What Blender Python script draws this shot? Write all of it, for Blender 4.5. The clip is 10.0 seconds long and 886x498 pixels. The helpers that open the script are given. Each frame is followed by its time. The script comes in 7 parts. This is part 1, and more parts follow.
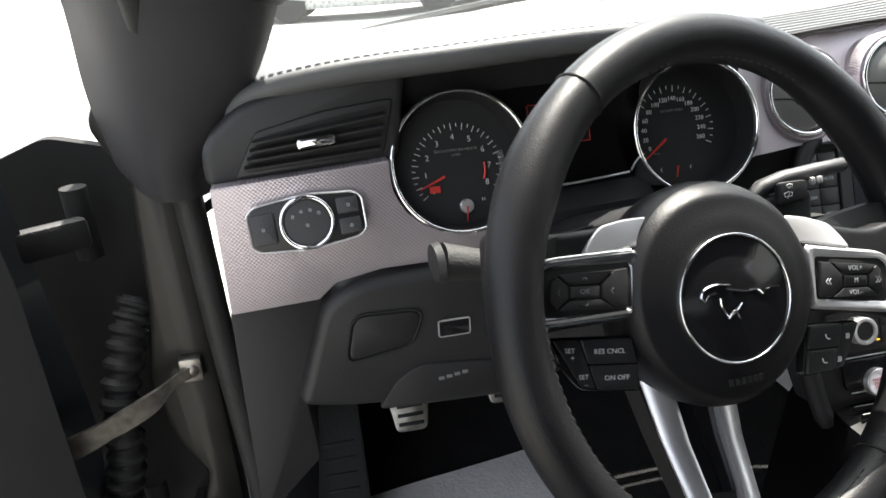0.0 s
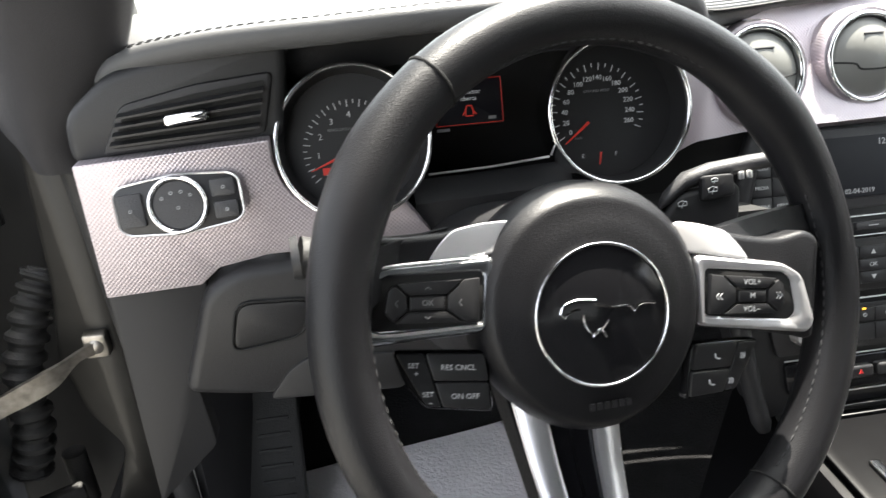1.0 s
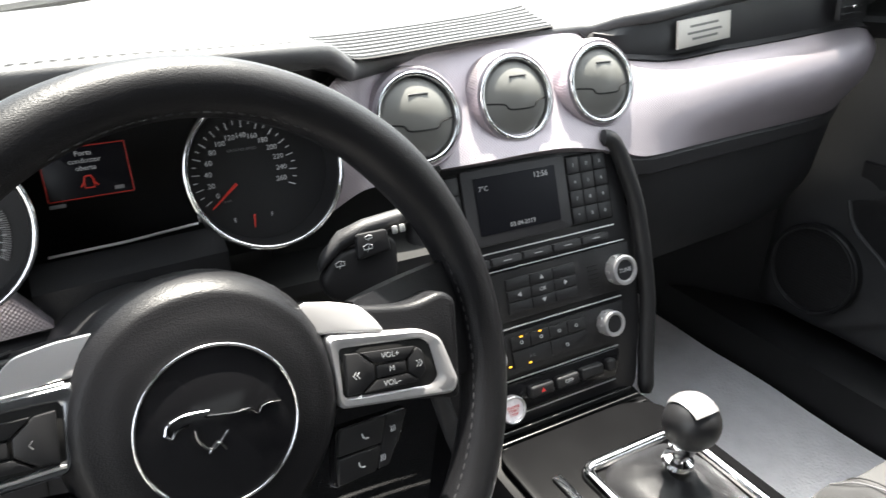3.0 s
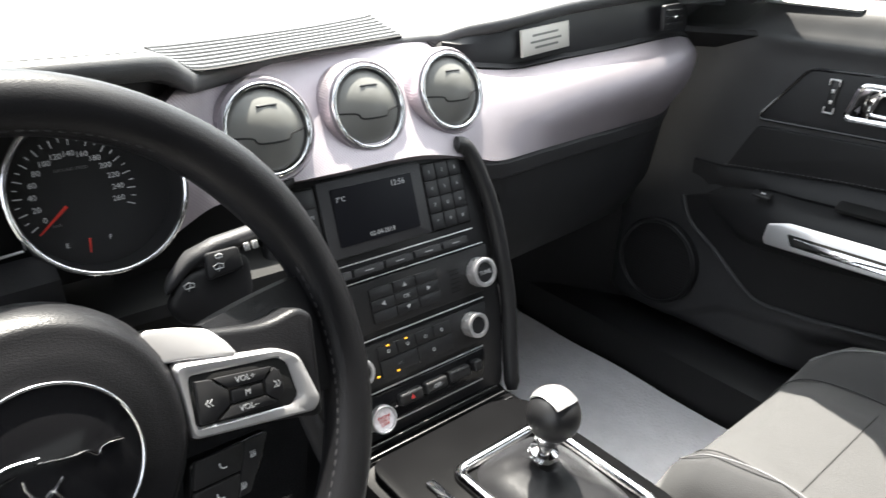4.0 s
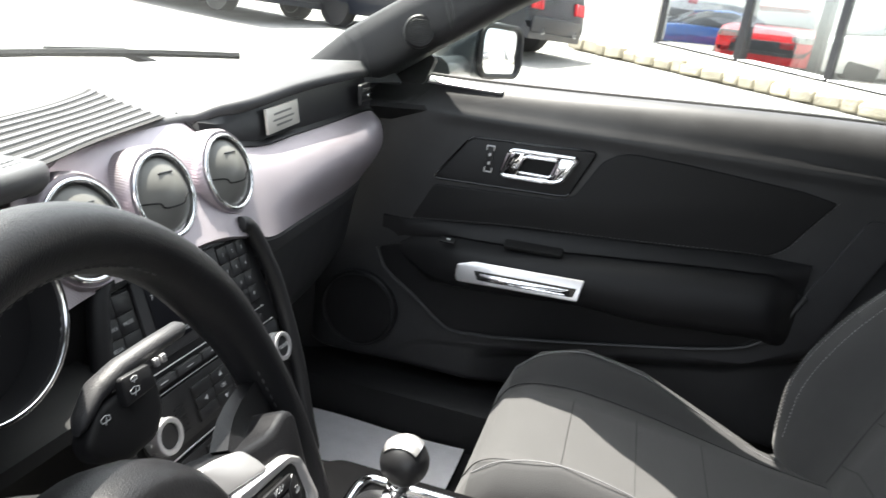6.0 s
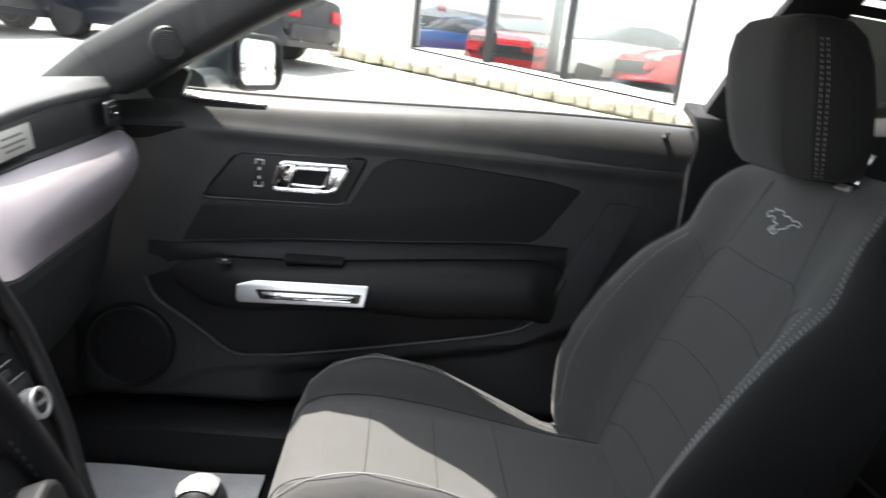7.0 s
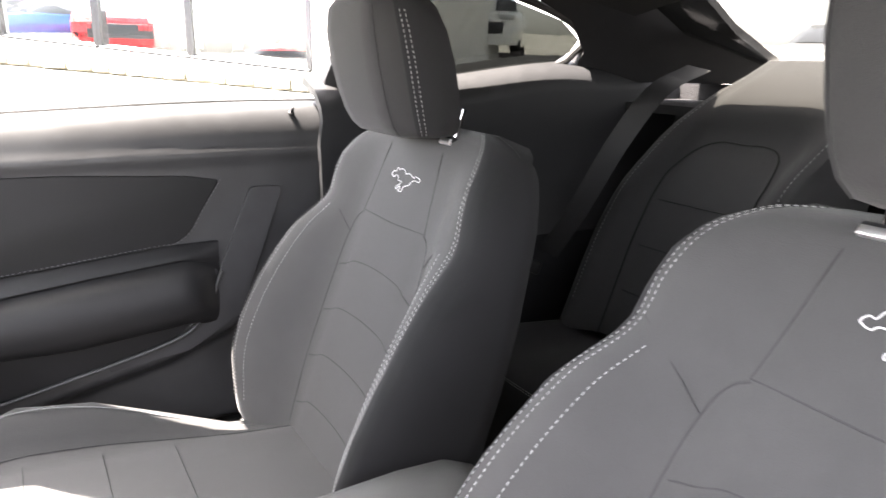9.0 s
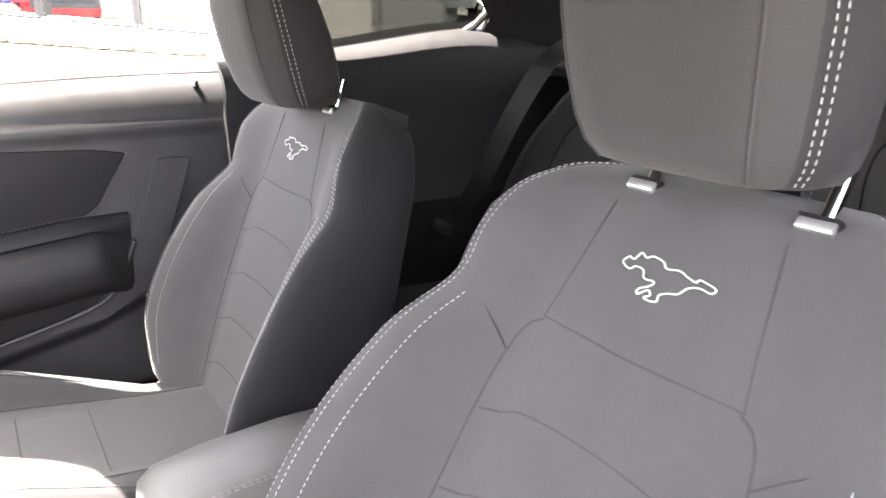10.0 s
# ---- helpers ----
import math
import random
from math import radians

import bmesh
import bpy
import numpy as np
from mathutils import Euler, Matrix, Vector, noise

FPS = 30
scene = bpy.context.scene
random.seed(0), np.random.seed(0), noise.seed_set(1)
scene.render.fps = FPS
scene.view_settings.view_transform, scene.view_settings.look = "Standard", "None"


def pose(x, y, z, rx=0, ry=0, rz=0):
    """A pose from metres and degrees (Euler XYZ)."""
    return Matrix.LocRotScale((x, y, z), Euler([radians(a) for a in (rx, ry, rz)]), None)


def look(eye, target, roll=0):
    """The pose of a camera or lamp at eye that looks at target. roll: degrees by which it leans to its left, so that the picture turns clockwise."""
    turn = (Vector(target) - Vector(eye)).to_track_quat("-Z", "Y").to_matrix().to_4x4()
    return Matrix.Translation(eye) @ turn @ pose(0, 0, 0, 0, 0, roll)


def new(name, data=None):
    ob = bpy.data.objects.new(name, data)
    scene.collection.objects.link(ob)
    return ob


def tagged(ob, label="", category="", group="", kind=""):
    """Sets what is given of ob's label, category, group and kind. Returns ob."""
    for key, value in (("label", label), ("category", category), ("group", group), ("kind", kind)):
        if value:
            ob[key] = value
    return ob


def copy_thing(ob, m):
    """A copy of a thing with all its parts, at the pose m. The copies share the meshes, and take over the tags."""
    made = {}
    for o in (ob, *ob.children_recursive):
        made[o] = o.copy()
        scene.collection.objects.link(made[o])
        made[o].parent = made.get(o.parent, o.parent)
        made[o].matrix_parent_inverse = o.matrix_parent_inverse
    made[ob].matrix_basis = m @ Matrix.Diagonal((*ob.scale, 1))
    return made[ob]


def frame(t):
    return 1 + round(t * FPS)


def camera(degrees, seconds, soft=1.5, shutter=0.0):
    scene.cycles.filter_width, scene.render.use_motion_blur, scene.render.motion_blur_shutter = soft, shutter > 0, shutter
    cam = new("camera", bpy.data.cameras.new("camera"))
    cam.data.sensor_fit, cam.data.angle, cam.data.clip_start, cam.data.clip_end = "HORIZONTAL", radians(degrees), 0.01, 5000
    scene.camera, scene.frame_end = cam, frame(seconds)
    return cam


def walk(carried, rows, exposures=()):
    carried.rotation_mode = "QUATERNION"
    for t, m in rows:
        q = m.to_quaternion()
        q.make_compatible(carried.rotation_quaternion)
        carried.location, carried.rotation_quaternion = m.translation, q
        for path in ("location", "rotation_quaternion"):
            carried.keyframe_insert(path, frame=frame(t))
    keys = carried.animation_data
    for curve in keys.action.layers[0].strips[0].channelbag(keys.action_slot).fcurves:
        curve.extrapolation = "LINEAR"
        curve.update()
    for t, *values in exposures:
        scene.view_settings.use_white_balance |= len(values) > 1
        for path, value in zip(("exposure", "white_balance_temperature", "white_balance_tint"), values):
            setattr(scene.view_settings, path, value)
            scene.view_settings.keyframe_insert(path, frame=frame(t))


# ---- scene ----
# ---- camera ----
cam = camera(65.2, 10.0, soft=1.4, shutter=0.35)
PATH = [
    (0, (-0.611, -0.333, 0.998), (-0.28, 1.478, 0.218), -3.6),
    (0.5, (-0.557, -0.322, 0.986), (-0.303, 1.469, 0.132), -3.5),
    (1, (-0.5, -0.305, 1.001), (-0.255, 1.467, 0.106), -2.6),
    (1.5, (-0.469, -0.29, 1.01), (-0.156, 1.457, 0.089), -0.6),
    (2, (-0.444, -0.288, 1.018), (-0.068, 1.455, 0.113), 0.1),
    (2.5, (-0.418, -0.288, 1.022), (0.241, 1.388, 0.151), 0.8),
    (2.7, (-0.412, -0.282, 1.02), (0.353, 1.348, 0.149), 0.9),
    (3.8, (-0.401, -0.283, 1.02), (0.721, 1.142, 0.177), 1.5),
    (4, (-0.398, -0.285, 1.021), (0.796, 1.082, 0.181), 2.5),
    (4.5, (-0.408, -0.278, 1.016), (0.961, 0.936, 0.209), 4.3),
    (5, (-0.464, -0.232, 1.033), (1.085, 0.762, 0.25), 6.2),
    (5.2, (-0.495, -0.201, 1.031), (1.116, 0.702, 0.264), 5.4),
    (6.3, (-0.563, -0.115, 1.043), (1.321, 0.231, 0.467), 7.9),
    (6.5, (-0.563, -0.118, 1.039), (1.328, 0.179, 0.459), 7.3),
    (7, (-0.558, -0.124, 1.046), (1.369, -0.28, 0.531), 6.6),
    (7.5, (-0.531, -0.123, 1.049), (1.343, -0.543, 0.488), 3.3),
    (8, (-0.522, -0.124, 1.055), (1.271, -0.795, 0.479), -0.1),
    (8.5, (-0.523, -0.149, 1.062), (1.188, -1.019, 0.5), -1.1),
    (9, (-0.559, -0.164, 1.065), (1.078, -1.184, 0.534), 1.3),
    (9.5, (-0.636, -0.201, 1.071), (0.96, -1.257, 0.491), 0.0),
    (10, (-0.683, -0.235, 1.078), (0.882, -1.312, 0.455), 0.2),
]
EXPOSURES = [(0.0, 2.52, 6550, 9), (0.5, 3.0, 6650, 10), (0.9, 3.1, 6650, 9), (2.0, 2.95, 6600, 9), (4.5, 2.75, 6550, 9), (6.5, 2.5, 6500, 9), (7.3, 2.5, 6550, 11), (8.0, 3.4, 6650, 13), (8.5, 4.15, 6800, 15), (9.0, 4.4, 6850, 17), (10.0, 4.6, 6900, 19)]
walk(cam, [(t, look(eye, target, roll)) for t, eye, target, roll in PATH], EXPOSURES)

# ---- sky and sun ----
SUN_AZIMUTH, SUN_HEIGHT = 32.0, 66.0  # degrees from the car's nose to its right; above the horizon
world = bpy.data.worlds.new("sky")
scene.world = world
world.use_nodes = True
sky = world.node_tree.nodes.new("ShaderNodeTexSky")
sky.sky_type, sky.sun_disc = "NISHITA", False
sky.sun_elevation, sky.sun_rotation = radians(SUN_HEIGHT), radians(SUN_AZIMUTH)
background = world.node_tree.nodes["Background"]
sky.dust_density = 3.0
haze = world.node_tree.nodes.new("ShaderNodeHueSaturation")  # thin milky cloud over the blue
haze.inputs["Saturation"].default_value = 0.3
world.node_tree.links.new(sky.outputs[0], haze.inputs["Color"])
world.node_tree.links.new(haze.outputs[0], background.inputs[0])
background.inputs[1].default_value = 0.15
sun = new("sun", bpy.data.lights.new("sun", "SUN"))
sun.data.energy, sun.data.angle, sun.data.color = 4.5, radians(0.5), (1.0, 0.95, 0.86)
az, el = radians(SUN_AZIMUTH), radians(SUN_HEIGHT)
sun_from = Vector((math.sin(az) * math.cos(el), math.cos(az) * math.cos(el), math.sin(el)))
sun.matrix_basis = look(sun_from * 30, (0, 0, 0))


# ---- materials ----
def material(name, colour, rough=0.5, metal=0.0, grain=0.0, grain_size=0.001, mottle=0.12, coat=0.0, sheen=0.0, emit=None, power=0.0, pattern="noise", spread=0.05, shine=0.35):
    """A surface with fine relief of grain_size metres and soft, larger changes of tone."""
    m = bpy.data.materials.new(name)
    m.use_nodes = True
    tree, links = m.node_tree, m.node_tree.links
    bsdf = tree.nodes["Principled BSDF"]
    bsdf.inputs["Roughness"].default_value, bsdf.inputs["Metallic"].default_value = rough, metal
    bsdf.inputs["Coat Weight"].default_value = coat
    bsdf.inputs["Sheen Weight"].default_value = sheen
    bsdf.inputs["Specular IOR Level"].default_value = shine
    where = tree.nodes.new("ShaderNodeTexCoord")
    tones = tree.nodes.new("ShaderNodeTexNoise")
    tones.inputs["Scale"].default_value, tones.inputs["Detail"].default_value = 1.0 / spread, 5.0
    ramp = tree.nodes.new("ShaderNodeValToRGB")
    low, high = [max(0.0, c * (1 - mottle)) for c in colour], [min(1.0, c * (1 + mottle)) for c in colour]
    ramp.color_ramp.elements[0].position, ramp.color_ramp.elements[1].position = 0.3, 0.7
    ramp.color_ramp.elements[0].color, ramp.color_ramp.elements[1].color = (*low, 1), (*high, 1)
    links.new(where.outputs["Object"], tones.inputs["Vector"])
    links.new(tones.outputs["Fac"], ramp.inputs["Fac"])
    links.new(ramp.outputs["Color"], bsdf.inputs["Base Color"])
    wear = tree.nodes.new("ShaderNodeMapRange")
    wear.inputs["To Min"].default_value, wear.inputs["To Max"].default_value = max(0.02, rough * 0.85), min(1.0, rough * 1.15)
    links.new(tones.outputs["Fac"], wear.inputs["Value"])
    links.new(wear.outputs["Result"], bsdf.inputs["Roughness"])
    if grain > 0:
        if pattern == "noise":
            fine = tree.nodes.new("ShaderNodeTexNoise")
            fine.inputs["Scale"].default_value, fine.inputs["Detail"].default_value = 1.0 / grain_size, 3.0
            out = fine.outputs["Fac"]
        else:
            fine = tree.nodes.new("ShaderNodeTexVoronoi")
            fine.inputs["Scale"].default_value = 1.0 / grain_size
            out = fine.outputs["Distance"]
        links.new(where.outputs["Object"], fine.inputs["Vector"])
        if pattern == "dimples":
            apart = tree.nodes.new("ShaderNodeSeparateXYZ")
            links.new(where.outputs["Object"], apart.inputs[0])
            waves = []
            for axis in ("X", "Z"):
                turn, wave = tree.nodes.new("ShaderNodeMath"), tree.nodes.new("ShaderNodeMath")
                turn.operation, wave.operation = "MULTIPLY", "COSINE"
                turn.inputs[1].default_value = 2 * math.pi / grain_size
                links.new(apart.outputs[axis], turn.inputs[0])
                links.new(turn.outputs[0], wave.inputs[0])
                waves.append(wave.outputs[0])
            both = tree.nodes.new("ShaderNodeMath")
            both.operation = "MULTIPLY"
            links.new(waves[0], both.inputs[0])
            links.new(waves[1], both.inputs[1])
            out = both.outputs[0]
        bump = tree.nodes.new("ShaderNodeBump")
        bump.inputs["Strength"].default_value, bump.inputs["Distance"].default_value = grain, grain_size
        links.new(out, bump.inputs["Height"])
        links.new(bump.outputs["Normal"], bsdf.inputs["Normal"])
    if emit:
        bsdf.inputs["Emission Color"].default_value, bsdf.inputs["Emission Strength"].default_value = (*emit, 1), power
    return m


def glass(name, tint, gloss=0.05, sheen=0.03):
    m = bpy.data.materials.new(name)
    m.use_nodes = True
    tree, links = m.node_tree, m.node_tree.links
    clear, shine, mix, facing, power, scale = (tree.nodes.new("ShaderNode" + k) for k in ("BsdfTransparent", "BsdfGlossy", "MixShader", "LayerWeight", "Math", "Math"))
    clear.inputs["Color"].default_value, shine.inputs["Roughness"].default_value = (*tint, 1), gloss
    facing.inputs["Blend"].default_value, power.operation, scale.operation = 0.5, "POWER", "MULTIPLY_ADD"
    power.inputs[1].default_value, scale.inputs[1].default_value, scale.inputs[2].default_value = 5.0, 0.6, sheen
    links.new(facing.outputs["Facing"], power.inputs[0])
    links.new(power.outputs[0], scale.inputs[0])
    links.new(scale.outputs[0], mix.inputs[0])
    links.new(clear.outputs[0], mix.inputs[1])
    links.new(shine.outputs[0], mix.inputs[2])
    links.new(mix.outputs[0], tree.nodes["Material Output"].inputs[0])
    return m


LEATHER = material("black_leather", (0.0075, 0.0075, 0.0085), 0.40, shine=0.22, grain=0.2, grain_size=0.0008, pattern="voronoi", mottle=0.15)
DASH_SKIN = material("dashboard_skin", (0.060, 0.061, 0.063), 0.5, grain=0.3, grain_size=0.0007, pattern="voronoi")
PLASTIC = material("black_plastic", (0.012, 0.012, 0.013), 0.5, grain=0.3, grain_size=0.0009)
SOFT_PLASTIC = material("soft_black_plastic", (0.017, 0.0175, 0.019), 0.55, grain=0.25, grain_size=0.0006, pattern="voronoi")
GREY_PLASTIC = material("grey_black_plastic", (0.03, 0.03, 0.032), 0.5, grain=0.3, grain_size=0.0012)
GLOSS_BLACK = material("gloss_black", (0.008, 0.008, 0.009), 0.12, mottle=0.05)
DOOR_BLACK = material("matt_black_trim", (0.012, 0.012, 0.013), 0.56, grain=0.05, grain_size=0.0012, pattern="voronoi", shine=0.3)
KEY_BLACK = material("key_black", (0.014, 0.014, 0.015), 0.4, mottle=0.08)
# Near-black for joints; on flat wells, mouths and slots it paints their shade.
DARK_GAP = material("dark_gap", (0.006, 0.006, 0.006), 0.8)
FABRIC = material("charcoal_fabric", (0.043, 0.0425, 0.043), 0.9, grain=0.5, grain_size=0.0012, sheen=0.14, mottle=0.1)
SEAM = material("seam_shadow", (0.034, 0.034, 0.035), 0.9)
BRIGHT = material("bright_satin_silver", (0.67, 0.66, 0.67), 0.30, 0.75, mottle=0.04)
SMOKED = material("smoked_chrome", (0.17, 0.175, 0.185), 0.24, 0.85, mottle=0.06)
VENT_GREY = material("vent_grey", (0.14, 0.14, 0.13), 0.33, mottle=0.06)
DOOR_INSERT = material("door_insert_leather", (0.009, 0.009, 0.0095), 0.6, grain=0.05, grain_size=0.0009, pattern="voronoi", shine=0.3)
DOOR_FRAME = material("door_frame_black", (0.027, 0.0275, 0.029), 0.46, shine=0.5, grain=0.05, grain_size=0.0008, pattern="voronoi")
DOOR_STRIP = material("door_strip_grey", (0.034, 0.034, 0.036), 0.55, grain=0.05, grain_size=0.0008, pattern="voronoi")
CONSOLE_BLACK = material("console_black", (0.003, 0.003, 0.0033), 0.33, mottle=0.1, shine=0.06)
# Black leather made lighter: the lid's sky sheen is in the colour.
LID_LEATHER_LIT = material("lit_armrest_leather", (0.065, 0.065, 0.064), 0.4, grain=0.2, grain_size=0.0008, pattern="voronoi", mottle=0.15)
FABRIC_BOLSTER = material("dark_bolster_fabric", (0.024, 0.024, 0.025), 0.9, grain=0.5, grain_size=0.0012, sheen=0.08, mottle=0.1)
# Charcoal seat fabric copied darker: the headrests' shade is in the colour.
HEAD_FABRIC_DIM = material("headrest_cloth", (0.026, 0.0255, 0.026), 0.9, grain=0.5, grain_size=0.0011, sheen=0.08, mottle=0.1)
FABRIC_DARK = material("black_fabric", (0.014, 0.014, 0.015), 0.9, grain=0.5, grain_size=0.0012, sheen=0.04)
CARPET = material("black_carpet", (0.014, 0.014, 0.015), 1.0, grain=1.0, grain_size=0.003, mottle=0.3)
SILVER = material("dimpled_silver", (0.385, 0.348, 0.372), 0.40, 0.7, grain=0.17, grain_size=0.0034, pattern="dimples", mottle=0.04)
SATIN = material("satin_aluminium", (0.72, 0.71, 0.71), 0.36, 0.9, mottle=0.04)
CHROME = material("chrome", (0.83, 0.83, 0.84), 0.07, 1.0, mottle=0.03)
PLAQUE_METAL = material("brushed_plaque", (0.52, 0.50, 0.46), 0.45, 0.5, mottle=0.06)
STEEL = material("worn_steel", (0.30, 0.28, 0.25), 0.4, 1.0, mottle=0.3, spread=0.01)
PAPER = material("white_paper", (0.93, 0.905, 0.93), 0.85, grain=0.5, grain_size=0.006, mottle=0.04, spread=0.03)
RUBBER = material("black_rubber", (0.016, 0.016, 0.016), 0.6, grain=0.3, grain_size=0.002)
PAINT = material("dark_grey_paint", (0.04, 0.047, 0.052), 0.3, 0.3, coat=0.7, mottle=0.08)
JAMB = material("jamb_paint", (0.009, 0.0085, 0.0075), 0.45, 0.2, coat=0.12, mottle=0.3, spread=0.03)
PILLAR = material("pillar_trim", (0.024, 0.0235, 0.0255), 0.6, grain=0.3, grain_size=0.0007, pattern="voronoi", shine=0.25)
THREAD = material("pale_thread", (0.34, 0.34, 0.34), 0.8, mottle=0.15, spread=0.002)
EMBROIDERY = material("white_embroidery", (0.55, 0.54, 0.55), 0.75, grain=0.6, grain_size=0.0008)
MARKING = material("white_marking", (0.25, 0.255, 0.26), 0.6, mottle=0.02, emit=(0.8, 0.85, 0.9), power=0.02)
FAINT = material("faint_marking", (0.14, 0.14, 0.145), 0.6, mottle=0.02)
RED_GLOW = material("red_glow", (0.3, 0.02, 0.015), 0.5, emit=(1.0, 0.06, 0.03), power=0.014)
RED_PRINT = material("red_print", (0.55, 0.03, 0.03), 0.5)
AMBER = material("amber_light", (0.8, 0.4, 0.02), 0.5, emit=(1.0, 0.5, 0.05), power=0.2)
DIAL = material("dial_face", (0.012, 0.012, 0.013), 0.5, mottle=0.05)
SCREEN = material("dark_screen", (0.004, 0.004, 0.006), 0.3, mottle=0.05, shine=0.2)
HEADLINER = material("black_headliner", (0.011, 0.011, 0.012), 0.95, grain=0.4, grain_size=0.001)
GLASS = glass("clear_glass", (0.93, 0.95, 0.94))
REAR_GLASS = glass("rear_glass", (0.52, 0.52, 0.50))
TINTED = glass("tinted_glass", (0.16, 0.165, 0.155))
PANE_GLASS = glass("showroom_glass", (0.85, 0.87, 0.86), 0.03, 0.22)
SIDE_GLASS = glass("side_glass", (0.90, 0.92, 0.91))


# ---- mesh helpers ----
def at(o, u, v):
    """A frame at o whose x is u, y is v and z their normal."""
    u, v = Vector(u).normalized(), Vector(v)
    n = u.cross(v).normalized()
    v = n.cross(u)
    m = Matrix((u, v, n)).transposed().to_4x4()
    m.translation = o
    return m


def loft(bm, rings, closed=True, caps=True):
    rows = [[bm.verts.new(p) for p in ring] for ring in rings]
    for a, b in zip(rows, rows[1:]):
        k = len(a)
        for i in range(k if closed else k - 1):
            j = (i + 1) % k
            bm.faces.new((a[i], a[j], b[j], b[i]))
    if caps and closed:
        bm.faces.new(rows[0][::-1])
        bm.faces.new(rows[-1])
    return rows


def spline(pts, n):
    """n points evenly along a smooth line through pts."""
    p = [Vector(q) for q in pts]
    p = [p[0] * 2 - p[1]] + p + [p[-1] * 2 - p[-2]]
    out = []
    for i in range(n):
        f = i / (n - 1) * (len(p) - 3)
        k = min(int(f), len(p) - 4)
        t = f - k
        a, b, c, d = p[k : k + 4]
        out.append(0.5 * (2 * b + (c - a) * t + (2 * a - 5 * b + 4 * c - d) * t * t + (3 * b - a - 3 * c + d) * t ** 3))
    return out


def tube(bm, pts, r, seg=8, closed=False, flat=1.0, up=(0, 0, 1)):
    pts = [Vector(p) for p in pts]
    radii = r if isinstance(r, (list, tuple)) else [r] * len(pts)
    rings, side = [], None
    for i, p in enumerate(pts):
        a, b = (pts[i - 1], pts[(i + 1) % len(pts)]) if closed else (pts[max(i - 1, 0)], pts[min(i + 1, len(pts) - 1)])
        d = (b - a).normalized()
        if side is None:
            side = d.cross(Vector(up))
            side = d.cross(Vector((1, 0, 0))) if side.length < 1e-4 else side
        side = (side - d * side.dot(d)).normalized()
        top = side.cross(d)
        rings.append([p + (side * math.cos(w) + top * math.sin(w) * flat) * radii[i] for w in (2 * math.pi * k / seg for k in range(seg))])
    if closed:
        rings.append(rings[0])
        rows = [[bm.verts.new(q) for q in ring] for ring in rings[:-1]]
        rows.append(rows[0])
        for a, b in zip(rows, rows[1:]):
            for k in range(seg):
                bm.faces.new((a[k], a[(k + 1) % seg], b[(k + 1) % seg], b[k]))
    else:
        loft(bm, rings)


def lathe(bm, prof, m, seg=32, sx=1.0, sy=1.0, caps=True):
    """Turns (radius, height) pairs round the frame's z."""
    loft(bm, [[m @ Vector((r * sx * math.cos(w), r * sy * math.sin(w), h)) for w in (2 * math.pi * k / seg for k in range(seg))] for r, h in ((max(r, 1e-5), h) for r, h in prof)], caps=caps)


def ring(bm, m, big, small, h0, h1, seg=40, sx=1.0, sy=1.0):
    """A band between two radii with rounded front."""
    mid, w = (big + small) / 2, (big - small) / 2
    prof = [(small, h0), (big, h0)] + [(mid + w * math.cos(a), h1 - w + w * math.sin(a)) for a in (math.pi * k / 6 for k in range(7))]
    rows = [[bm.verts.new(m @ Vector((r * sx * math.cos(t), r * sy * math.sin(t), h))) for t in (2 * math.pi * k / seg for k in range(seg))] for r, h in prof]
    rows.append(rows[0])
    for a, b in zip(rows, rows[1:]):
        for k in range(seg):
            bm.faces.new((a[k], a[(k + 1) % seg], b[(k + 1) % seg], b[k]))


def bevel(bm, edges, width, seg=2):
    if width > 0:
        bmesh.ops.bevel(bm, geom=list(edges), offset=width, segments=seg, profile=0.5, affect="EDGES", clamp_overlap=True)


def slab(bm, outline, m, depth, bev=0.0, seg=2, base=0.0):
    """An outline in the frame's plane, raised by depth, with a rounded front edge."""
    one = bmesh.new()
    low = [one.verts.new((x, y, base)) for x, y in outline]
    high = [one.verts.new((x, y, base + depth)) for x, y in outline]
    one.faces.new(low[::-1])
    top = one.faces.new(high)
    k = len(low)
    for i in range(k):
        one.faces.new((low[i], low[(i + 1) % k], high[(i + 1) % k], high[i]))
    bmesh.ops.recalc_face_normals(one, faces=one.faces)
    bevel(one, top.edges, bev, seg)
    join(bm, one, m)


def join(bm, one, m=None):
    mapping = {v: bm.verts.new(m @ v.co if m else v.co) for v in one.verts}
    for f in one.faces:
        bm.faces.new([mapping[v] for v in f.verts])
    one.free()


def box(bm, m, sx, sy, sz, bev=0.0, seg=2):
    one = bmesh.new()
    bmesh.ops.create_cube(one, size=1.0, matrix=Matrix.Diagonal((sx, sy, sz, 1)))
    bevel(one, one.edges, bev, seg)
    join(bm, one, m)


def rrect(w, h, r, cx=0.0, cy=0.0, k=4):
    pts = []
    for sx, sy, a0 in ((1, 1, 0), (-1, 1, 90), (-1, -1, 180), (1, -1, 270)):
        for i in range(k + 1):
            a = radians(a0 + 90 * i / k)
            pts.append((cx + sx * (w / 2 - r) + r * math.cos(a), cy + sy * (h / 2 - r) + r * math.sin(a)))
    return pts


def rounded(pts, r, k=4):
    """The outline pts with its corners rounded by r."""
    out = []
    for i, p in enumerate(pts):
        p, a, b = Vector(p), Vector(pts[i - 1]), Vector(pts[(i + 1) % len(pts)])
        u, v = (a - p), (b - p)
        q = min(r, u.length * 0.45, v.length * 0.45)
        s, e = p + u.normalized() * q, p + v.normalized() * q
        for j in range(k + 1):
            t = j / k
            out.append(tuple(s * (1 - t) ** 2 + p * 2 * t * (1 - t) + e * t * t))
    return out


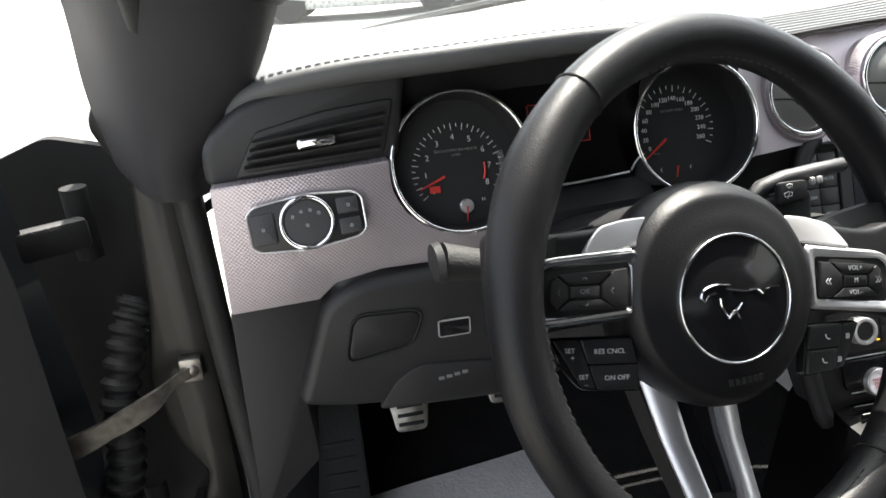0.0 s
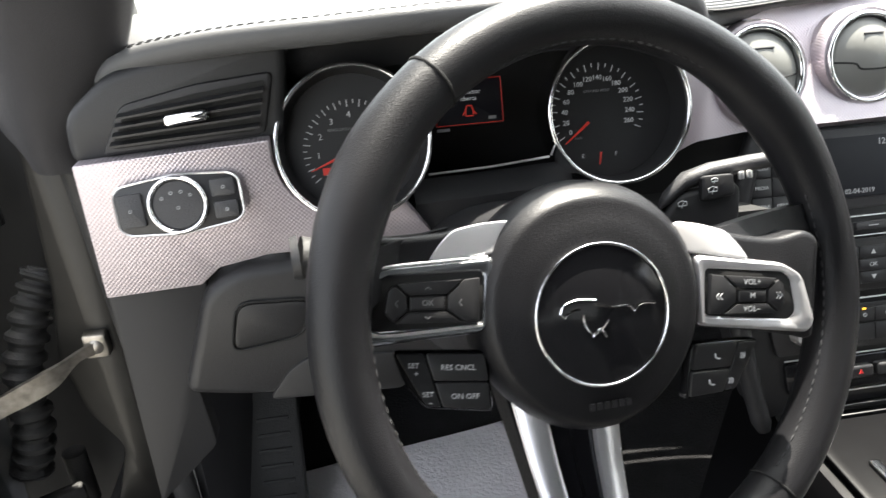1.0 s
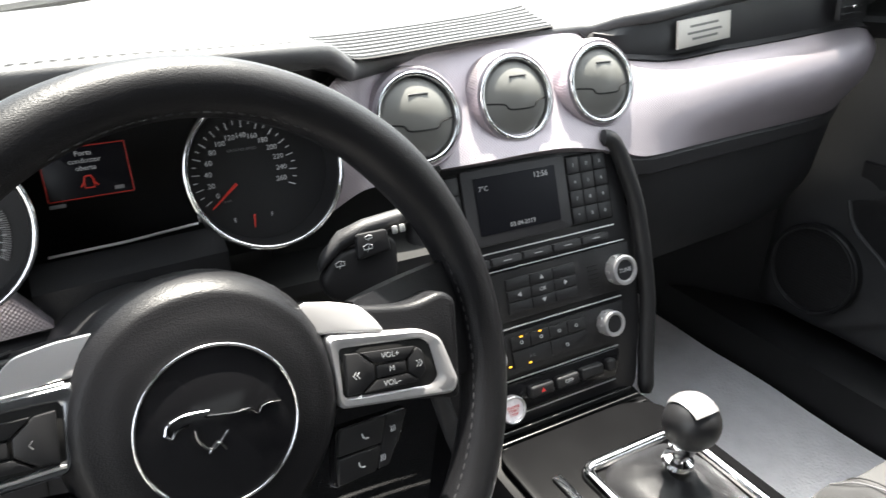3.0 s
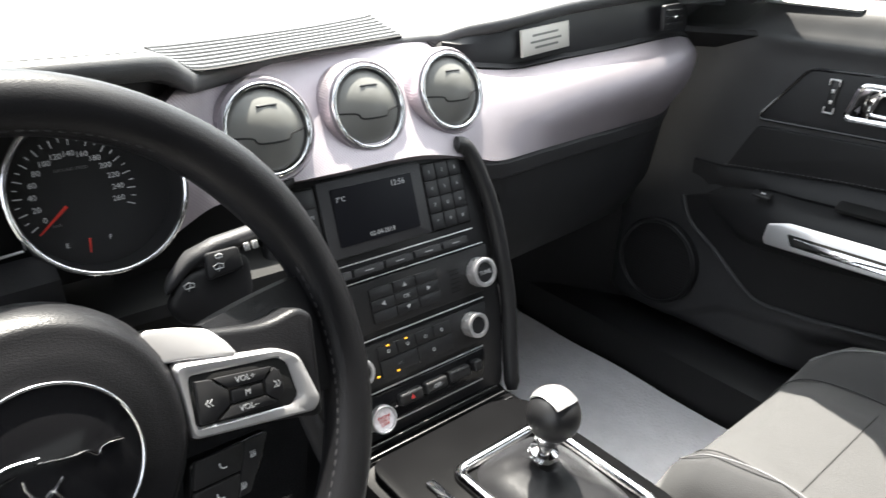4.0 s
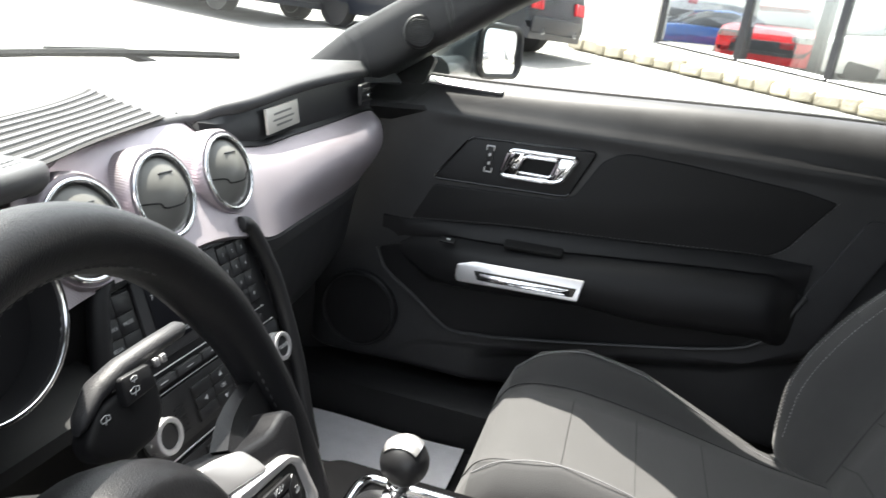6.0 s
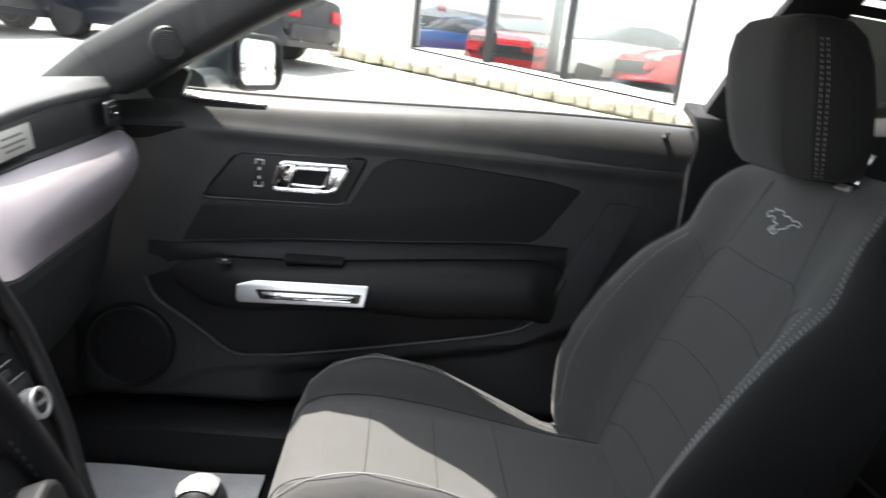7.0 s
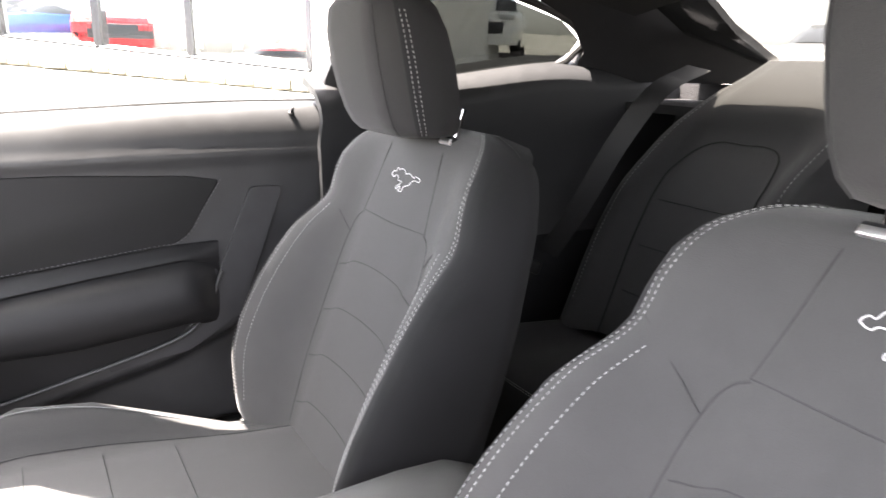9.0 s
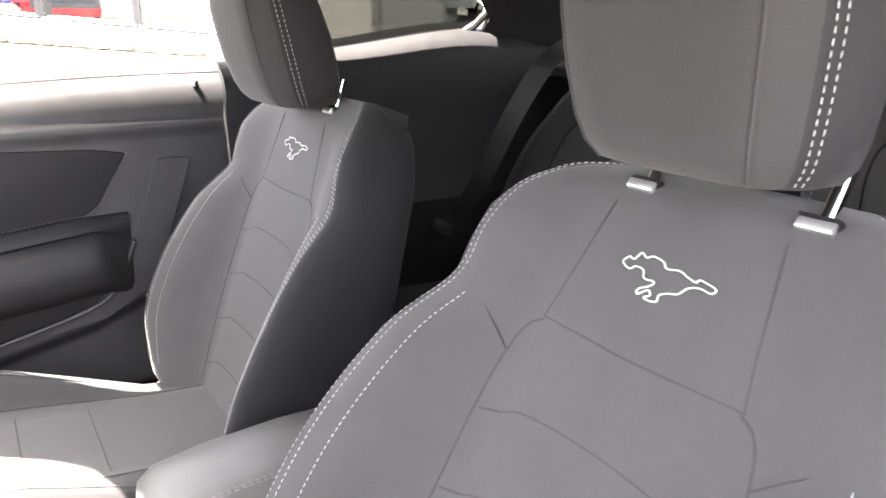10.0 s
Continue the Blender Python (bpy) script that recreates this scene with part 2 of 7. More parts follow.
def sheet(bm, rows, thick, towards=None):
    """A skin through rows of points, given thickness behind it (or along towards)."""
    rows = [[Vector(p) for p in row] for row in rows]
    n, k = len(rows), len(rows[0])
    back = []
    for i in range(n):
        line = []
        for j in range(k):
            if towards:
                d = Vector(towards).normalized()
            else:
                du = rows[min(i + 1, n - 1)][j] - rows[max(i - 1, 0)][j]
                dv = rows[i][min(j + 1, k - 1)] - rows[i][max(j - 1, 0)]
                d = du.cross(dv).normalized()
            line.append(rows[i][j] + d * thick)
        back.append(line)
    a = [[bm.verts.new(p) for p in r] for r in rows]
    b = [[bm.verts.new(p) for p in r] for r in back]
    for i in range(n - 1):
        for j in range(k - 1):
            bm.faces.new((a[i][j], a[i][j + 1], a[i + 1][j + 1], a[i + 1][j]))
            bm.faces.new((b[i][j], b[i + 1][j], b[i + 1][j + 1], b[i][j + 1]))
    for j in range(k - 1):
        bm.faces.new((a[0][j], b[0][j], b[0][j + 1], a[0][j + 1]))
        bm.faces.new((a[n - 1][j], a[n - 1][j + 1], b[n - 1][j + 1], b[n - 1][j]))
    for i in range(n - 1):
        bm.faces.new((a[i][0], a[i + 1][0], b[i + 1][0], b[i][0]))
        bm.faces.new((a[i][k - 1], b[i][k - 1], b[i + 1][k - 1], a[i + 1][k - 1]))


def thing(name, label, category, place=(0, 0, 0), group="", kind=""):
    ob = new(name)
    ob.location, ob.empty_display_size = place, 0.05
    return tagged(ob, label, category, group, kind)


def mesh_object(name, bm, mat, smooth=38):
    bmesh.ops.recalc_face_normals(bm, faces=bm.faces)
    me = bpy.data.meshes.new(name)
    bm.to_mesh(me)
    bm.free()
    me.materials.append(mat)
    me.shade_smooth()
    me.set_sharp_from_angle(angle=radians(smooth))
    return new(name, me)


def part(name, bm, mat, parent, label="", smooth=38):
    """One mesh under a thing or a part; its points are in the place's own metres."""
    ob = mesh_object(name, bm, mat, smooth)
    ob.parent = parent
    ob.matrix_parent_inverse = Matrix.Translation(-parent.location)
    return tagged(ob, label)


def solid(name, bm, mat, label, category, group="", kind="", smooth=38):
    """A thing, or a piece of the setting, that is one mesh."""
    return tagged(mesh_object(name, bm, mat, smooth), label, category, group, kind)


def text_mesh(bm, words, m, size, depth=0.0003, align="CENTER"):
    """Raised letters in the frame's plane."""
    curve = bpy.data.curves.new("letters", "FONT")
    curve.body, curve.size, curve.align_x, curve.align_y = words, size, align, "CENTER"
    curve.extrude, curve.resolution_u = depth / 2, 2
    ob = bpy.data.objects.new("letters", curve)
    scene.collection.objects.link(ob)
    bpy.context.view_layer.update()
    me = bpy.data.meshes.new_from_object(ob.evaluated_get(bpy.context.evaluated_depsgraph_get()))
    one = bmesh.new()
    one.from_mesh(me)
    bpy.data.objects.remove(ob)
    bpy.data.curves.remove(curve)
    bpy.data.meshes.remove(me)
    join(bm, one, m)


def B():
    return bmesh.new()


def smoothstep(a, b, x):
    t = min(1.0, max(0.0, (x - a) / (b - a)))
    return t * t * (3 - 2 * t)


def stitches(bm, pts, length=0.0055, gap=0.0028, r=0.0007, n=400):
    """Short raised threads along a line."""
    line = spline(pts, n)
    dist, run = 0.0, [line[0]]
    lengths = [0.0]
    for a, b in zip(line, line[1:]):
        dist += (b - a).length
        lengths.append(dist)
    here, k = 0.0, 0
    while here + length < dist:
        ends = []
        for target in (here, here + length):
            while k < n - 2 and lengths[k + 1] < target:
                k += 1
            span = max(lengths[k + 1] - lengths[k], 1e-9)
            ends.append(line[k].lerp(line[k + 1], (target - lengths[k]) / span))
        tube(bm, [ends[0], ends[0].lerp(ends[1], 0.5), ends[1]], [r * 0.5, r, r * 0.5], 5)
        here += length + gap


def base_line(x):
    """Foot of the windscreen."""
    return Vector((x, 0.69 - 0.40 * (abs(x) / 0.68) ** 2.3, 0.915))


EDGE = [(-0.690, 0.262, 0.872), (-0.672, 0.228, 0.890), (-0.64, 0.207, 0.906), (-0.58, 0.190, 0.917), (-0.5, 0.176, 0.923), (-0.4, 0.170, 0.928), (-0.3, 0.178, 0.927), (-0.235, 0.205, 0.922), (-0.2, 0.245, 0.914), (-0.18, 0.278, 0.907), (-0.14, 0.306, 0.905), (-0.076, 0.338, 0.905), (0.02, 0.362, 0.905), (0.125, 0.377, 0.905), (0.165, 0.372, 0.900), (0.24, 0.352, 0.909), (0.36, 0.345, 0.926), (0.5, 0.343, 0.937), (0.62, 0.347, 0.941), (0.672, 0.366, 0.938)]
edge = spline(EDGE, 97)

def pad_lift(x, v):
    """The padded ends stand proud of the middle, which runs flush into the trim."""
    return 0.0005 + 0.0135 * (smoothstep(-0.185, -0.235, x) + smoothstep(0.12, 0.20, x)) + 0.008 * (1 - v) * smoothstep(-0.235, -0.185, x) * smoothstep(0.20, 0.12, x)


# ---- dashboard ----
dashboard = thing("dashboard", "black stitched leather dashboard with dimpled silver trim panels", "dashboard", (0, 0.4, 0.5))
bm = B()
rows = []
for e in edge:
    w = base_line(e.x)
    row = []
    for k in range(11):
        v = k / 10
        p = w.lerp(e, v)
        swell = -0.004 + 0.002 * smoothstep(-0.26, -0.18, e.x) + 0.022 * smoothstep(0.13, 0.32, e.x)
        p.z += swell * math.sin(math.pi * v ** 1.3) + pad_lift(p.x, v)
        row.append(p)
    e = e + Vector((0, 0, pad_lift(e.x, 1.0)))
    row += [e + Vector((0, -0.0025, -0.0015)), e + Vector((0, -0.0045, -0.005)), e + Vector((0, -0.004, -0.011)), e + Vector((0, 0.0, -0.016)), e + Vector((0, 0.008, -0.019))]
    rows.append(row)
sheet(bm, rows, 0.012)
top_pad = part("top_pad", bm, DASH_SKIN, dashboard, "grained black soft dashboard top", 75)


def pad_point(x, y, lift=0.0):
    """A point of the dashboard top above (x, y)."""
    w = base_line(x)
    ey, ez = (np.interp(x, [e.x for e in edge], [e[j] for e in edge]) for j in (1, 2))
    v = min(1.0, max(0.0, (w.y - y) / (w.y - ey)))
    swell = -0.004 + 0.002 * smoothstep(-0.26, -0.18, x) + 0.022 * smoothstep(0.13, 0.32, x)
    return Vector((x, y, w.z + (ez - w.z) * v + swell * math.sin(math.pi * v ** 1.3) + pad_lift(x, v) + lift))


bm = B()
for back in (0.010, 0.016):
    line = [e + (base_line(e.x) - e).normalized() * back + Vector((0, 0, 0.0135)) for e in edge[7:36]]
    stitches(bm, line, 0.005, 0.0025, 0.0006)
part("stitching", bm, GREY_PLASTIC, top_pad, "dark double stitching")

# defroster louvres on the middle of the dashboard top
FAR = spline([(-0.188, 0.377, 0), (-0.168, 0.399, 0), (-0.051, 0.436, 0), (0.05, 0.472, 0), (0.152, 0.517, 0)], 33)
NEAR = spline([(-0.198, 0.258, 0), (-0.183, 0.273, 0), (-0.072, 0.318, 0), (0.01, 0.345, 0), (0.10, 0.372, 0)], 33)


def louvre_line(f, lift):
    return [pad_point(p.x + (q.x - p.x) * f, p.y + (q.y - p.y) * f, lift) for p, q in zip(FAR, NEAR)]


for k in range(9):
    bm = B()
    sheet(bm, [list(pair) for pair in zip(louvre_line(k / 8.4 + 0.002, 0.0016), louvre_line(k / 8.4 + 0.054, 0.0016))], -0.0008, (0, 0, 1))
    part("louvre_slot", bm, DARK_GAP, top_pad, "dark slot of the ribbed dashboard grille" if k == 0 else "")
    if k < 8:
        bm = B()
        a, b, c, d = (louvre_line(k / 8.4 + g, h) for g, h in ((0.055, 0.0012), (0.066, 0.0030), (0.108, 0.0030), (0.119, 0.0012)))
        sheet(bm, [list(four) for four in zip(a, b, c, d)], -0.0008, (0, 0, 1))
        part("louvre_rib", bm, DASH_SKIN, top_pad)

# middle and passenger trim, one dimpled sheet
SECTIONS = [
    (-0.226, (0.240, 0.890), (0.231, 0.862), (0.229, 0.830), (0.238, 0.790)),
    (-0.19, (0.276, 0.903), (0.269, 0.872), (0.259, 0.835), (0.256, 0.797)),
    (-0.165, (0.300, 0.903), (0.292, 0.870), (0.276, 0.833), (0.262, 0.798)),
    (-0.12, (0.318, 0.902), (0.305, 0.868), (0.282, 0.832), (0.268, 0.800)),
    (-0.05, (0.345, 0.902), (0.322, 0.868), (0.295, 0.832), (0.270, 0.800)),
    (0.05, (0.366, 0.902), (0.330, 0.868), (0.298, 0.832), (0.270, 0.800)),
    (0.125, (0.377, 0.902), (0.332, 0.866), (0.296, 0.830), (0.268, 0.785)),
    (0.17, (0.352, 0.872), (0.318, 0.852), (0.290, 0.818), (0.268, 0.774)),
    (0.25, (0.338, 0.862), (0.305, 0.846), (0.284, 0.815), (0.276, 0.773)),
    (0.36, (0.336, 0.868), (0.298, 0.850), (0.283, 0.815), (0.288, 0.772)),
    (0.48, (0.336, 0.874), (0.300, 0.854), (0.288, 0.815), (0.305, 0.768)),
    (0.60, (0.334, 0.882), (0.306, 0.860), (0.300, 0.820), (0.332, 0.763)),
    (0.655, (0.342, 0.876), (0.322, 0.855), (0.326, 0.820), (0.352, 0.775)),
]
bm = B()
lines = [spline([(s[0], *s[j]) for s in SECTIONS], 61) for j in range(1, 5)]
rows = [spline([line[i] for line in lines], 13) for i in range(61)]
sheet(bm, rows, 0.012)
part("centre_trim", bm, SILVER, dashboard, "dimpled silver trim sweeping round the vents")

raised = [e + Vector((0, 0, pad_lift(e.x, 1.0) - 0.001)) for e in edge]

# recessed panel before the passenger, with its plaque
bm = B()
rows = []
for i in range(25):
    x = 0.135 + 0.515 * i / 24
    s = [p for p in raised if p.x >= x - 1e-6]
    e = s[0] if s else raised[-1]
    low = min(lines[0], key=lambda p: abs(p.x - x))
    rows.append([Vector((x, low.y + 0.004, low.z - 0.004)), Vector((x, low.y + 0.014, low.z + 0.004)), Vector((x, low.y + 0.016, (low.z + e.z) / 2)), Vector((x, e.y + 0.014, e.z - 0.010)), Vector((x, e.y + 0.004, e.z - 0.006))])
sheet(bm, rows, 0.008)
recess = part("recess_panel", bm, KEY_BLACK, dashboard, "satin black recessed panel")
PLAQUE = at((0.308, 0.342, 0.8955), (1, 0.03, 0.09), (0, 0.2, 0.98))
bm = B()
slab(bm, [(-0.047, -0.0165), (0.045, -0.0165), (0.049, 0.0165), (-0.043, 0.0165)], PLAQUE, 0.004, 0.001)
plaque = part("plaque", bm, PLAQUE_METAL, recess, "brushed metal plaque")
bm = B()
for y, w in ((0.007, 0.05), (-0.001, 0.06), (-0.008, 0.045)):
    box(bm, PLAQUE @ Matrix.Translation((0.0, y, 0.0042)), w, 0.0028, 0.0006)
part("lettering", bm, VENT_GREY, plaque)
bm = B()
tube(bm, [p + Vector((0, 0.004, -0.001)) for p in lines[0] if p.x > 0.18], 0.0022, 6)
part("bright_edge", bm, SATIN, recess, "thin satin metal edging")
END_VENT = at((0.580, 0.334, 0.910), (1, 0.12, 0), (0, 0.1, 1))
bm = B()
slab(bm, rounded([(-0.03, -0.016), (0.028, -0.014), (0.028, 0.022), (-0.03, 0.02)], 0.005), END_VENT, 0.006, 0.0015)
end_vent = part("air_vent", bm, PLASTIC, dashboard, "slatted black passenger air vent")
for k in range(3):
    bm = B()
    box(bm, END_VENT @ Matrix.Translation((0, -0.007 + 0.0095 * k, 0.0075)), 0.05, 0.0025, 0.004, 0.0005)
    part("slat", bm, KEY_BLACK, end_vent)
bm = B()
box(bm, END_VENT @ Matrix.Translation((0, 0.0025, 0.011)), 0.014, 0.004, 0.004, 0.001)
part("tab", bm, CHROME, end_vent, "chrome tab")

# near-black sheets added to close gaps that let daylight in by the gauges
for pts, y, word in (([(-0.58, 0.745), (-0.21, 0.75), (-0.21, 0.905), (-0.58, 0.905)], 0.292, "binnacle_backing"), ([(-0.27, 0.60), (-0.12, 0.60), (-0.12, 0.80), (-0.27, 0.80)], 0.285, "stack_backing")):
    bm = B()
    slab(bm, rounded(pts, 0.01), at((0, y, 0), (1, 0, 0), (0, 0, 1)), 0.01)
    part(word, bm, DARK_GAP, dashboard)

# three round vents with domed shutters
dome = lambda r: 0.013 * (1 - (r / 0.0375) ** 2) - 0.001
for x, y, z in ((-0.1195, 0.287, 0.8475), (0.001, 0.303, 0.8505), (0.1145, 0.305, 0.8545)):
    M = at((x, y - 0.006, z + 0.002), (1, 0, 0), (0, 0.34, 0.94))
    bm = B()
    lathe(bm, [(0.0465, -0.06), (0.0505, -0.035), (0.0505, -0.012), (0.0490, -0.003), (0.0465, 0.001), (0.0435, -0.001), (0.0425, -0.006), (0.042, -0.04)], M, 40)
    vent = part("round_vent", bm, SILVER, dashboard, "round dash vent in a flared silver hood")
    bm = B()
    ring(bm, M, 0.0435, 0.0385, -0.03, 0.004)
    part("bezel_ring", bm, CHROME, vent, "chrome ring")
    bm = B()
    loft(bm, [[M @ Vector((r * math.cos(a), r * math.sin(a), h)) for a in (2 * math.pi * k / 40 for k in range(40))] for r, h in [(0.0388, -0.03), (0.0385, -0.004)] + [(r, dome(r)) for r in (0.0365, 0.034, 0.030, 0.025, 0.02, 0.014, 0.008, 0.0001)]])
    part("vent_disc", bm, VENT_GREY, vent, "dark grey shutter disc")
    bm = B()
    line = spline([(-0.036, -0.003, 0), (-0.02, -0.006, 0), (-0.013, -0.0115, 0), (0.013, -0.0115, 0), (0.02, -0.006, 0), (0.036, -0.003, 0)], 41)
    tube(bm, [M @ Vector((p.x, p.y, dome(p.length))) for p in line], 0.0009, 5)
    part("shutter_seam", bm, DARK_GAP, vent)
    bm = B()
    box(bm, M @ Matrix.Translation((0, 0.021, dome(0.021))) @ pose(0, 0, 0, -22), 0.020, 0.0016, 0.0016, 0.0004)
    part("finger_ridge", bm, KEY_BLACK, vent)

# driver's end: vent surround, vent, dimpled trim, lamp switch
XZ = lambda y: at((0, y, 0), (1, 0, 0), (0, 0, 1))
bm = B()
slab(bm, rounded([(-0.695, 0.842), (-0.545, 0.848), (-0.533, 0.925), (-0.60, 0.919), (-0.66, 0.904), (-0.693, 0.877)], 0.012), XZ(0.262), 0.062, 0.008, 3)
part("vent_surround", bm, SOFT_PLASTIC, dashboard, "grained black end of the dashboard")
bm = B()
slab(bm, rounded([(-0.672, 0.849), (-0.557, 0.855), (-0.545, 0.900), (-0.60, 0.895), (-0.652, 0.884)], 0.006), XZ(0.21), 0.013, 0.003)
side_vent = part("side_vent", bm, PLASTIC, dashboard, "slatted black side air vent")
bm = B()
slab(bm, rounded([(-0.664, 0.854), (-0.562, 0.859), (-0.551, 0.895), (-0.60, 0.889), (-0.649, 0.880)], 0.004), XZ(0.197), 0.0006)
part("vent_mouth", bm, DARK_GAP, side_vent)
for k in range(4):
    f = (k + 0.35) / 4
    bm = B()
    p, q = Vector((-0.664 + 0.012 * f, 0.1935, 0.855 + 0.026 * f)), Vector((-0.560 + 0.008 * f, 0.1935, 0.860 + 0.034 * f))
    loft(bm, [[c + Vector((0, a, b)) for a, b in ((-0.003, -0.0008), (-0.003, 0.0008), (0.003, 0.0022), (0.003, 0.0006))] for c in (p, q)])
    part("slat", bm, KEY_BLACK, side_vent)
bm = B()
slab(bm, rrect(0.030, 0.008, 0.003), at((-0.607, 0.191, 0.8745), (1, 0, 0.09), (0, 0.1, 1)), 0.006, 0.002)
part("tab", bm, CHROME, side_vent, "chrome thumb tab")
bm = B()
slab(bm, rounded([(-0.692, 0.741), (-0.621, 0.744), (-0.606, 0.757), (-0.567, 0.764), (-0.519, 0.764), (-0.44, 0.768)] + [(-0.494 + 0.0605 * math.cos(radians(a)), 0.8435 + 0.058 * math.sin(radians(a))) for a in range(305, 165, -10)] + [(-0.554, 0.854), (-0.690, 0.847)], 0.002), XZ(0.200), 0.013, 0.003)
part("driver_trim", bm, SILVER, dashboard, "dimpled silver trim beside the gauges")
LAMP = at((-0.622, 0.1815, 0.8145), (1, 0, 0.06), (0, 0.26, 0.966))
bm = B()
OCT = [(-0.044, -0.0125), (-0.038, -0.0175), (0.0, -0.0215), (0.038, -0.0175), (0.044, -0.0125), (0.044, 0.0125), (0.038, 0.0175), (0.0, 0.0215), (-0.038, 0.0175), (-0.044, 0.0125)]
slab(bm, rounded(OCT, 0.004), LAMP, 0.005, 0.0015)
lamp_switch = part("lamp_switch", bm, KEY_BLACK, dashboard, "black headlamp switch panel with a chrome-ringed dial")
bm = B()
outline = rounded(OCT, 0.004)
tube(bm, [LAMP @ Vector((x, y, 0.004)) for x, y in outline], 0.0009, 6, closed=True)
part("switch_rim", bm, SATIN, lamp_switch)
bm = B()
ring(bm, LAMP, 0.0212, 0.0178, 0, 0.010)
part("dial_ring", bm, CHROME, lamp_switch, "chrome dial ring")
bm = B()
lathe(bm, [(0.0178, 0.0), (0.0178, 0.007), (0.0168, 0.008), (0, 0.0086)], LAMP, 36)
part("dial", bm, GREY_PLASTIC, lamp_switch)
for x, w, h, y in ((-0.0325, 0.017, 0.024, 0.0), (0.0325, 0.017, 0.0125, 0.008), (0.0325, 0.017, 0.0125, -0.008)):
    bm = B()
    slab(bm, rrect(w, h, 0.0015, x, y), LAMP, 0.0025, 0.0008, base=0.005)
    part("key", bm, GREY_PLASTIC, lamp_switch)
for x, y in ((-0.010, 0.006), (-0.003, 0.009), (0.004, 0.009), (0.010, 0.006), (0, -0.002), (-0.033, 0), (0.033, 0.008), (0.033, -0.008)):
    zz = 0.0088 if abs(x) < 0.02 else 0.0078
    bm = B()
    ring(bm, LAMP @ Matrix.Translation((x, y, zz)), 0.0013, 0.0008, -0.0003, 0.0005, 8)
    part("symbol", bm, MARKING, lamp_switch)

# knee panel, fuse cover, lower end panel
KNEE = XZ(0.205)
bm = B()
slab(bm, rounded([(-0.652, 0.650), (-0.600, 0.640), (-0.470, 0.632), (-0.41, 0.64), (-0.41, 0.762), (-0.515, 0.762), (-0.592, 0.758), (-0.620, 0.742)], 0.014), KNEE, 0.030, 0.012, 3)
knee = part("knee_panel", bm, PLASTIC, dashboard, "grained black knee panel")
bm = B()
tube(bm, [Vector((x, 0.1735, z)) for x, z in rounded([(-0.607, 0.687), (-0.549, 0.696), (-0.537, 0.729), (-0.597, 0.732)], 0.012)], 0.0011, 6, closed=True)
part("cover_seam", bm, DARK_GAP, knee)
bm = B()
slab(bm, rounded([(-0.605, 0.689), (-0.551, 0.698), (-0.539, 0.727), (-0.595, 0.730)], 0.011), XZ(0.176), 0.003, 0.0015)
part("fuse_cover", bm, PLASTIC, knee, "oval fuse box cover")
bm = B()
slab(bm, rrect(0.027, 0.015, 0.002, -0.513, 0.7075), XZ(0.176), 0.004, 0.001)
button = part("boot_switch", bm, GLOSS_BLACK, knee, "small framed boot release key")
bm = B()
tube(bm, [Vector((x, 0.1725, z)) for x, z in rrect(0.027, 0.015, 0.002, -0.513, 0.7075)], 0.0008, 5, closed=True)
part("key_rim", bm, SATIN, button)
bm = B()
slab(bm, rounded([(-0.585, 0.637), (-0.471, 0.632), (-0.468, 0.668), (-0.545, 0.676), (-0.565, 0.665)], 0.008), XZ(0.176), 0.004, 0.002)
part("airbag_cover", bm, PLASTIC, knee, "knee airbag cover")
for x in (-0.527, -0.520, -0.513, -0.506):
    bm = B()
    box(bm, Matrix.Translation((x, 0.1716, 0.6605 + 0.15 * (x + 0.52))), 0.005, 0.0008, 0.003)
    part("letter_bar", bm, FAINT, knee)
bm = B()
slab(bm, rounded([(-0.700, 0.52), (-0.64, 0.58), (-0.645, 0.652), (-0.618, 0.744), (-0.694, 0.742)], 0.006), XZ(0.215), 0.020, 0.004)
part("end_panel", bm, DOOR_BLACK, dashboard, "plain black lower end panel")
bm = B()
rows = [[Vector((x, y, z)) for x in (-0.68, -0.5, -0.3, -0.14)] for y, z in ((0.20, 0.74), (0.24, 0.73), (0.34, 0.74), (0.62, 0.70), (0.70, 0.30))]
sheet(bm, rows, -0.01)
part("under_panel", bm, DARK_GAP, dashboard)

# glovebox side
bm = B()
rows = []
for i in range(21):
    x = 0.128 + 0.535 * i / 20
    low = min(lines[3], key=lambda p: abs(p.x - x))
    rows.append([low + Vector((0, 0.006, 0.002)), low + Vector((0, 0.001, -0.006)), low + Vector((0, 0.004, -0.024)), low + Vector((0, 0.012, -0.030))])
sheet(bm, rows, 0.008)
part("lower_strip", bm, GREY_PLASTIC, dashboard, "grey-black strip under the silver trim")
bm = B()
rows = []
for i in range(15):
    x = 0.13 + 0.53 * i / 14
    low = min(lines[3], key=lambda p: abs(p.x - x))
    rows.append([low + Vector((0, 0.008, -0.026)), low + Vector((0, 0.012, -0.06)), low + Vector((0, 0.022, -0.13)), low + Vector((0, 0.05, -0.18)), low + Vector((0, 0.14, -0.20)), Vector((x, 0.66, 0.50))])
sheet(bm, rows, 0.010)
glovebox = part("glovebox", bm, SOFT_PLASTIC, dashboard, "grained black glovebox front")
bm = B()
lathe(bm, [(0.011, -0.006), (0.011, 0.003), (0.009, 0.004), (0.008, 0.001), (0, 0.001)], at((0.163, 0.272, 0.722), (1, 0, 0), (0, 0.12, 1)), 20)
part("lock", bm, GLOSS_BLACK, glovebox, "round glovebox lock")

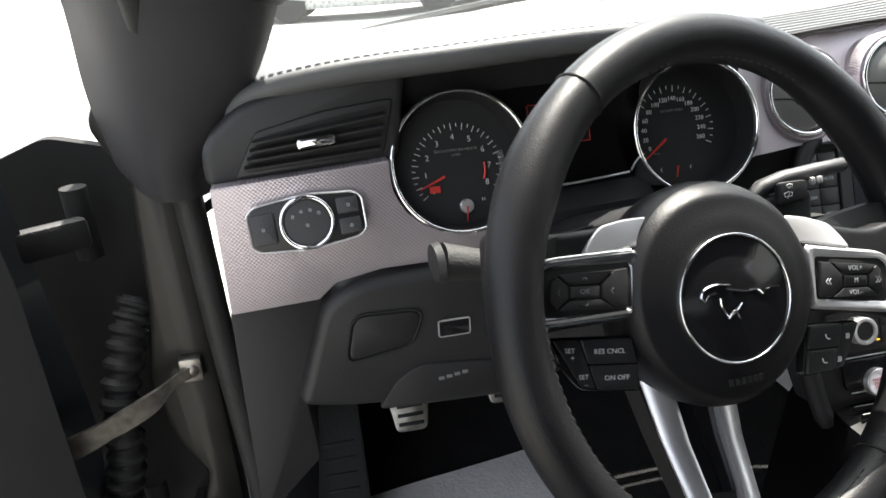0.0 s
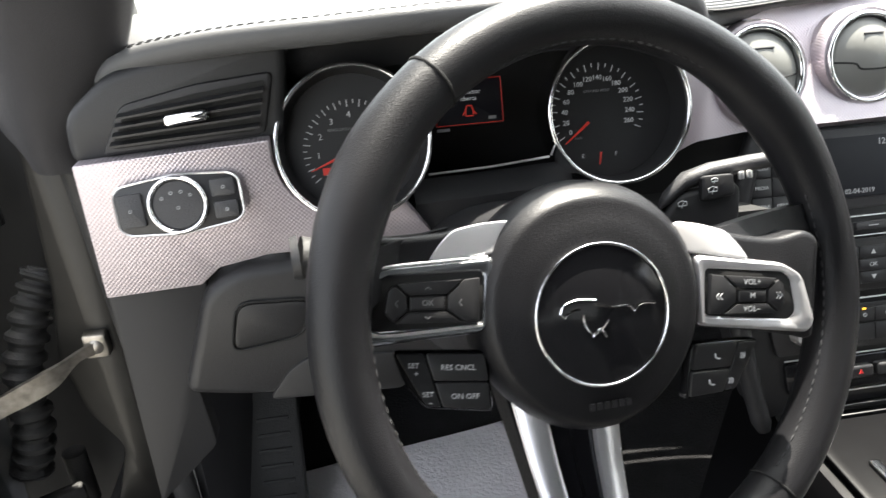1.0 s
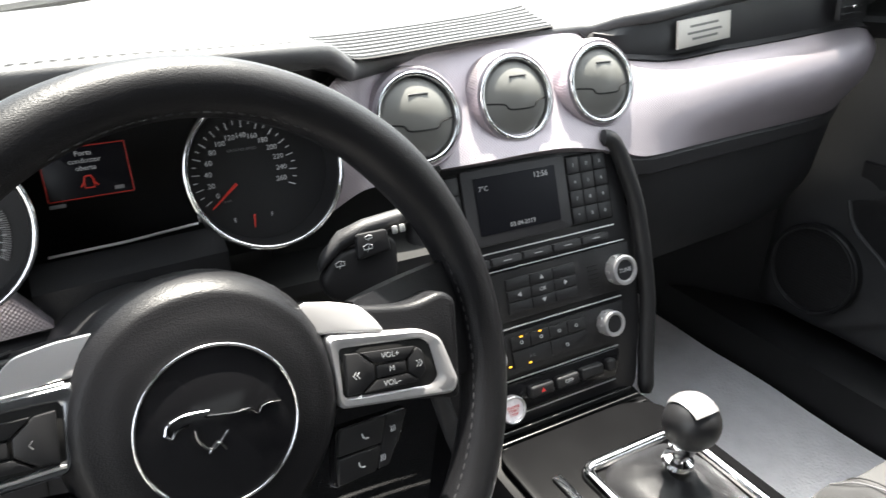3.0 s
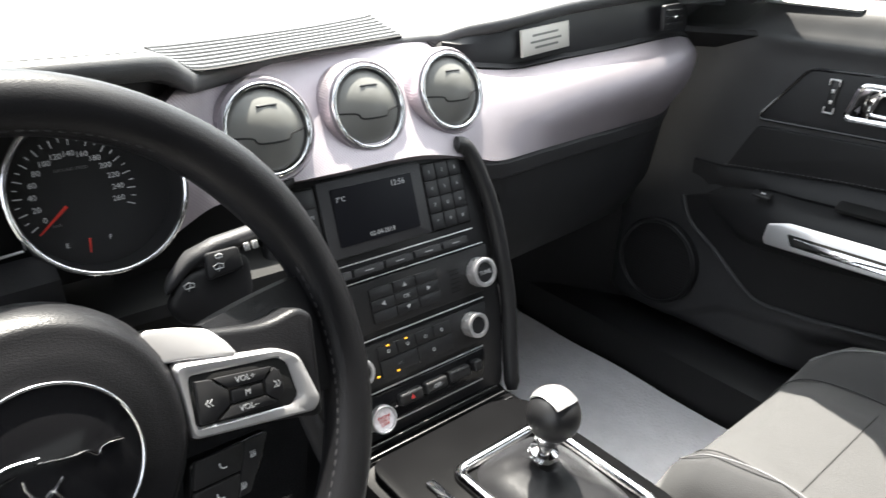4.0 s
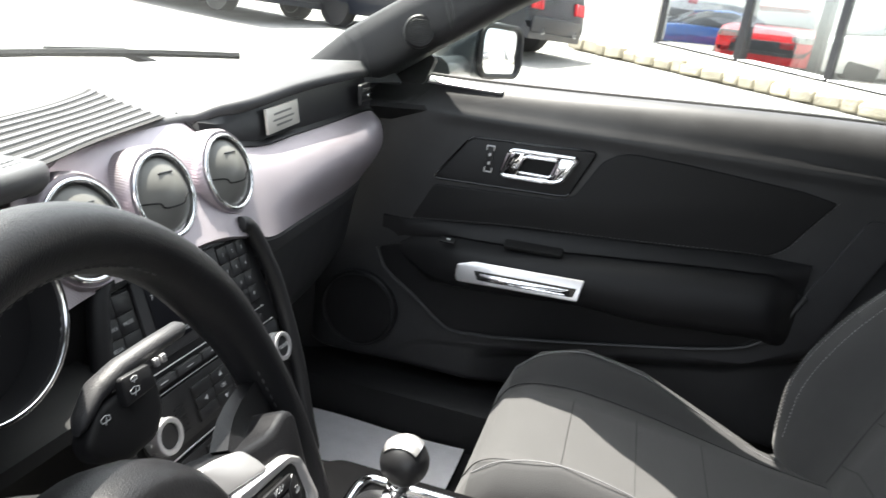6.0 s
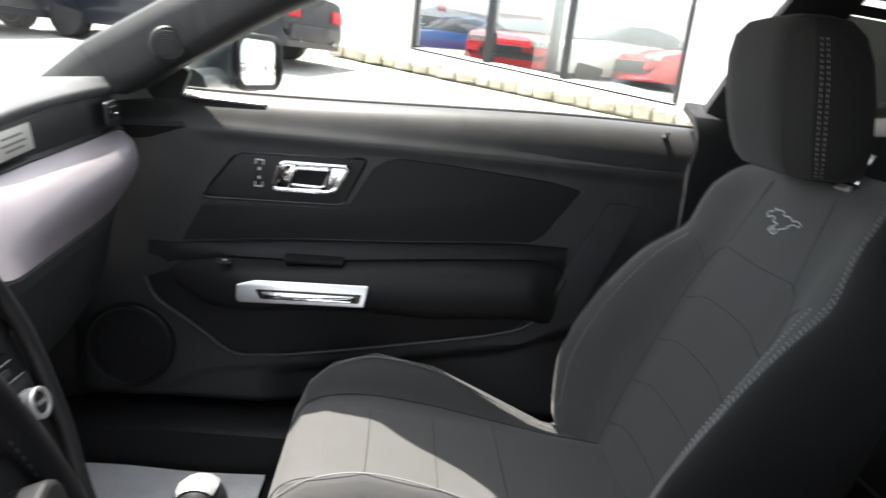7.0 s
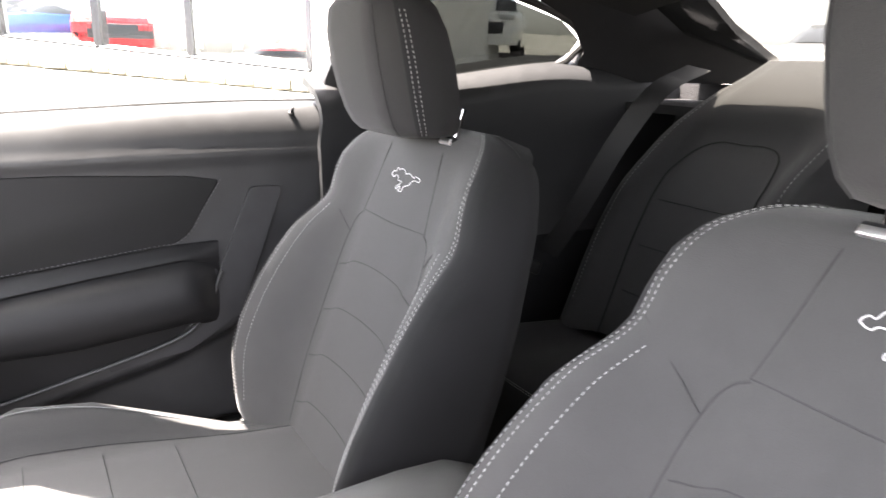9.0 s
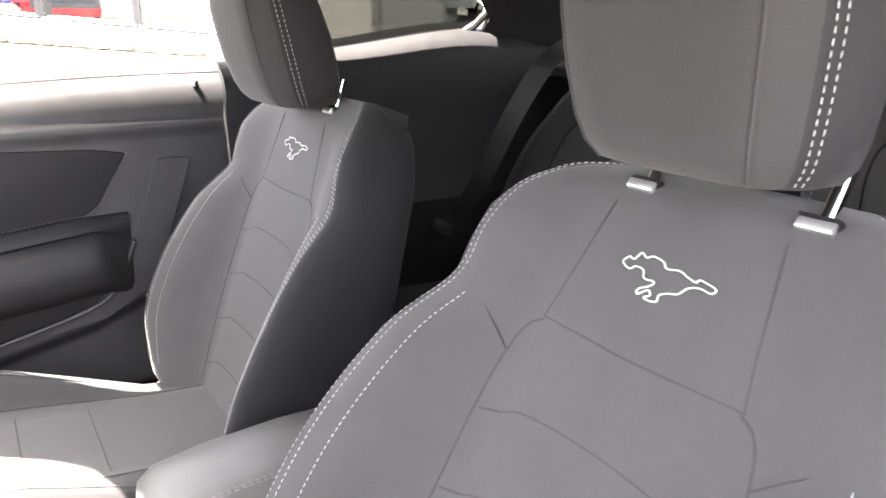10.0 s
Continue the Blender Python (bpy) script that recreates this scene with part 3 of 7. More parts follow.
# ---- instrument cluster ----
cluster = thing("instrument_cluster", "black instrument cluster with two chrome-ringed round gauges", "gauges", (-0.39, 0.24, 0.78))
bm = B()
slab(bm, rounded([(-0.565, 0.775), (-0.215, 0.775), (-0.20, 0.80), (-0.215, 0.905), (-0.30, 0.925), (-0.50, 0.922), (-0.56, 0.905)], 0.01), at((0, 0.246, 0), (1, 0, 0), (0, 0.12, 0.99)), 0.012, 0.004)
part("binnacle_panel", bm, GLOSS_BLACK, cluster)
bm = B()
rows = []
for i in range(31):
    x = -0.56 + 0.36 * i / 30
    e = min(raised, key=lambda p: abs(p.x - x))
    rows.append([Vector((x, e.y + 0.003, e.z - 0.012)), Vector((x, e.y + 0.03, e.z - 0.018)), Vector((x, 0.245 + max(0, e.y - 0.2), e.z - 0.022)), Vector((x, 0.25 + max(0, e.y - 0.2), e.z - 0.05))])
sheet(bm, rows, -0.004)
part("hood_underside", bm, PLASTIC, cluster)
G_TILT = (0, 0.30, 0.954)


def gauge(cx, cz, cy):
    M = at((cx, cy, cz), (1, 0, 0), G_TILT)
    bm = B()
    ring(bm, M, 0.0590, 0.0553, -0.03, 0.0035, 56)
    rim = part("gauge_ring", bm, CHROME, cluster, "polished chrome gauge ring")
    bm = B()
    lathe(bm, [(0.0556, 0.001), (0.0545, -0.006), (0.053, -0.018), (0.0525, -0.022), (0, -0.0222)], M, 48, caps=False)
    well = part("dial", bm, DIAL, cluster, "black round dial")
    return M @ Matrix.Translation((0, 0, -0.0205)), well


def ticks(M, dial, r0, r1, a0, a1, n, wide, mat=MARKING, name="scale"):
    for i in range(n):
        bm = B()
        a = radians(a0 + (a1 - a0) * i / (n - 1))
        q = r0 + (r1 - r0) * (0.45 if i % 2 else 0.0)
        d, s = Vector((math.sin(a), math.cos(a), 0)), Vector((math.cos(a), -math.sin(a), 0)) * wide / 2
        loft(bm, [[M @ (d * r + s * g + Vector((0, 0, h))) for g, h in ((-1, 0), (1, 0), (1, 0.0003), (-1, 0.0003))] for r in (q, r1)])
        part(name, bm, mat, dial)


def numbers(M, dial, words, r, a0, a1, size, mat=MARKING):
    for i, w in enumerate(words):
        a = radians(a0 + (a1 - a0) * i / max(1, len(words) - 1))
        bm = B()
        text_mesh(bm, w, M @ Matrix.Translation((math.sin(a) * r, math.cos(a) * r, 0.0003)), size)
        part("numeral", bm, mat, dial)


TACH, tach = gauge(-0.494, 0.8435, 0.198)
T2 = TACH @ Matrix.Translation((0.0, -0.006, 0))
ticks(T2, tach, 0.0335, 0.039, -125, 118, 33, 0.0007)
numbers(T2, tach, "0 1 2 3 4 5 6 7 8".split(), 0.0275, -125, 118, 0.0068)
for words, y in (("REVOLUTIONS PER MINUTE", 0.0165), ("x1000", 0.0125)):
    bm = B()
    text_mesh(bm, words, T2 @ Matrix.Translation((0, y, 0.0003)), 0.003)
    part("lettering", bm, FAINT, tach)
bm = B()
for i in range(22):
    a = radians(72 + 46 * i / 21)
    d, s = Vector((math.sin(a), math.cos(a), 0)), Vector((math.cos(a), -math.sin(a), 0)) * 0.0004
    loft(bm, [[T2 @ (d * r + s * (g + off) + Vector((0, 0, h))) for g, h in ((-1, 0), (1, 0), (1, 0.0003), (-1, 0.0003))] for r, off in ((0.0365, 0), (0.0415, 2))])
part("hatched_band", bm, FAINT, tach, "hatched pale band")
bm = B()
tube(bm, [T2 @ Vector((math.sin(a) * 0.0235, math.cos(a) * 0.0235, 0.0005)) for a in (radians(80 + 34 * k / 9) for k in range(10))], 0.0008, 5)
part("red_zone", bm, RED_PRINT, tach, "red arc")
bm = B()
tube(bm, [T2 @ Vector((-0.034, -0.0135, 0.003)), T2 @ Vector((-0.012, -0.0045, 0.004))], [0.0004, 0.0011], 6)
part("needle", bm, RED_GLOW, tach, "red needle")
bm = B()
box(bm, T2 @ Matrix.Translation((-0.021, -0.0145, 0.0006)), 0.009, 0.0055, 0.0004)
part("warning_light", bm, RED_GLOW, tach)
bm = B()
M = T2 @ Matrix.Translation((0.004, -0.031, 0.0005))
lathe(bm, [(0.006, 0), (0.006, 0.003), (0.005, 0.004), (0, 0.0042)], M, 20)
part("small_hub", bm, SATIN, tach)
bm = B()
tube(bm, [M @ Vector((0, 0.0, 0.0045)), M @ Vector((-0.0006, -0.013, 0.002))], [0.0009, 0.0004], 6)
part("needle", bm, RED_GLOW, tach)
numbers(M, tach, ["H"], 0.016, 75, 75, 0.0045)

SPEEDO, speedo = gauge(-0.2845, 0.8495, 0.203)
S2 = SPEEDO @ Matrix.Translation((-0.011, 0.0, 0))
ticks(S2, speedo, 0.0335, 0.039, -122, 112, 27, 0.0007)
numbers(S2, speedo, "0 20 40 60 80 100 120 140 160 180 200 220 240 260".split(), 0.0275, -122, 108, 0.0055)
for words, x, y in (("GROUND SPEED", 0, 0.017), ("km/h", -0.017, -0.0195)):
    bm = B()
    text_mesh(bm, words, S2 @ Matrix.Translation((x, y, 0.0003)), 0.003)
    part("lettering", bm, FAINT, speedo)
bm = B()
tube(bm, [S2 @ Vector((-0.029, -0.0235, 0.003)), S2 @ Vector((-0.009, -0.0075, 0.004))], [0.0005, 0.0012], 6)
part("needle", bm, RED_GLOW, speedo, "red needle")
M = S2 @ Matrix.Translation((0.0, -0.042, 0.0005))
bm = B()
tube(bm, [M @ Vector((0, 0.010, 0.004)), M @ Vector((-0.0012, 0.0, 0.003))], [0.0009, 0.0005], 6)
part("needle", bm, RED_GLOW, speedo)
numbers(M, speedo, ["E", "F"], 0.016, -62, 62, 0.0045)
DISPLAY = at((-0.401, 0.228, 0.859), (1, 0, 0.01), G_TILT)
bm = B()
slab(bm, rrect(0.055, 0.036, 0.001), DISPLAY, 0.002, 0.0005)
display = part("display", bm, SCREEN, cluster, "small dark driver display with a red frame")
bm = B()
tube(bm, [DISPLAY @ Vector((x, y, 0.0022)) for x, y in rrect(0.0535, 0.0345, 0.0008)], 0.00025, 5, closed=True)
part("red_border", bm, RED_GLOW, display)
for y, words in ((0.0125, "Porta"), (0.0075, "conductor"), (0.0025, "oberta")):
    bm = B()
    text_mesh(bm, words, DISPLAY @ Matrix.Translation((0, y, 0.0021)), 0.0048)
    part("lettering", bm, MARKING, display)
bm = B()
tube(bm, [DISPLAY @ Vector((x, y, 0.0024)) for x, y in ((-0.003, -0.011), (-0.003, -0.006), (-0.0018, -0.003), (0.0018, -0.003), (0.003, -0.006), (0.003, -0.011))], 0.0006, 5, closed=True)
tube(bm, [DISPLAY @ Vector((x, y, 0.0024)) for x, y in ((-0.003, -0.007), (-0.0055, -0.010))], 0.0006, 5)
tube(bm, [DISPLAY @ Vector((x, y, 0.0024)) for x, y in ((0.003, -0.007), (0.0055, -0.010))], 0.0006, 5)
part("door_symbol", bm, RED_GLOW, display, "glowing red open-door symbol")
for x, w in ((-0.022, 0.010), (0.018, 0.006)):
    bm = B()
    box(bm, DISPLAY @ Matrix.Translation((x, -0.0205 + (0.007 if x > 0 else 0), 0.0024)), w, 0.0025, 0.0003)
    part("counter", bm, FAINT, display)
bm = B()
tube(bm, [(-0.436, 0.222, 0.8035), (-0.385, 0.219, 0.8065), (-0.335, 0.222, 0.8095)], 0.0011, 6)
part("bright_line", bm, SATIN, cluster, "thin metal line under the display")
bm = B()
rows = [[Vector((x, y, z + 0.04 * (x + 0.385))) for x in (-0.45, -0.40, -0.36, -0.32)] for y, z in ((0.223, 0.802), (0.200, 0.790), (0.195, 0.76))]
sheet(bm, rows, -0.006)
part("lower_shroud", bm, PLASTIC, cluster)

# ---- steering wheel ----
wheel = thing("steering_wheel", "black leather three-spoke steering wheel with silver accents", "steering wheel", (-0.37, 0.05, 0.78))
WT = radians(22.5)
HUB = at((-0.37, 0.0, 0.80), (1, 0, 0), (0, math.sin(WT), math.cos(WT))) @ pose(0, 0, 0, 0, 6, 0)  # middle of the badge; z points at the driver
SPIN = -6.2  # the wheel stands slightly turned
ARM = HUB @ Matrix.Translation((0.0025, 0.0033, -0.0175)) @ pose(0, 0, 0, 0, 0, SPIN)
LOW_ARM = HUB @ pose(0, 0, 0, 0, 0, SPIN)
RIM_R, RIM_T, RIM_YAW, RIM_PITCH = 0.1680, 0.0162, radians(15.1), radians(24.5)
facing = Vector((math.sin(RIM_YAW) * math.cos(RIM_PITCH), -math.cos(RIM_YAW) * math.cos(RIM_PITCH), math.sin(RIM_PITCH)))
across = Vector((math.cos(RIM_YAW), math.sin(RIM_YAW), 0))
RIM = at((-0.3504, 0.0247, 0.7863), across, facing.cross(across))  # middle of the rim; z points at the driver
bm = B()
ringpts, radii = [], []
for k in range(96):
    a = 2 * math.pi * k / 96
    swell = 1.0 + 0.13 * (math.exp(-(((math.degrees(a) % 360) - 35) / 14) ** 2) + math.exp(-(((math.degrees(a) % 360) - 145) / 14) ** 2))
    ringpts.append(RIM @ Vector((RIM_R * math.cos(a), RIM_R * math.sin(a), 0)))
    radii.append(RIM_T * swell)
tube(bm, ringpts, radii, 16, closed=True)
rim = part("rim", bm, LEATHER, wheel, "thick grained black leather rim")
for deg in (46, 122, 225, 301):
    bm = B()
    a = radians(deg)
    c = RIM @ Vector((RIM_R * math.cos(a), RIM_R * math.sin(a), 0))
    side = RIM.to_3x3() @ Vector((math.cos(a), math.sin(a), 0))
    tube(bm, [c + side * math.cos(w) * RIM_T * 1.015 + (RIM.to_3x3() @ Vector((0, 0, 1))) * math.sin(w) * RIM_T * 1.015 for w in (2 * math.pi * k / 28 for k in range(28))], 0.0008, 5, closed=True)
    part("rim_seam", bm, DARK_GAP, rim)
for lo, hi in ((-56, 14), (56, 112), (154, 224), (234, 294)):
    bm = B()
    stitches(bm, [RIM @ Vector(((RIM_R - RIM_T * 0.92) * math.cos(radians(a)), (RIM_R - RIM_T * 0.92) * math.sin(radians(a)), 0.0065)) for a in (lo + (hi - lo) * k / 24 for k in range(25))], 0.004, 0.0025, 0.0008)
    part("rim_stitching", bm, GREY_PLASTIC, rim, "dark stitching inside the rim")


def hub_ring(w, top, bottom, h, k=44, p=2.3):
    pts = []
    for i in range(k):
        a = 2 * math.pi * i / k
        c, s = math.cos(a), math.sin(a)
        x = w * math.copysign(abs(c) ** (2 / p), c)
        y = (top if s > 0 else bottom) * math.copysign(abs(s) ** (2 / p), s)
        if s < 0:
            x *= 1 - 0.10 * (-s) ** 2
        pts.append(HUB @ Vector((x, y, h)))
    return pts


bm = B()
loft(bm, [hub_ring(w, t, b, h, p=2.08) for w, t, b, h in ((0.060, 0.060, 0.062, -0.072), (0.0685, 0.0700, 0.0725, -0.050), (0.0705, 0.0718, 0.0745, -0.036), (0.0700, 0.0708, 0.0740, -0.026), (0.0670, 0.0670, 0.0715, -0.0165), (0.0625, 0.0620, 0.0675, -0.0105), (0.0600, 0.0595, 0.0650, -0.0092), (0.0575, 0.0570, 0.0625, -0.0090), (0.050, 0.049, 0.054, -0.0066), (0.042, 0.041, 0.045, -0.0050), (0.028, 0.028, 0.030, -0.0045))])
pad = part("airbag_cover", bm, LEATHER, wheel, "round grained black airbag cover")
EMB = HUB @ Matrix.Translation((-0.0006, -0.0033, -0.0035))
bm = B()
lathe(bm, [(0.0392, -0.004), (0.0392, 0.0005), (0.038, 0.001), (0, 0.0016)], EMB, 56)
badge = part("badge_disc", bm, GLOSS_BLACK, pad, "gloss black disc in a chrome ring")
bm = B()
ring(bm, EMB, 0.0400, 0.0384, -0.002, 0.0022, 64)
part("badge_ring", bm, CHROME, badge, "thin chrome ring")


def streak_badge(bm, M, s, r):
    """A plain galloping badge shape: one closed line round head, back, tail and legs."""
    run = [(-0.45, 0.03), (-0.5, 0.07), (-0.45, 0.13), (-0.39, 0.12), (-0.34, 0.2), (-0.27, 0.17), (-0.2, 0.2), (-0.08, 0.18), (-0.02, 0.13), (0.11, 0.15), (0.21, 0.12), (0.3, 0.1), (0.34, 0.13), (0.5, 0.1), (0.48, 0.05), (0.38, 0.06), (0.31, 0.05), (0.25, 0.02), (0.19, -0.05), (0.09, -0.08), (0.02, -0.12), (0.02, -0.18), (-0.05, -0.2), (-0.12, -0.19), (-0.07, -0.15), (-0.11, -0.11), (-0.2, -0.18), (-0.21, -0.13), (-0.11, -0.07), (-0.09, -0.02), (-0.2, -0.02), (-0.25, 0.05), (-0.34, 0.06), (-0.39, 0.02)]
    tube(bm, [M @ (p * s) for p in spline([(x, y, 0) for x, y in run + run[:1]], 161)[:-1]], r, 6, closed=True)


bm = B()
for line, thick in ((((-0.026, 0.0), (-0.024, 0.0042), (-0.019, 0.0062), (-0.0134, 0.0065), (-0.0048, 0.0053)), 0.0007), (((-0.007, 0.0032), (0.007, 0.0002), (0.0144, 0.0), (0.018, -0.003), (0.0202, -0.0003), (0.0248, 0.0004), (0.0303, -0.0004)), 0.0006), (((-0.026, 0.0), (-0.0235, -0.0021), (-0.0205, 0.0006), (-0.0147, 0.0016)), 0.0006), (((-0.0125, -0.0017), (-0.012, -0.0069), (-0.0082, -0.0129), (-0.0034, -0.0119), (0.0024, -0.0067)), 0.0006), (((-0.0084, -0.015), (-0.0033, -0.0107), (-0.0002, -0.0154)), 0.0006)):
    tube(bm, [HUB @ p for p in spline([(x, y, -0.0014) for x, y in line], 25)], thick, 6)
part("badge_shape", bm, CHROME, badge, "chrome outline badge")
bm = B()
for k in range(6):
    box(bm, HUB @ Matrix.Translation((-0.011 + 0.0044 * k, -0.054, -0.0035)), 0.0028, 0.004, 0.001)
part("embossed_mark", bm, KEY_BLACK, pad)


for side, word in ((-1, "left"), (1, "right")):
    def W(pts, s=side):
        pts = [(s * x, y) for x, y in pts]
        return pts if s > 0 else pts[::-1]
    bm = B()
    slab(bm, W(rounded([(0.055, -0.018), (0.105, -0.022), (0.134, -0.026), (0.150, -0.030), (0.152, 0.034), (0.142, 0.040), (0.12, 0.034), (0.09, 0.037), (0.052, 0.044)], 0.010)), ARM @ Matrix.Translation((0, 0, -0.027)), 0.025, 0.009, 3)
    # leather web that rises from the spoke to the rim
    for lo, hi, foot_a, foot_b in ((4, 17, (0.100, 0.019, -0.004), (0.084, 0.040, -0.009)), (-11, 6, (0.128, -0.024, -0.010), (0.115, 0.019, -0.006))):
        rows = []
        for k in range(11):
            g = k / 10
            a = radians(lo + (hi - lo) * g + SPIN * side)
            edge_a = RIM @ Vector((side * RIM_R * 0.955 * math.cos(a), RIM_R * 0.955 * math.sin(a), 0.004))
            f = Vector(foot_a).lerp(Vector(foot_b), g)
            foot_p = ARM @ Vector((side * f.x, f.y, f.z))
            rows.append([foot_p.lerp(edge_a, q) + (HUB.to_3x3() @ Vector((0, 0, -0.006 * math.sin(math.pi * q)))) for q in (0, 0.2, 0.4, 0.6, 0.8, 1)])
        sheet(bm, rows, 0.011, HUB.to_3x3() @ Vector((0, 0, -1)))
    spoke = part("spoke", bm, LEATHER, wheel, "black spoke with key pod")
    bm = B()
    one = W([(0.050, 0.0262), (0.064, 0.0262), (0.098, 0.0215), (0.092, 0.031), (0.084, 0.0395), (0.068, 0.0435), (0.050, 0.0455)])
    slab(bm, rounded(one, 0.004), ARM @ Matrix.Translation((0, 0.024, 0.0025)) @ pose(0, 0, 0, -14) @ Matrix.Translation((0, -0.024, -0.0155)), 0.0155, 0.005, 3)
    part("upper_accent", bm, BRIGHT, spoke, "satin silver accent")
    POD = ARM @ Matrix.Translation((side * 0.102, 0.0, -0.002))
    bm = B()
    outer = [POD @ Vector((x, y, 0)) for x, y in rounded(W([(-0.042, 0.0255), (0.020, 0.0195), (0.034, 0.012), (0.045, -0.0175), (0.040, -0.0235), (-0.036, -0.0175)][::-1]), 0.005)]
    inner = [POD @ Vector((x, y, 0)) for x, y in rounded(W([(-0.034, 0.0165), (0.0185, 0.0140), (0.0235, 0.010), (0.028, -0.0100), (0.0225, -0.0145), (-0.034, -0.0105)][::-1]), 0.003)]
    out = POD.to_3x3() @ Vector((0, 0, 1))
    loft(bm, [[p.lerp(q, f) + out * h for p, q in zip(outer, inner)] for f, h in ((0.0, -0.004), (0.0, 0.002), (0.14, 0.0048), (0.3, 0.0062), (0.75, 0.0062), (0.95, 0.0050), (1.0, 0.002), (1.0, -0.002))], caps=False)
    frame_mat = BRIGHT if side > 0 else SMOKED
    pod = part("pod_surround", bm, frame_mat, spoke, "satin silver pod surround" if side > 0 else "smoked chrome pod surround")
    if side < 0:
        bm = B()
        tube(bm, spline([POD @ Vector((side * x, y, 0.0058)) for x, y in ((-0.034, -0.0125), (0.0, -0.0155), (0.0235, -0.0168), (0.031, -0.0125))], 20), 0.0011, 6)
        tube(bm, spline([POD @ Vector((side * x, y, 0.0045)) for x, y in ((0.043, -0.0165), (0.036, 0.006), (0.030, 0.0145), (0.018, 0.0192), (-0.036, 0.0240))], 24), 0.0010, 6)
        part("bright_lip", bm, SATIN, pod, "thin bright lip")
    bm = B()
    slab(bm, rounded(W([(-0.036, -0.0125), (0.0235, -0.0150), (0.0285, -0.0100), (0.024, 0.0105), (0.019, 0.0145), (-0.036, 0.017)]), 0.003), POD, 0.0050, 0.0005, base=0.0)
    part("pod_base", bm, DARK_GAP, pod)
    for kind, pts in (("mid", [(-0.013, -0.0035), (0.006, -0.0035), (0.006, 0.0035), (-0.013, 0.004)]), ("top", [(-0.022, 0.0125), (-0.0135, 0.0052), (0.0068, 0.0048), (0.013, 0.0105)]), ("low", [(-0.022, -0.0102), (0.0135, -0.0102), (0.0068, -0.0046), (-0.0135, -0.0046)]), ("in", [(-0.032, -0.010), (-0.0235, -0.010), (-0.0145, -0.0035), (-0.0145, 0.0045), (-0.0235, 0.0125), (-0.032, 0.0135)]), ("out", [(0.0148, -0.0098), (0.0192, -0.005), (0.0178, 0.007), (0.0142, 0.0098), (0.0075, 0.004), (0.0075, -0.0038)])):
        bm = B()
        pts = W(pts)
        slab(bm, rounded(pts, 0.0008, 2), POD, 0.003, 0.0009, base=0.0045)
        part("key", bm, KEY_BLACK, pod)
    bm = B()
    if side > 0:
        text_mesh(bm, "VOL+", POD @ Matrix.Translation((-0.004, 0.0085, 0.0076)), 0.0047)
        text_mesh(bm, "M", POD @ Matrix.Translation((-0.0035, 0.0003, 0.0076)), 0.0045)
        text_mesh(bm, "VOL\u2013", POD @ Matrix.Translation((-0.004, -0.0075, 0.0076)), 0.0047)
        for x, s in ((-0.024, -1), (0.0128, 1)):
            for dx in (0, 0.0022 * s):
                tube(bm, [POD @ Vector((x + dx, -0.0016, 0.0077)), POD @ Vector((x + dx + 0.0018 * s, 0.0003, 0.0077)), POD @ Vector((x + dx, 0.0022, 0.0077))], 0.0003, 4)
    else:
        text_mesh(bm, "OK", POD @ Matrix.Translation((0.0035, 0.0003, 0.0076)), 0.0045)
        for pts in (((0.022, 0.0022), (0.0205, 0.0003), (0.022, -0.0016)), ((-0.0125, 0.0022), (-0.014, 0.0003), (-0.0125, -0.0016)), ((0.002, 0.0075), (0.0035, 0.0088), (0.005, 0.0075)), ((0.002, -0.0068), (0.0035, -0.0082), (0.005, -0.0068))):
            tube(bm, [POD @ Vector((x, y, 0.0077)) for x, y in pts], 0.0003, 4)
    part("key_mark", bm, MARKING if side > 0 else FAINT, pod)
    LOW = ARM @ Matrix.Translation((side * 0.088, -0.0435, -0.012)) @ pose(0, 0, 0, 0, side * 10, 0)
    bm = B()
    slab(bm, rounded(W([(-0.030, -0.0185), (0.008, -0.0165), (0.020, -0.002), (0.027, 0.0155), (-0.026, 0.0155)]), 0.004), LOW, 0.006, 0.002)
    lower = part("lower_pod", bm, GLOSS_BLACK, spoke, "lower key cluster")
    for pts in ([(-0.027, -0.0005), (0.0035, -0.0005), (0.008, 0.0145), (-0.024, 0.0145)], [(-0.028, -0.0165), (-0.002, -0.0155), (0.003, -0.0015), (-0.027, -0.0015)], [(-0.0008, -0.015), (0.0075, -0.0145), (0.0245, 0.0145), (0.009, 0.0145)]):
        bm = B()
        slab(bm, rounded(W(pts), 0.0015, 2), LOW, 0.0022, 0.0008, base=0.006)
        part("key", bm, KEY_BLACK, lower)
    bm = B()
    if side < 0:
        text_mesh(bm, "RES CNCL", LOW @ Matrix.Translation((0.010, 0.007, 0.0083)), 0.0043)
        text_mesh(bm, "ON OFF", LOW @ Matrix.Translation((0.014, -0.009, 0.0083)), 0.0043)
        text_mesh(bm, "SET", LOW @ Matrix.Translation((-0.0145, 0.008, 0.0083)), 0.004)
        text_mesh(bm, "+", LOW @ Matrix.Translation((-0.013, 0.0035, 0.0083)), 0.005)
        text_mesh(bm, "SET", LOW @ Matrix.Translation((-0.0065, -0.008, 0.0083)), 0.004)
        text_mesh(bm, "\u2013", LOW @ Matrix.Translation((-0.005, -0.0125, 0.0083)), 0.005)
    else:
        for x, y in ((-0.008, 0.007), (-0.012, -0.0085)):
            tube(bm, [LOW @ Vector((x + u, y + v, 0.0084)) for u, v in ((-0.002, 0.0015), (-0.0016, -0.0006), (0.0004, -0.0018), (0.0022, -0.0018))], 0.0005, 5)
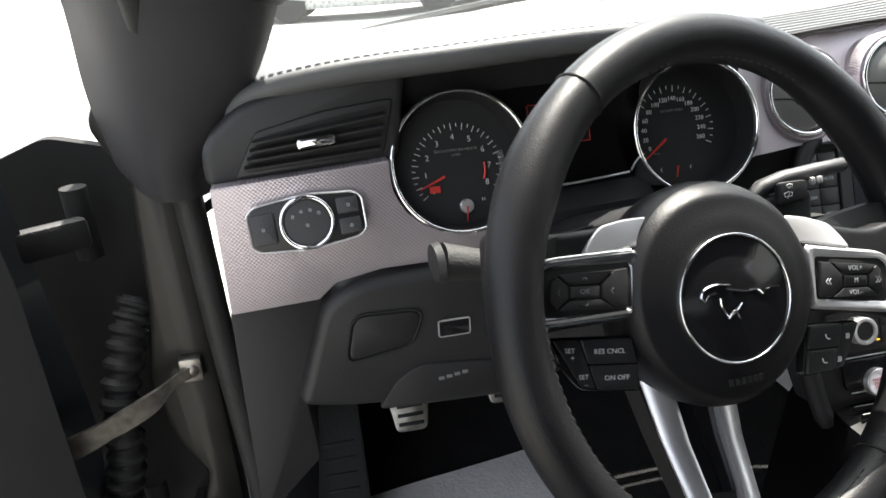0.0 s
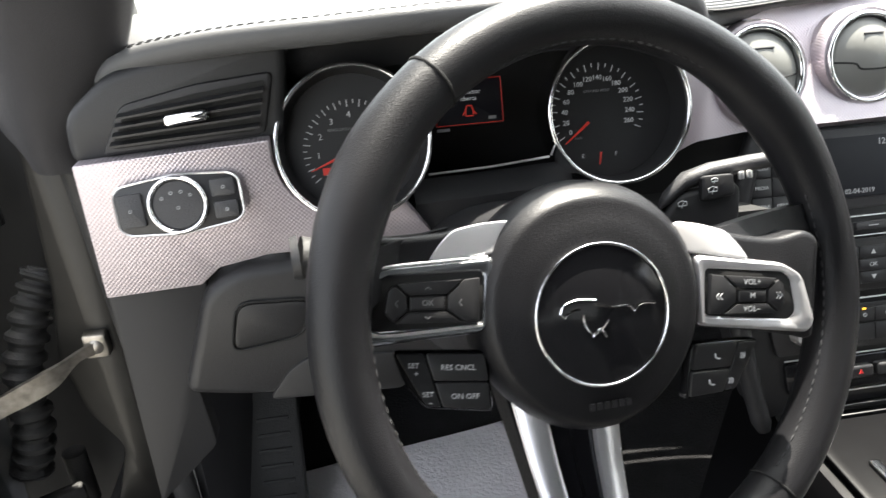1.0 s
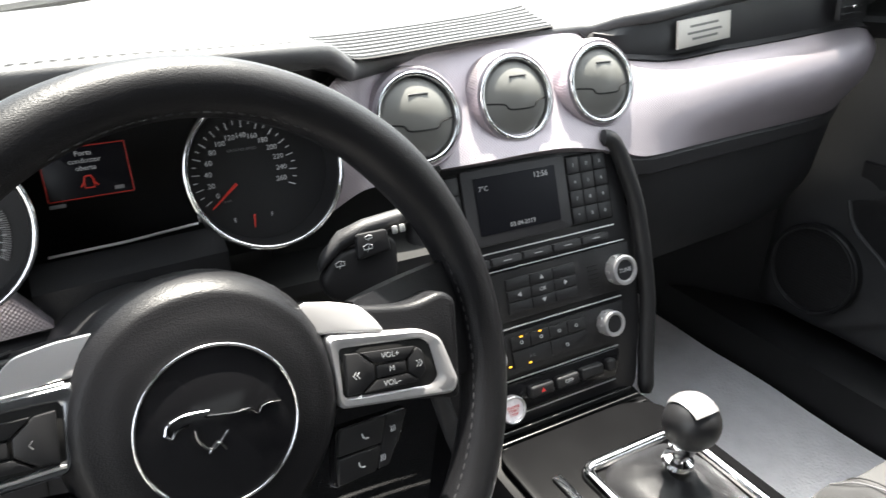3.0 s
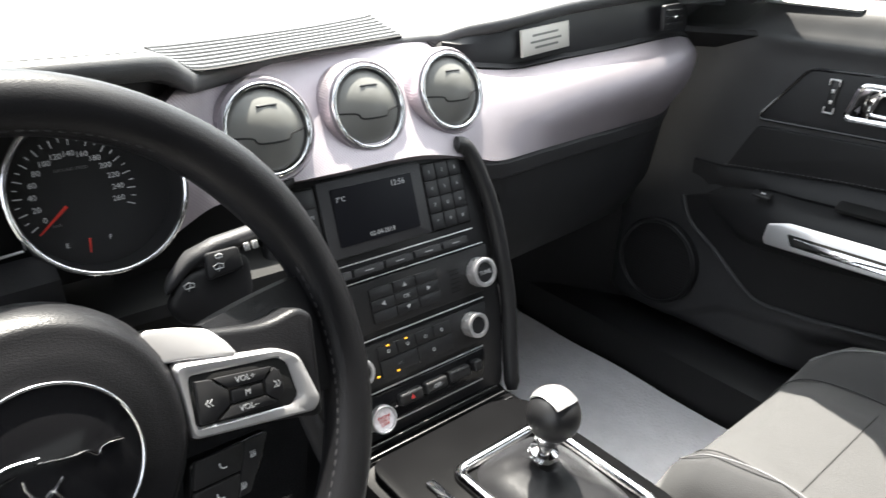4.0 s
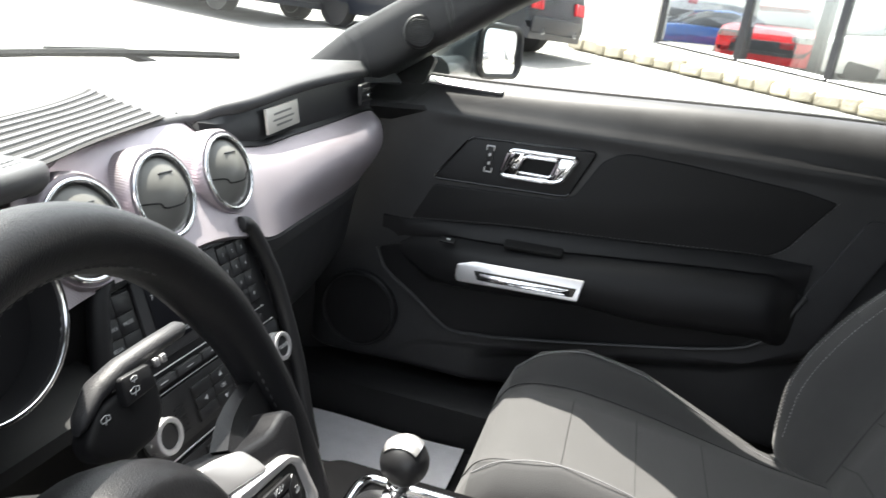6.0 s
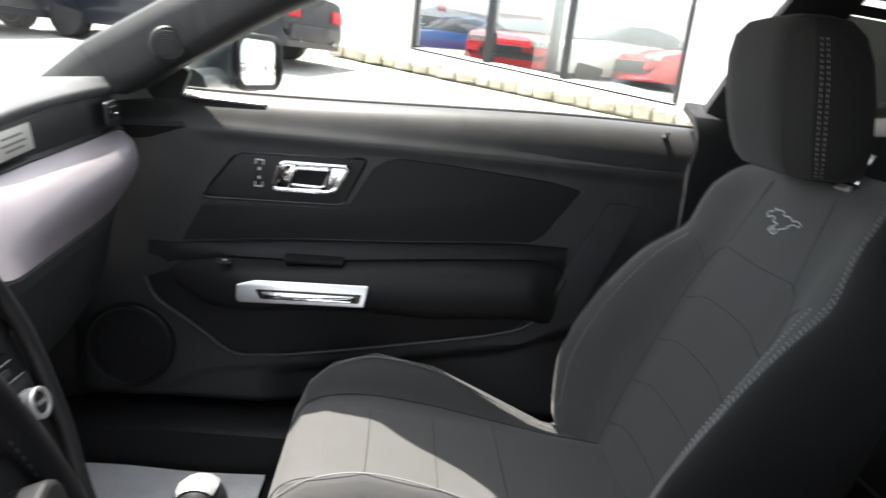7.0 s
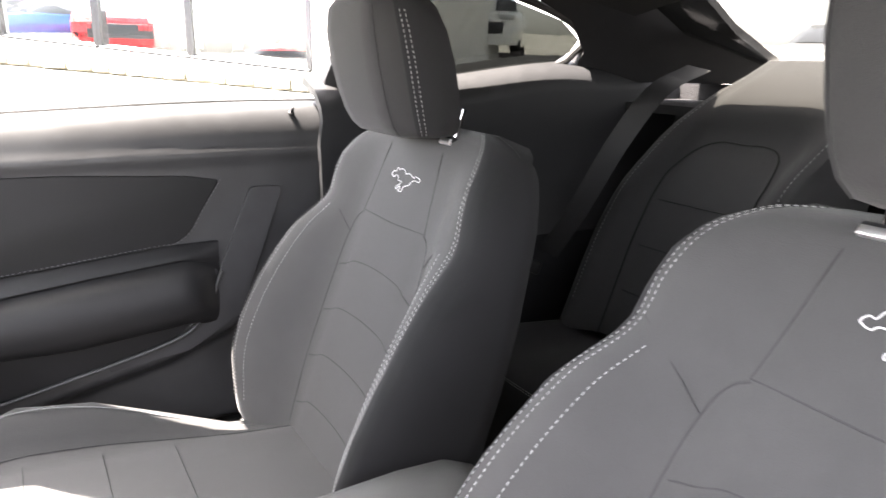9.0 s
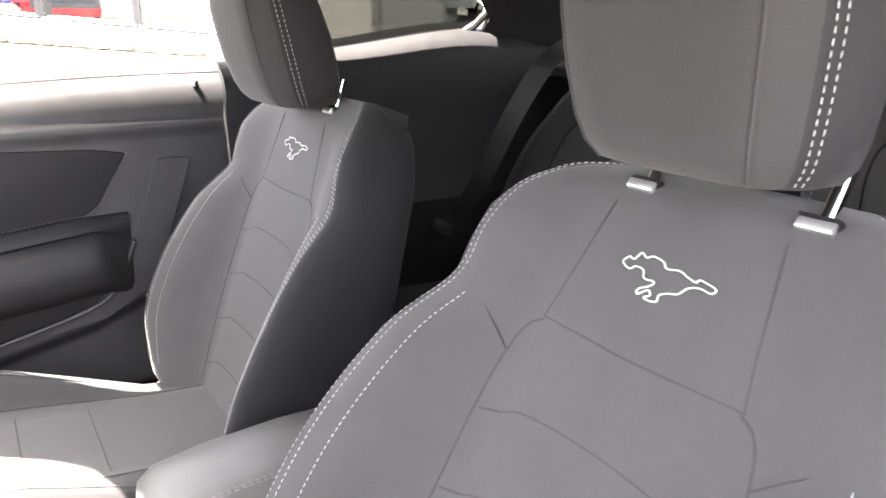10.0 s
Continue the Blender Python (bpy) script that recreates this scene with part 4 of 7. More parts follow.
        for x, y in ((0.012, 0.006), (0.003, -0.009)):
            for u in (-0.0014, 0.0, 0.0014):
                tube(bm, [LOW @ Vector((x + u, y - 0.0018, 0.0084)), LOW @ Vector((x + u + 0.0006, y, 0.0084)), LOW @ Vector((x + u, y + 0.0018, 0.0084))], 0.0003, 4)
    part("key_mark", bm, MARKING, lower)

# lower spoke with two bright prongs, bent to meet the foot of the rim
low_end = LOW_ARM.inverted() @ (RIM @ Vector((0, -RIM_R, 0)))


def low_point(x, y, h):
    f = (-0.052 - y) / 0.084
    return LOW_ARM @ Vector((x + 0.25 * low_end.x * f, y + (low_end.y + 0.136) * f, h + (low_end.z - 0.004) * f))


bm = B()
loft(bm, [[low_point(x, y, h) for x, h in ((-w, b), (w, b), (w * 0.9, b + t), (-w * 0.9, b + t))] for y, w, b, t in ((-0.052, 0.044, -0.074, 0.014), (-0.085, 0.036, -0.056, 0.014), (-0.112, 0.031, -0.034, 0.013), (-0.128, 0.030, -0.016, 0.013), (-0.136, 0.030, -0.006, 0.012))])
low_spoke = part("lower_spoke", bm, LEATHER, wheel, "split lower spoke")
for s in (-1, 1):
    bm = B()
    loft(bm, [[low_point(s * x, y, h) for x, h in ((x0, b), (x1, b - 0.003), (x1, b + 0.004), (x1 - 0.002, b + 0.006), (x0 + 0.003, b + 0.010), (x0, b + 0.009))] for y, x0, x1, b in ((-0.058, 0.016, 0.036, -0.060), (-0.088, 0.014, 0.031, -0.042), (-0.112, 0.012, 0.027, -0.022), (-0.122, 0.007, 0.025, -0.012), (-0.130, 0.001, 0.022, -0.003))])
    part("prong", bm, BRIGHT, low_spoke, "satin silver prong")
    bm = B()
    loft(bm, [[low_point(s * x, y, h) for x, h in ((x0, b), (x1, b), (x1, b + 0.003), (x0, b + 0.003))] for y, x0, x1, b in ((-0.058, 0.001, 0.015, -0.060), (-0.088, 0.001, 0.013, -0.042), (-0.112, 0.001, 0.011, -0.022))])
    part("slot_panel", bm, GLOSS_BLACK, low_spoke, "gloss black panel between the prongs")

# ---- steering column and stalks ----
column = thing("steering_column", "black plastic steering column shroud with control stalks", "steering column", (-0.37, 0.15, 0.76))
bm = B()
loft(bm, [[HUB @ Vector((w * math.cos(a), h * math.sin(a) + dy, z)) for a in (2 * math.pi * k / 24 for k in range(24))] for z, w, h, dy in ((-0.058, 0.066, 0.060, 0), (-0.10, 0.070, 0.064, -0.002), (-0.16, 0.072, 0.066, -0.004), (-0.24, 0.074, 0.066, -0.006))])
part("shroud", bm, PLASTIC, column)
bm = B()
base = Vector((-0.42, 0.105, 0.772))
tube(bm, [base, Vector((-0.47, 0.098, 0.784)), Vector((-0.505, 0.094, 0.798)), Vector((-0.536, 0.090, 0.8065))], [0.0115, 0.011, 0.012, 0.0148], 14, flat=0.9)
stalk = part("indicator_stalk", bm, RUBBER, column, "ribbed black indicator stalk")
bm = B()
tube(bm, [Vector((-0.536, 0.090, 0.8065)), Vector((-0.541, 0.0895, 0.8065))], [0.0160, 0.0142], 14, flat=0.9)
part("end_cap", bm, PLASTIC, stalk)
ST = at((-0.215, 0.165, 0.797), (1, -0.12, 0.10), (-0.1, 0.35, 0.93))
bm = B()
slab(bm, rounded([(-0.052, -0.022), (-0.036, -0.004), (0.006, 0.0), (0.011, -0.006), (0.008, -0.030), (-0.004, -0.044), (-0.030, -0.046), (-0.048, -0.036)], 0.006), ST, 0.016, 0.005, 3)
wiper = part("wiper_stalk", bm, DOOR_BLACK, column, "black wiper stalk with white symbols")
bm = B()
loft(bm, [[ST @ Vector((x, y + r * math.cos(a), 0.008 + 1.25 * r * math.sin(a))) for a in (2 * math.pi * k / 14 for k in range(14))] for x, y, r in ((-0.050, -0.012, 0.003), (-0.046, -0.008, 0.006), (-0.030, 0.004, 0.0075), (-0.010, 0.009, 0.007), (0.020, 0.011, 0.0065), (0.044, 0.012, 0.006), (0.049, 0.012, 0.003))])
part("stalk_arm", bm, GREY_PLASTIC, wiper, "grey-black arm of the stalk")
bm = B()
slab(bm, rounded([(-0.022, -0.012), (0.004, -0.010), (0.004, 0.006), (-0.020, 0.007)], 0.003), ST, 0.006, 0.002, base=0.0155)
part("twist_ring", bm, KEY_BLACK, wiper)
bm = B()
for x in (0.010, 0.016):
    box(bm, ST @ Matrix.Translation((x, 0.0035, 0.0195)), 0.004, 0.006, 0.004, 0.001)
part("switch", bm, SATIN, wiper)
for x, y, s in ((-0.035, -0.012, 1.0), (-0.013, -0.004, 1.0), (-0.011, 0.003, 0.7)):
    bm = B()
    z = 0.0167 if x < -0.02 else 0.022
    tube(bm, [ST @ Vector((x + s * u, y + s * v, z)) for u, v in ((-0.003, -0.0015), (-0.0035, 0.001), (0, 0.0024), (0.0035, 0.001), (0.003, -0.0015))], 0.0004, 4, closed=True)
    tube(bm, [ST @ Vector((x - 0.001 * s, y - 0.0035 * s, z)), ST @ Vector((x + 0.001 * s, y + 0.001 * s, z))], 0.0003, 4)
    part("symbol", bm, MARKING, wiper)

# ---- centre stack ----
def stack_at(x, z):
    return at((x, 0.1815 + (z - 0.54) * 0.375, z), (1, 0, 0), (0, 0.351, 0.936))


stack = thing("centre_stack", "black centre stack with screen, keypad, radio and climate knobs", "centre stack", (0, 0.25, 0.54))
bm = B()
S0 = stack_at(0, 0.66)
slab(bm, rounded([(-0.112, -0.145), (0.112, -0.145), (0.135, -0.05), (0.136, 0.06), (0.118, 0.152), (-0.118, 0.152), (-0.136, 0.06), (-0.135, -0.05)], 0.02), S0, 0.05, 0.004, base=-0.053)
part("housing", bm, KEY_BLACK, stack, "satin black housing")
for s in (-1, 1):
    bm = B()
    pts = spline([S0 @ Vector((s * x, y, z)) for x, y, z in ((0.098, 0.153, 0.003), (0.113, 0.146, 0.006), (0.127, 0.11, 0.006), (0.137, 0.06, 0.005), (0.139, -0.03, 0.002), (0.128, -0.10, 0.0), (0.118, -0.147, 0.002))], 30)
    tube(bm, [p + Vector((s * 0.004, 0, -0.002)) for p in pts], [0.004] + [0.0095] * 28 + [0.006], 12)
    part("side_rail", bm, PLASTIC, stack, "padded black side rail")
bm = B()
slab(bm, [(x - 0.0, y) for x, y in rrect(0.128, 0.078, 0.003, -0.014, 0)], stack_at(0, 0.7545), 0.003, 0.001, base=-0.001)
bezel = part("screen_bezel", bm, GREY_PLASTIC, stack, "grey-black screen surround")
bm = B()
slab(bm, rrect(0.100, 0.0585, 0.001, -0.0145, 0), stack_at(0, 0.7555), 0.001, 0.0, base=0.002)
screen = part("screen", bm, SCREEN, bezel, "dark display with clock, temperature and date")
for words, x, z, size in (("12:56", 0.0165, 0.7765, 0.0085), ("7\u00b0C", -0.0545, 0.772, 0.0072), ("02-04-2019", -0.013, 0.7335, 0.0068)):
    bm = B()
    text_mesh(bm, words, stack_at(x, z) @ Matrix.Translation((0, 0, 0.0032)), size)
    part("lettering", bm, MARKING, screen)


def keys(x0, x1, z0, z1, cols, rows_n, name, parent, depth=0.002, mat=KEY_BLACK, gap=0.0007):
    dx, dz = (x1 - x0) / cols, (z1 - z0) / rows_n
    made = []
    for i in range(rows_n):
        for j in range(cols):
            bm = B()
            x, z = x0 + dx * (j + 0.5), z0 + dz * (rows_n - i - 0.5)
            slab(bm, rrect(dx - gap, dz / 0.936 - gap, 0.0008, k=2), stack_at(x, z), depth, 0.0005, base=-0.001)
            made.append((part(name, bm, mat, parent), x, z))
    return made


def letter_keys(made, words, size, mat=MARKING, h=0.0012):
    for (key, x, z), w in zip(made, words):
        if w:
            bm = B()
            text_mesh(bm, w, stack_at(x, z) @ Matrix.Translation((0, 0, h)), size)
            part("key_mark", bm, mat, key)


bm = B()
slab(bm, rrect(0.060, 0.077, 0.002, 0.0795, 0), stack_at(0, 0.7530), 0.002, 0.0005, base=-0.003)
keypad = part("keypad", bm, DARK_GAP, stack, "telephone-style keypad")
letter_keys(keys(0.0525, 0.1065, 0.719, 0.787, 3, 4, "key", keypad), list("123456789*0#"), 0.0055, MARKING)
bm = B()
slab(bm, rrect(0.046, 0.077, 0.002, -0.1025, 0), stack_at(0, 0.7530), 0.002, 0.0005, base=-0.003)
menu = part("menu_block", bm, DARK_GAP, stack, "block of menu keys")
letter_keys(keys(-0.124, -0.081, 0.719, 0.787, 2, 4, "key", menu), ["", "", "RADIO", "MUTE", "MEDIA", "", "PHONE", "MENU"], 0.0048, MARKING)
for z, x0, x1, r in ((0.7105, -0.118, 0.106, 0.0007), (0.6925, -0.118, 0.117, 0.0007), (0.6345, -0.108, 0.103, 0.0009), (0.5835, -0.098, 0.090, 0.0008), (0.5485, -0.09, 0.080, 0.0008)):
    bm = B()
    tube(bm, [stack_at(x0, z) @ Vector((0, 0, 0.002)), stack_at(x1, z) @ Vector((0, 0, 0.002))], r, 6)
    part("bright_line", bm, SATIN, stack)
for key, x, z in keys(-0.098, 0.096, 0.6965, 0.7065, 5, 1, "bar_key", stack, 0.006, GREY_PLASTIC, 0.003):
    bm = B()
    box(bm, stack_at(x, z) @ Matrix.Translation((0, 0, 0.0055)), 0.010, 0.0009, 0.0006)
    part("key_mark", bm, MARKING, key)
bm = B()
slab(bm, rounded([(-0.118, -0.026), (0.112, -0.026), (0.122, 0.0), (0.124, 0.026), (-0.124, 0.026), (-0.122, 0.0)], 0.004), stack_at(0, 0.6655), 0.003, 0.001, base=-0.001)
radio = part("radio_panel", bm, PLASTIC, stack, "radio panel")
letter_keys(keys(-0.046, 0.044, 0.6475, 0.6825, 3, 3, "key", radio, 0.005), ["", "\u25b2", "", "\u25c4", "OK", "\u25ba", "", "\u25bc", ""], 0.006, MARKING, 0.0042)
for k in range(6):
    for s in (-1, 1):
        bm = B()
        box(bm, stack_at(s * 0.068, 0.651 + 0.0045 * k) @ Matrix.Translation((0, 0, 0.0025)), 0.013, 0.0012, 0.0008)
        part("speaker_slot", bm, DARK_GAP, radio)


def knob(x, z, r, parent, words=""):
    M = stack_at(x, z)
    bm = B()
    lathe(bm, [(r * 1.02, -0.001), (r * 0.98, 0.009), (r, 0.012), (r * 1.03, 0.0145), (r, 0.0165), (r * 0.9, 0.017), (r * 0.74, 0.0165), (r * 0.70, 0.014), (0, 0.014)], M, 40)
    k = part("knob", bm, BRIGHT, parent, "ridged silver rotary knob")
    bm = B()
    lathe(bm, [(r * 0.71, 0.004), (r * 0.69, 0.0150), (0, 0.0155)], M, 30)
    part("knob_face", bm, KEY_BLACK, k)
    bm = B()
    for i in range(10):
        a = 2 * math.pi * i / 10
        box(bm, M @ Matrix.Translation((r * math.cos(a) * 1.0, r * math.sin(a) * 1.0, 0.005)) @ pose(0, 0, 0, 0, 0, math.degrees(a)), 0.0012, 0.003, 0.007, 0.0003)
    part("grip", bm, SATIN, k)
    if words:
        bm = B()
        text_mesh(bm, words, M @ Matrix.Translation((0, 0, 0.0157)), r * 0.42)
        part("key_mark", bm, MARKING, k)


knob(0.1023, 0.663, 0.0165, radio, "TUNE")
knob(-0.1023, 0.663, 0.0165, radio)
bm = B()
slab(bm, rounded([(-0.105, -0.022), (0.096, -0.022), (0.103, 0.0), (0.106, 0.022), (-0.112, 0.022), (-0.110, 0.0)], 0.004), stack_at(0, 0.609), 0.003, 0.001, base=-0.001)
climate = part("climate_panel", bm, PLASTIC, stack, "climate control panel")
made = keys(-0.05, 0.048, 0.612, 0.6255, 4, 1, "key", climate, 0.005) + keys(-0.05, 0.048, 0.594, 0.611, 2, 1, "key", climate, 0.005)
letter_keys(made[4:], ["A/C", ""], 0.0045, FAINT, 0.0042)
for x, z in ((-0.037, 0.6245), (-0.013, 0.6245), (-0.030, 0.5965), (-0.055, 0.598)):
    bm = B()
    box(bm, stack_at(x, z) @ Matrix.Translation((0, 0, 0.0045)), 0.0034, 0.0016, 0.001)
    part("lamp", bm, AMBER, climate, "tiny amber light")
for x, z in ((-0.037, 0.6185), (-0.012, 0.6185), (0.012, 0.6185), (0.035, 0.6185), (0.02, 0.602)):
    bm = B()
    ring(bm, stack_at(x, z) @ Matrix.Translation((0, 0, 0.0043)), 0.0020, 0.0014, -0.0003, 0.0005, 10)
    part("symbol", bm, MARKING, climate)
knob(0.0784, 0.611, 0.0140, climate)
knob(-0.0784, 0.611, 0.0140, climate)
bm = B()
slab(bm, rounded([(-0.095, -0.0165), (0.082, -0.0165), (0.090, 0.0), (0.092, 0.0165), (-0.098, 0.0165), (-0.097, 0.0)], 0.006), stack_at(0, 0.566), 0.004, 0.0015, base=-0.002)
toggles = part("toggle_panel", bm, GLOSS_BLACK, stack, "row of toggle switches")
for i, (x, w) in enumerate(((-0.0225, "\u25b2"), (0.0115, "OFF"), (0.0455, ""), (0.073, ""))):
    bm = B()
    slab(bm, rrect(0.030 if i < 3 else 0.012, 0.013, 0.003), stack_at(x, 0.567), 0.010, 0.004, 3)
    t = part("toggle", bm, KEY_BLACK, toggles, "black toggle switch")
    if w:
        bm = B()
        text_mesh(bm, w, stack_at(x, 0.567) @ Matrix.Translation((0, 0, 0.0103)), 0.006)
        part("key_mark", bm, RED_PRINT if i == 0 else MARKING, t)
M = stack_at(-0.0605, 0.5565)
bm = B()
ring(bm, M, 0.0150, 0.0125, -0.001, 0.009)
start = part("start_button", bm, SATIN, toggles, "round white start button with red lettering")
bm = B()
lathe(bm, [(0.0126, -0.001), (0.0124, 0.0065), (0, 0.007)], M, 30)
part("button_face", bm, PAPER, start)
for words, y in (("ENGINE", 0.003), ("START", -0.001), ("STOP", -0.005)):
    bm = B()
    text_mesh(bm, words, M @ Matrix.Translation((0, y, 0.0072)), 0.0042)
    part("lettering", bm, RED_PRINT, start)

# ---- console, shifter, floor ----
console = thing("centre_console", "black centre console with gear lever surround and padded armrest", "console", (0, -0.1, 0.25))
bm = B()
rings = []
for y, z, w in ((0.24, 0.548, 0.118), (0.17, 0.532, 0.120), (0.10, 0.534, 0.122), (0.0, 0.536, 0.124), (-0.12, 0.534, 0.124), (-0.22, 0.530, 0.120), (-0.30, 0.526, 0.112), (-0.62, 0.515, 0.105), (-0.70, 0.50, 0.10)):
    rings.append([Vector((x, y, h)) for x, h in ((-w - 0.03, 0.25), (-w, z - 0.03), (-w + 0.012, z - 0.004), (-w + 0.03, z), (w - 0.03, z), (w - 0.012, z - 0.004), (w, z - 0.03), (w + 0.03, 0.25))])
loft(bm, rings)
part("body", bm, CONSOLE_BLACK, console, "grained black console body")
bm = B()
rings = []
for y, w, h in ((-0.318, 0.035, 0.574), (-0.326, 0.062, 0.588), (-0.345, 0.073, 0.598), (-0.40, 0.077, 0.604), (-0.50, 0.078, 0.606), (-0.56, 0.074, 0.604), (-0.59, 0.060, 0.594), (-0.60, 0.03, 0.58)):
    rings.append([Vector((0.003 + w * c, y, 0.548 + (h - 0.548) * s)) for c, s in ((-1, -0.2), (-1.0, 0.55), (-0.93, 0.82), (-0.75, 0.96), (-0.3, 1.0), (0.3, 1.0), (0.75, 0.96), (0.93, 0.82), (1.0, 0.55), (1, -0.2))])
loft(bm, rings)
armrest = part("armrest", bm, LID_LEATHER_LIT, console, "padded black leather armrest lid, lightened for its sky sheen")
bm = B()
for dx in (-0.0025, 0.0025):
    stitches(bm, [(0.003 - 0.052 + dx, y, 0.6055 if -0.55 < y < -0.36 else 0.600) for y in (-0.34, -0.40, -0.48, -0.56)], 0.005, 0.003, 0.0006)
part("stitching", bm, FAINT, armrest)
SHIFT = at((0.020, 0.030, 0.5365), (1, 0, 0), (0, 1, 0))
bm = B()
plate = rounded([(-0.105, -0.10), (0.105, -0.10), (0.105, 0.105), (0.07, 0.125), (-0.10, 0.125)], 0.02)
slab(bm, plate, SHIFT @ Matrix.Translation((-0.02, 0, 0)), 0.004, 0.002)
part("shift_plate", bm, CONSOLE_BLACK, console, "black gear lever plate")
bm = B()
tube(bm, [SHIFT @ Vector((x, y, 0.006)) for x, y in rounded([(-0.060, -0.085), (0.062, -0.085), (0.062, 0.055), (0.045, 0.062), (-0.052, 0.062), (-0.060, 0.055)], 0.016, 5)], 0.0065, 10, closed=True)
part("boot_ring", bm, CHROME, console, "chrome ring round the gear lever boot")
bm = B()
box(bm, SHIFT @ Matrix.Translation((-0.088, 0.0, 0.006)), 0.010, 0.135, 0.004, 0.0015)
part("side_accent", bm, CHROME, console, "chrome accent strip")
bm = B()
for k in range(4):
    box(bm, Matrix.Translation((0, 0.172 - 0.012 * k, 0.538 - 0.001 * k)), 0.19, 0.002, 0.006, 0.0008)
part("tray_rib", bm, KEY_BLACK, console)
bm = B()
ring(bm, at((0.055, -0.135, 0.5345), (1, 0, 0), (0, 1, 0)), 0.042, 0.037, -0.002, 0.006)
part("cup_ring", bm, CHROME, console, "chrome cup holder ring")
bm = B()
lathe(bm, [(0.037, 0.001), (0.036, 0.0025), (0, 0.0025)], at((0.055, -0.135, 0.534), (1, 0, 0), (0, 1, 0)), 30)
part("cup_well", bm, DARK_GAP, console)

lever = thing("gear_lever", "black ball gear knob with chrome top on a leather boot", "gear lever", (0.02, 0.03, 0.54))
bm = B()
rings = []
for f, h, r, p in ((0, 0.002, 1.0, 4), (0.15, 0.010, 0.88, 3.4), (0.4, 0.016, 0.62, 2.8), (0.62, 0.021, 0.40, 2.4), (0.8, 0.026, 0.27, 2.1), (1.0, 0.030, 0.22, 2.0)):
    pts = []
    for k in range(40):
        a = 2 * math.pi * k / 40
        c, s = math.cos(a), math.sin(a)
        fold = 1 + 0.05 * math.sin(7 * a + 3 * f) * (1 - f) * f * 4
        pts.append(SHIFT @ Vector((0.056 * r * fold * math.copysign(abs(c) ** (2 / p), c), -0.012 * (1 - f) + 0.072 * r * fold * math.copysign(abs(s) ** (2 / p), s), h)))
    rings.append(pts)
loft(bm, rings)
part("boot", bm, LEATHER, lever, "folded black leather boot")
KN = at((0.020, 0.030, 0.6225), (1, 0, 0), (0, 1, 0.12))
bm = B()
lathe(bm, [(0.0145, -0.050), (0.0135, -0.045), (0.0075, -0.042), (0.0075, -0.033), (0.012, -0.031), (0.0128, -0.026), (0.0125, -0.019)], KN, 28)
part("collar", bm, CHROME, lever, "chrome collar")
bm = B()
lathe(bm, [(0.010, -0.0215)] + [(0.0252 * math.cos(a), 0.0252 * math.sin(a)) for a in (radians(-62 + 150 * k / 18) for k in range(19))] + [(0, 0.0252)], KN, 36)
knob_ball = part("ball", bm, KEY_BLACK, lever, "gloss black ball knob")
bm = B()
rows = []
for i in range(13):
    a = radians(-32 + 92 * i / 12)
    rows.append([KN @ (Vector((math.sin(b) * math.cos(a) * 0 + math.sin(b), math.sin(a) * math.cos(b), math.cos(a) * math.cos(b))).normalized() * 0.0258) for b in (radians(-31 + 62 * j / 10) for j in range(11))])
sheet(bm, rows, -0.0012)
part("cap", bm, SATIN, knob_ball, "brushed silver cap")

bm = B()
rows = [[Vector((x, y, z)) for x in (-0.74, -0.5, -0.15, 0.15, 0.5, 0.74)] for y, z in ((0.86, 0.56), (0.74, 0.33), (0.66, 0.255), (0.5, 0.235), (-0.2, 0.235), (-0.9, 0.24), (-1.05, 0.33), (-1.6, 0.36))]
sheet(bm, rows, -0.02, (0, 0, 1))
solid("floor", bm, CARPET, "black carpeted car floor rising to the bulkhead", "floor", kind="structure")


def paper_mat(name, x0, x1, y0, y1, label, skew=0.0, slant=0.0):
    bm = B()
    rows = []
    for i in range(25):
        row = []
        for j in range(17):
            y = y0 + (y1 - slant * (x1 - x0) * (1 - j / 16) - y0) * i / 24
            x = x0 + (x1 - x0) * j / 16 + skew * (y - y0)
            z = 0.250 + 0.004 * noise.noise((x * 9, y * 9, 1.7)) + (0.36 * max(0, y - 0.62) + 2.2 * max(0, y - 0.66) ** 1.5)
            row.append((x, y, z))
        rows.append(row)
    sheet(bm, rows, -0.002, (0, 0, 1))
    return solid(name, bm, PAPER, label, "floor mat")


paper_mat("paper_mat", 0.16, 0.625, 0.07, 0.76, "white protective paper on the passenger's floor")
paper_mat("paper_mat", -0.78, -0.32, -0.05, 0.552, "white protective paper on the driver's floor", 0.08, 0.16)

# ---- passenger door ----
door = thing("passenger_door", "closed black door panel with chrome handle and silver pull", "car door", (0.72, -0.1, 0.33))


POCKET = [(0.323, 0.603), (0.300, 0.560), (0.240, 0.520), (0.172, 0.470), (0.140, 0.460), (0.105, 0.463), (0.035, 0.472), (-0.17, 0.510), (-0.375, 0.556), (-0.432, 0.604), (-0.466, 0.676), (-0.40, 0.702), (-0.25, 0.690), (-0.06, 0.672), (0.173, 0.656)]
BAND = ((0.42, 0.30), (0.30, 0.36), (0.214, 0.415), (0.04, 0.444), (-0.156, 0.478), (-0.367, 0.518), (-0.482, 0.560), (-0.60, 0.64))  # lower edge of the raised band
along = lambda y, table: np.interp(-y, [-p for p, _ in table], [q for _, q in table])


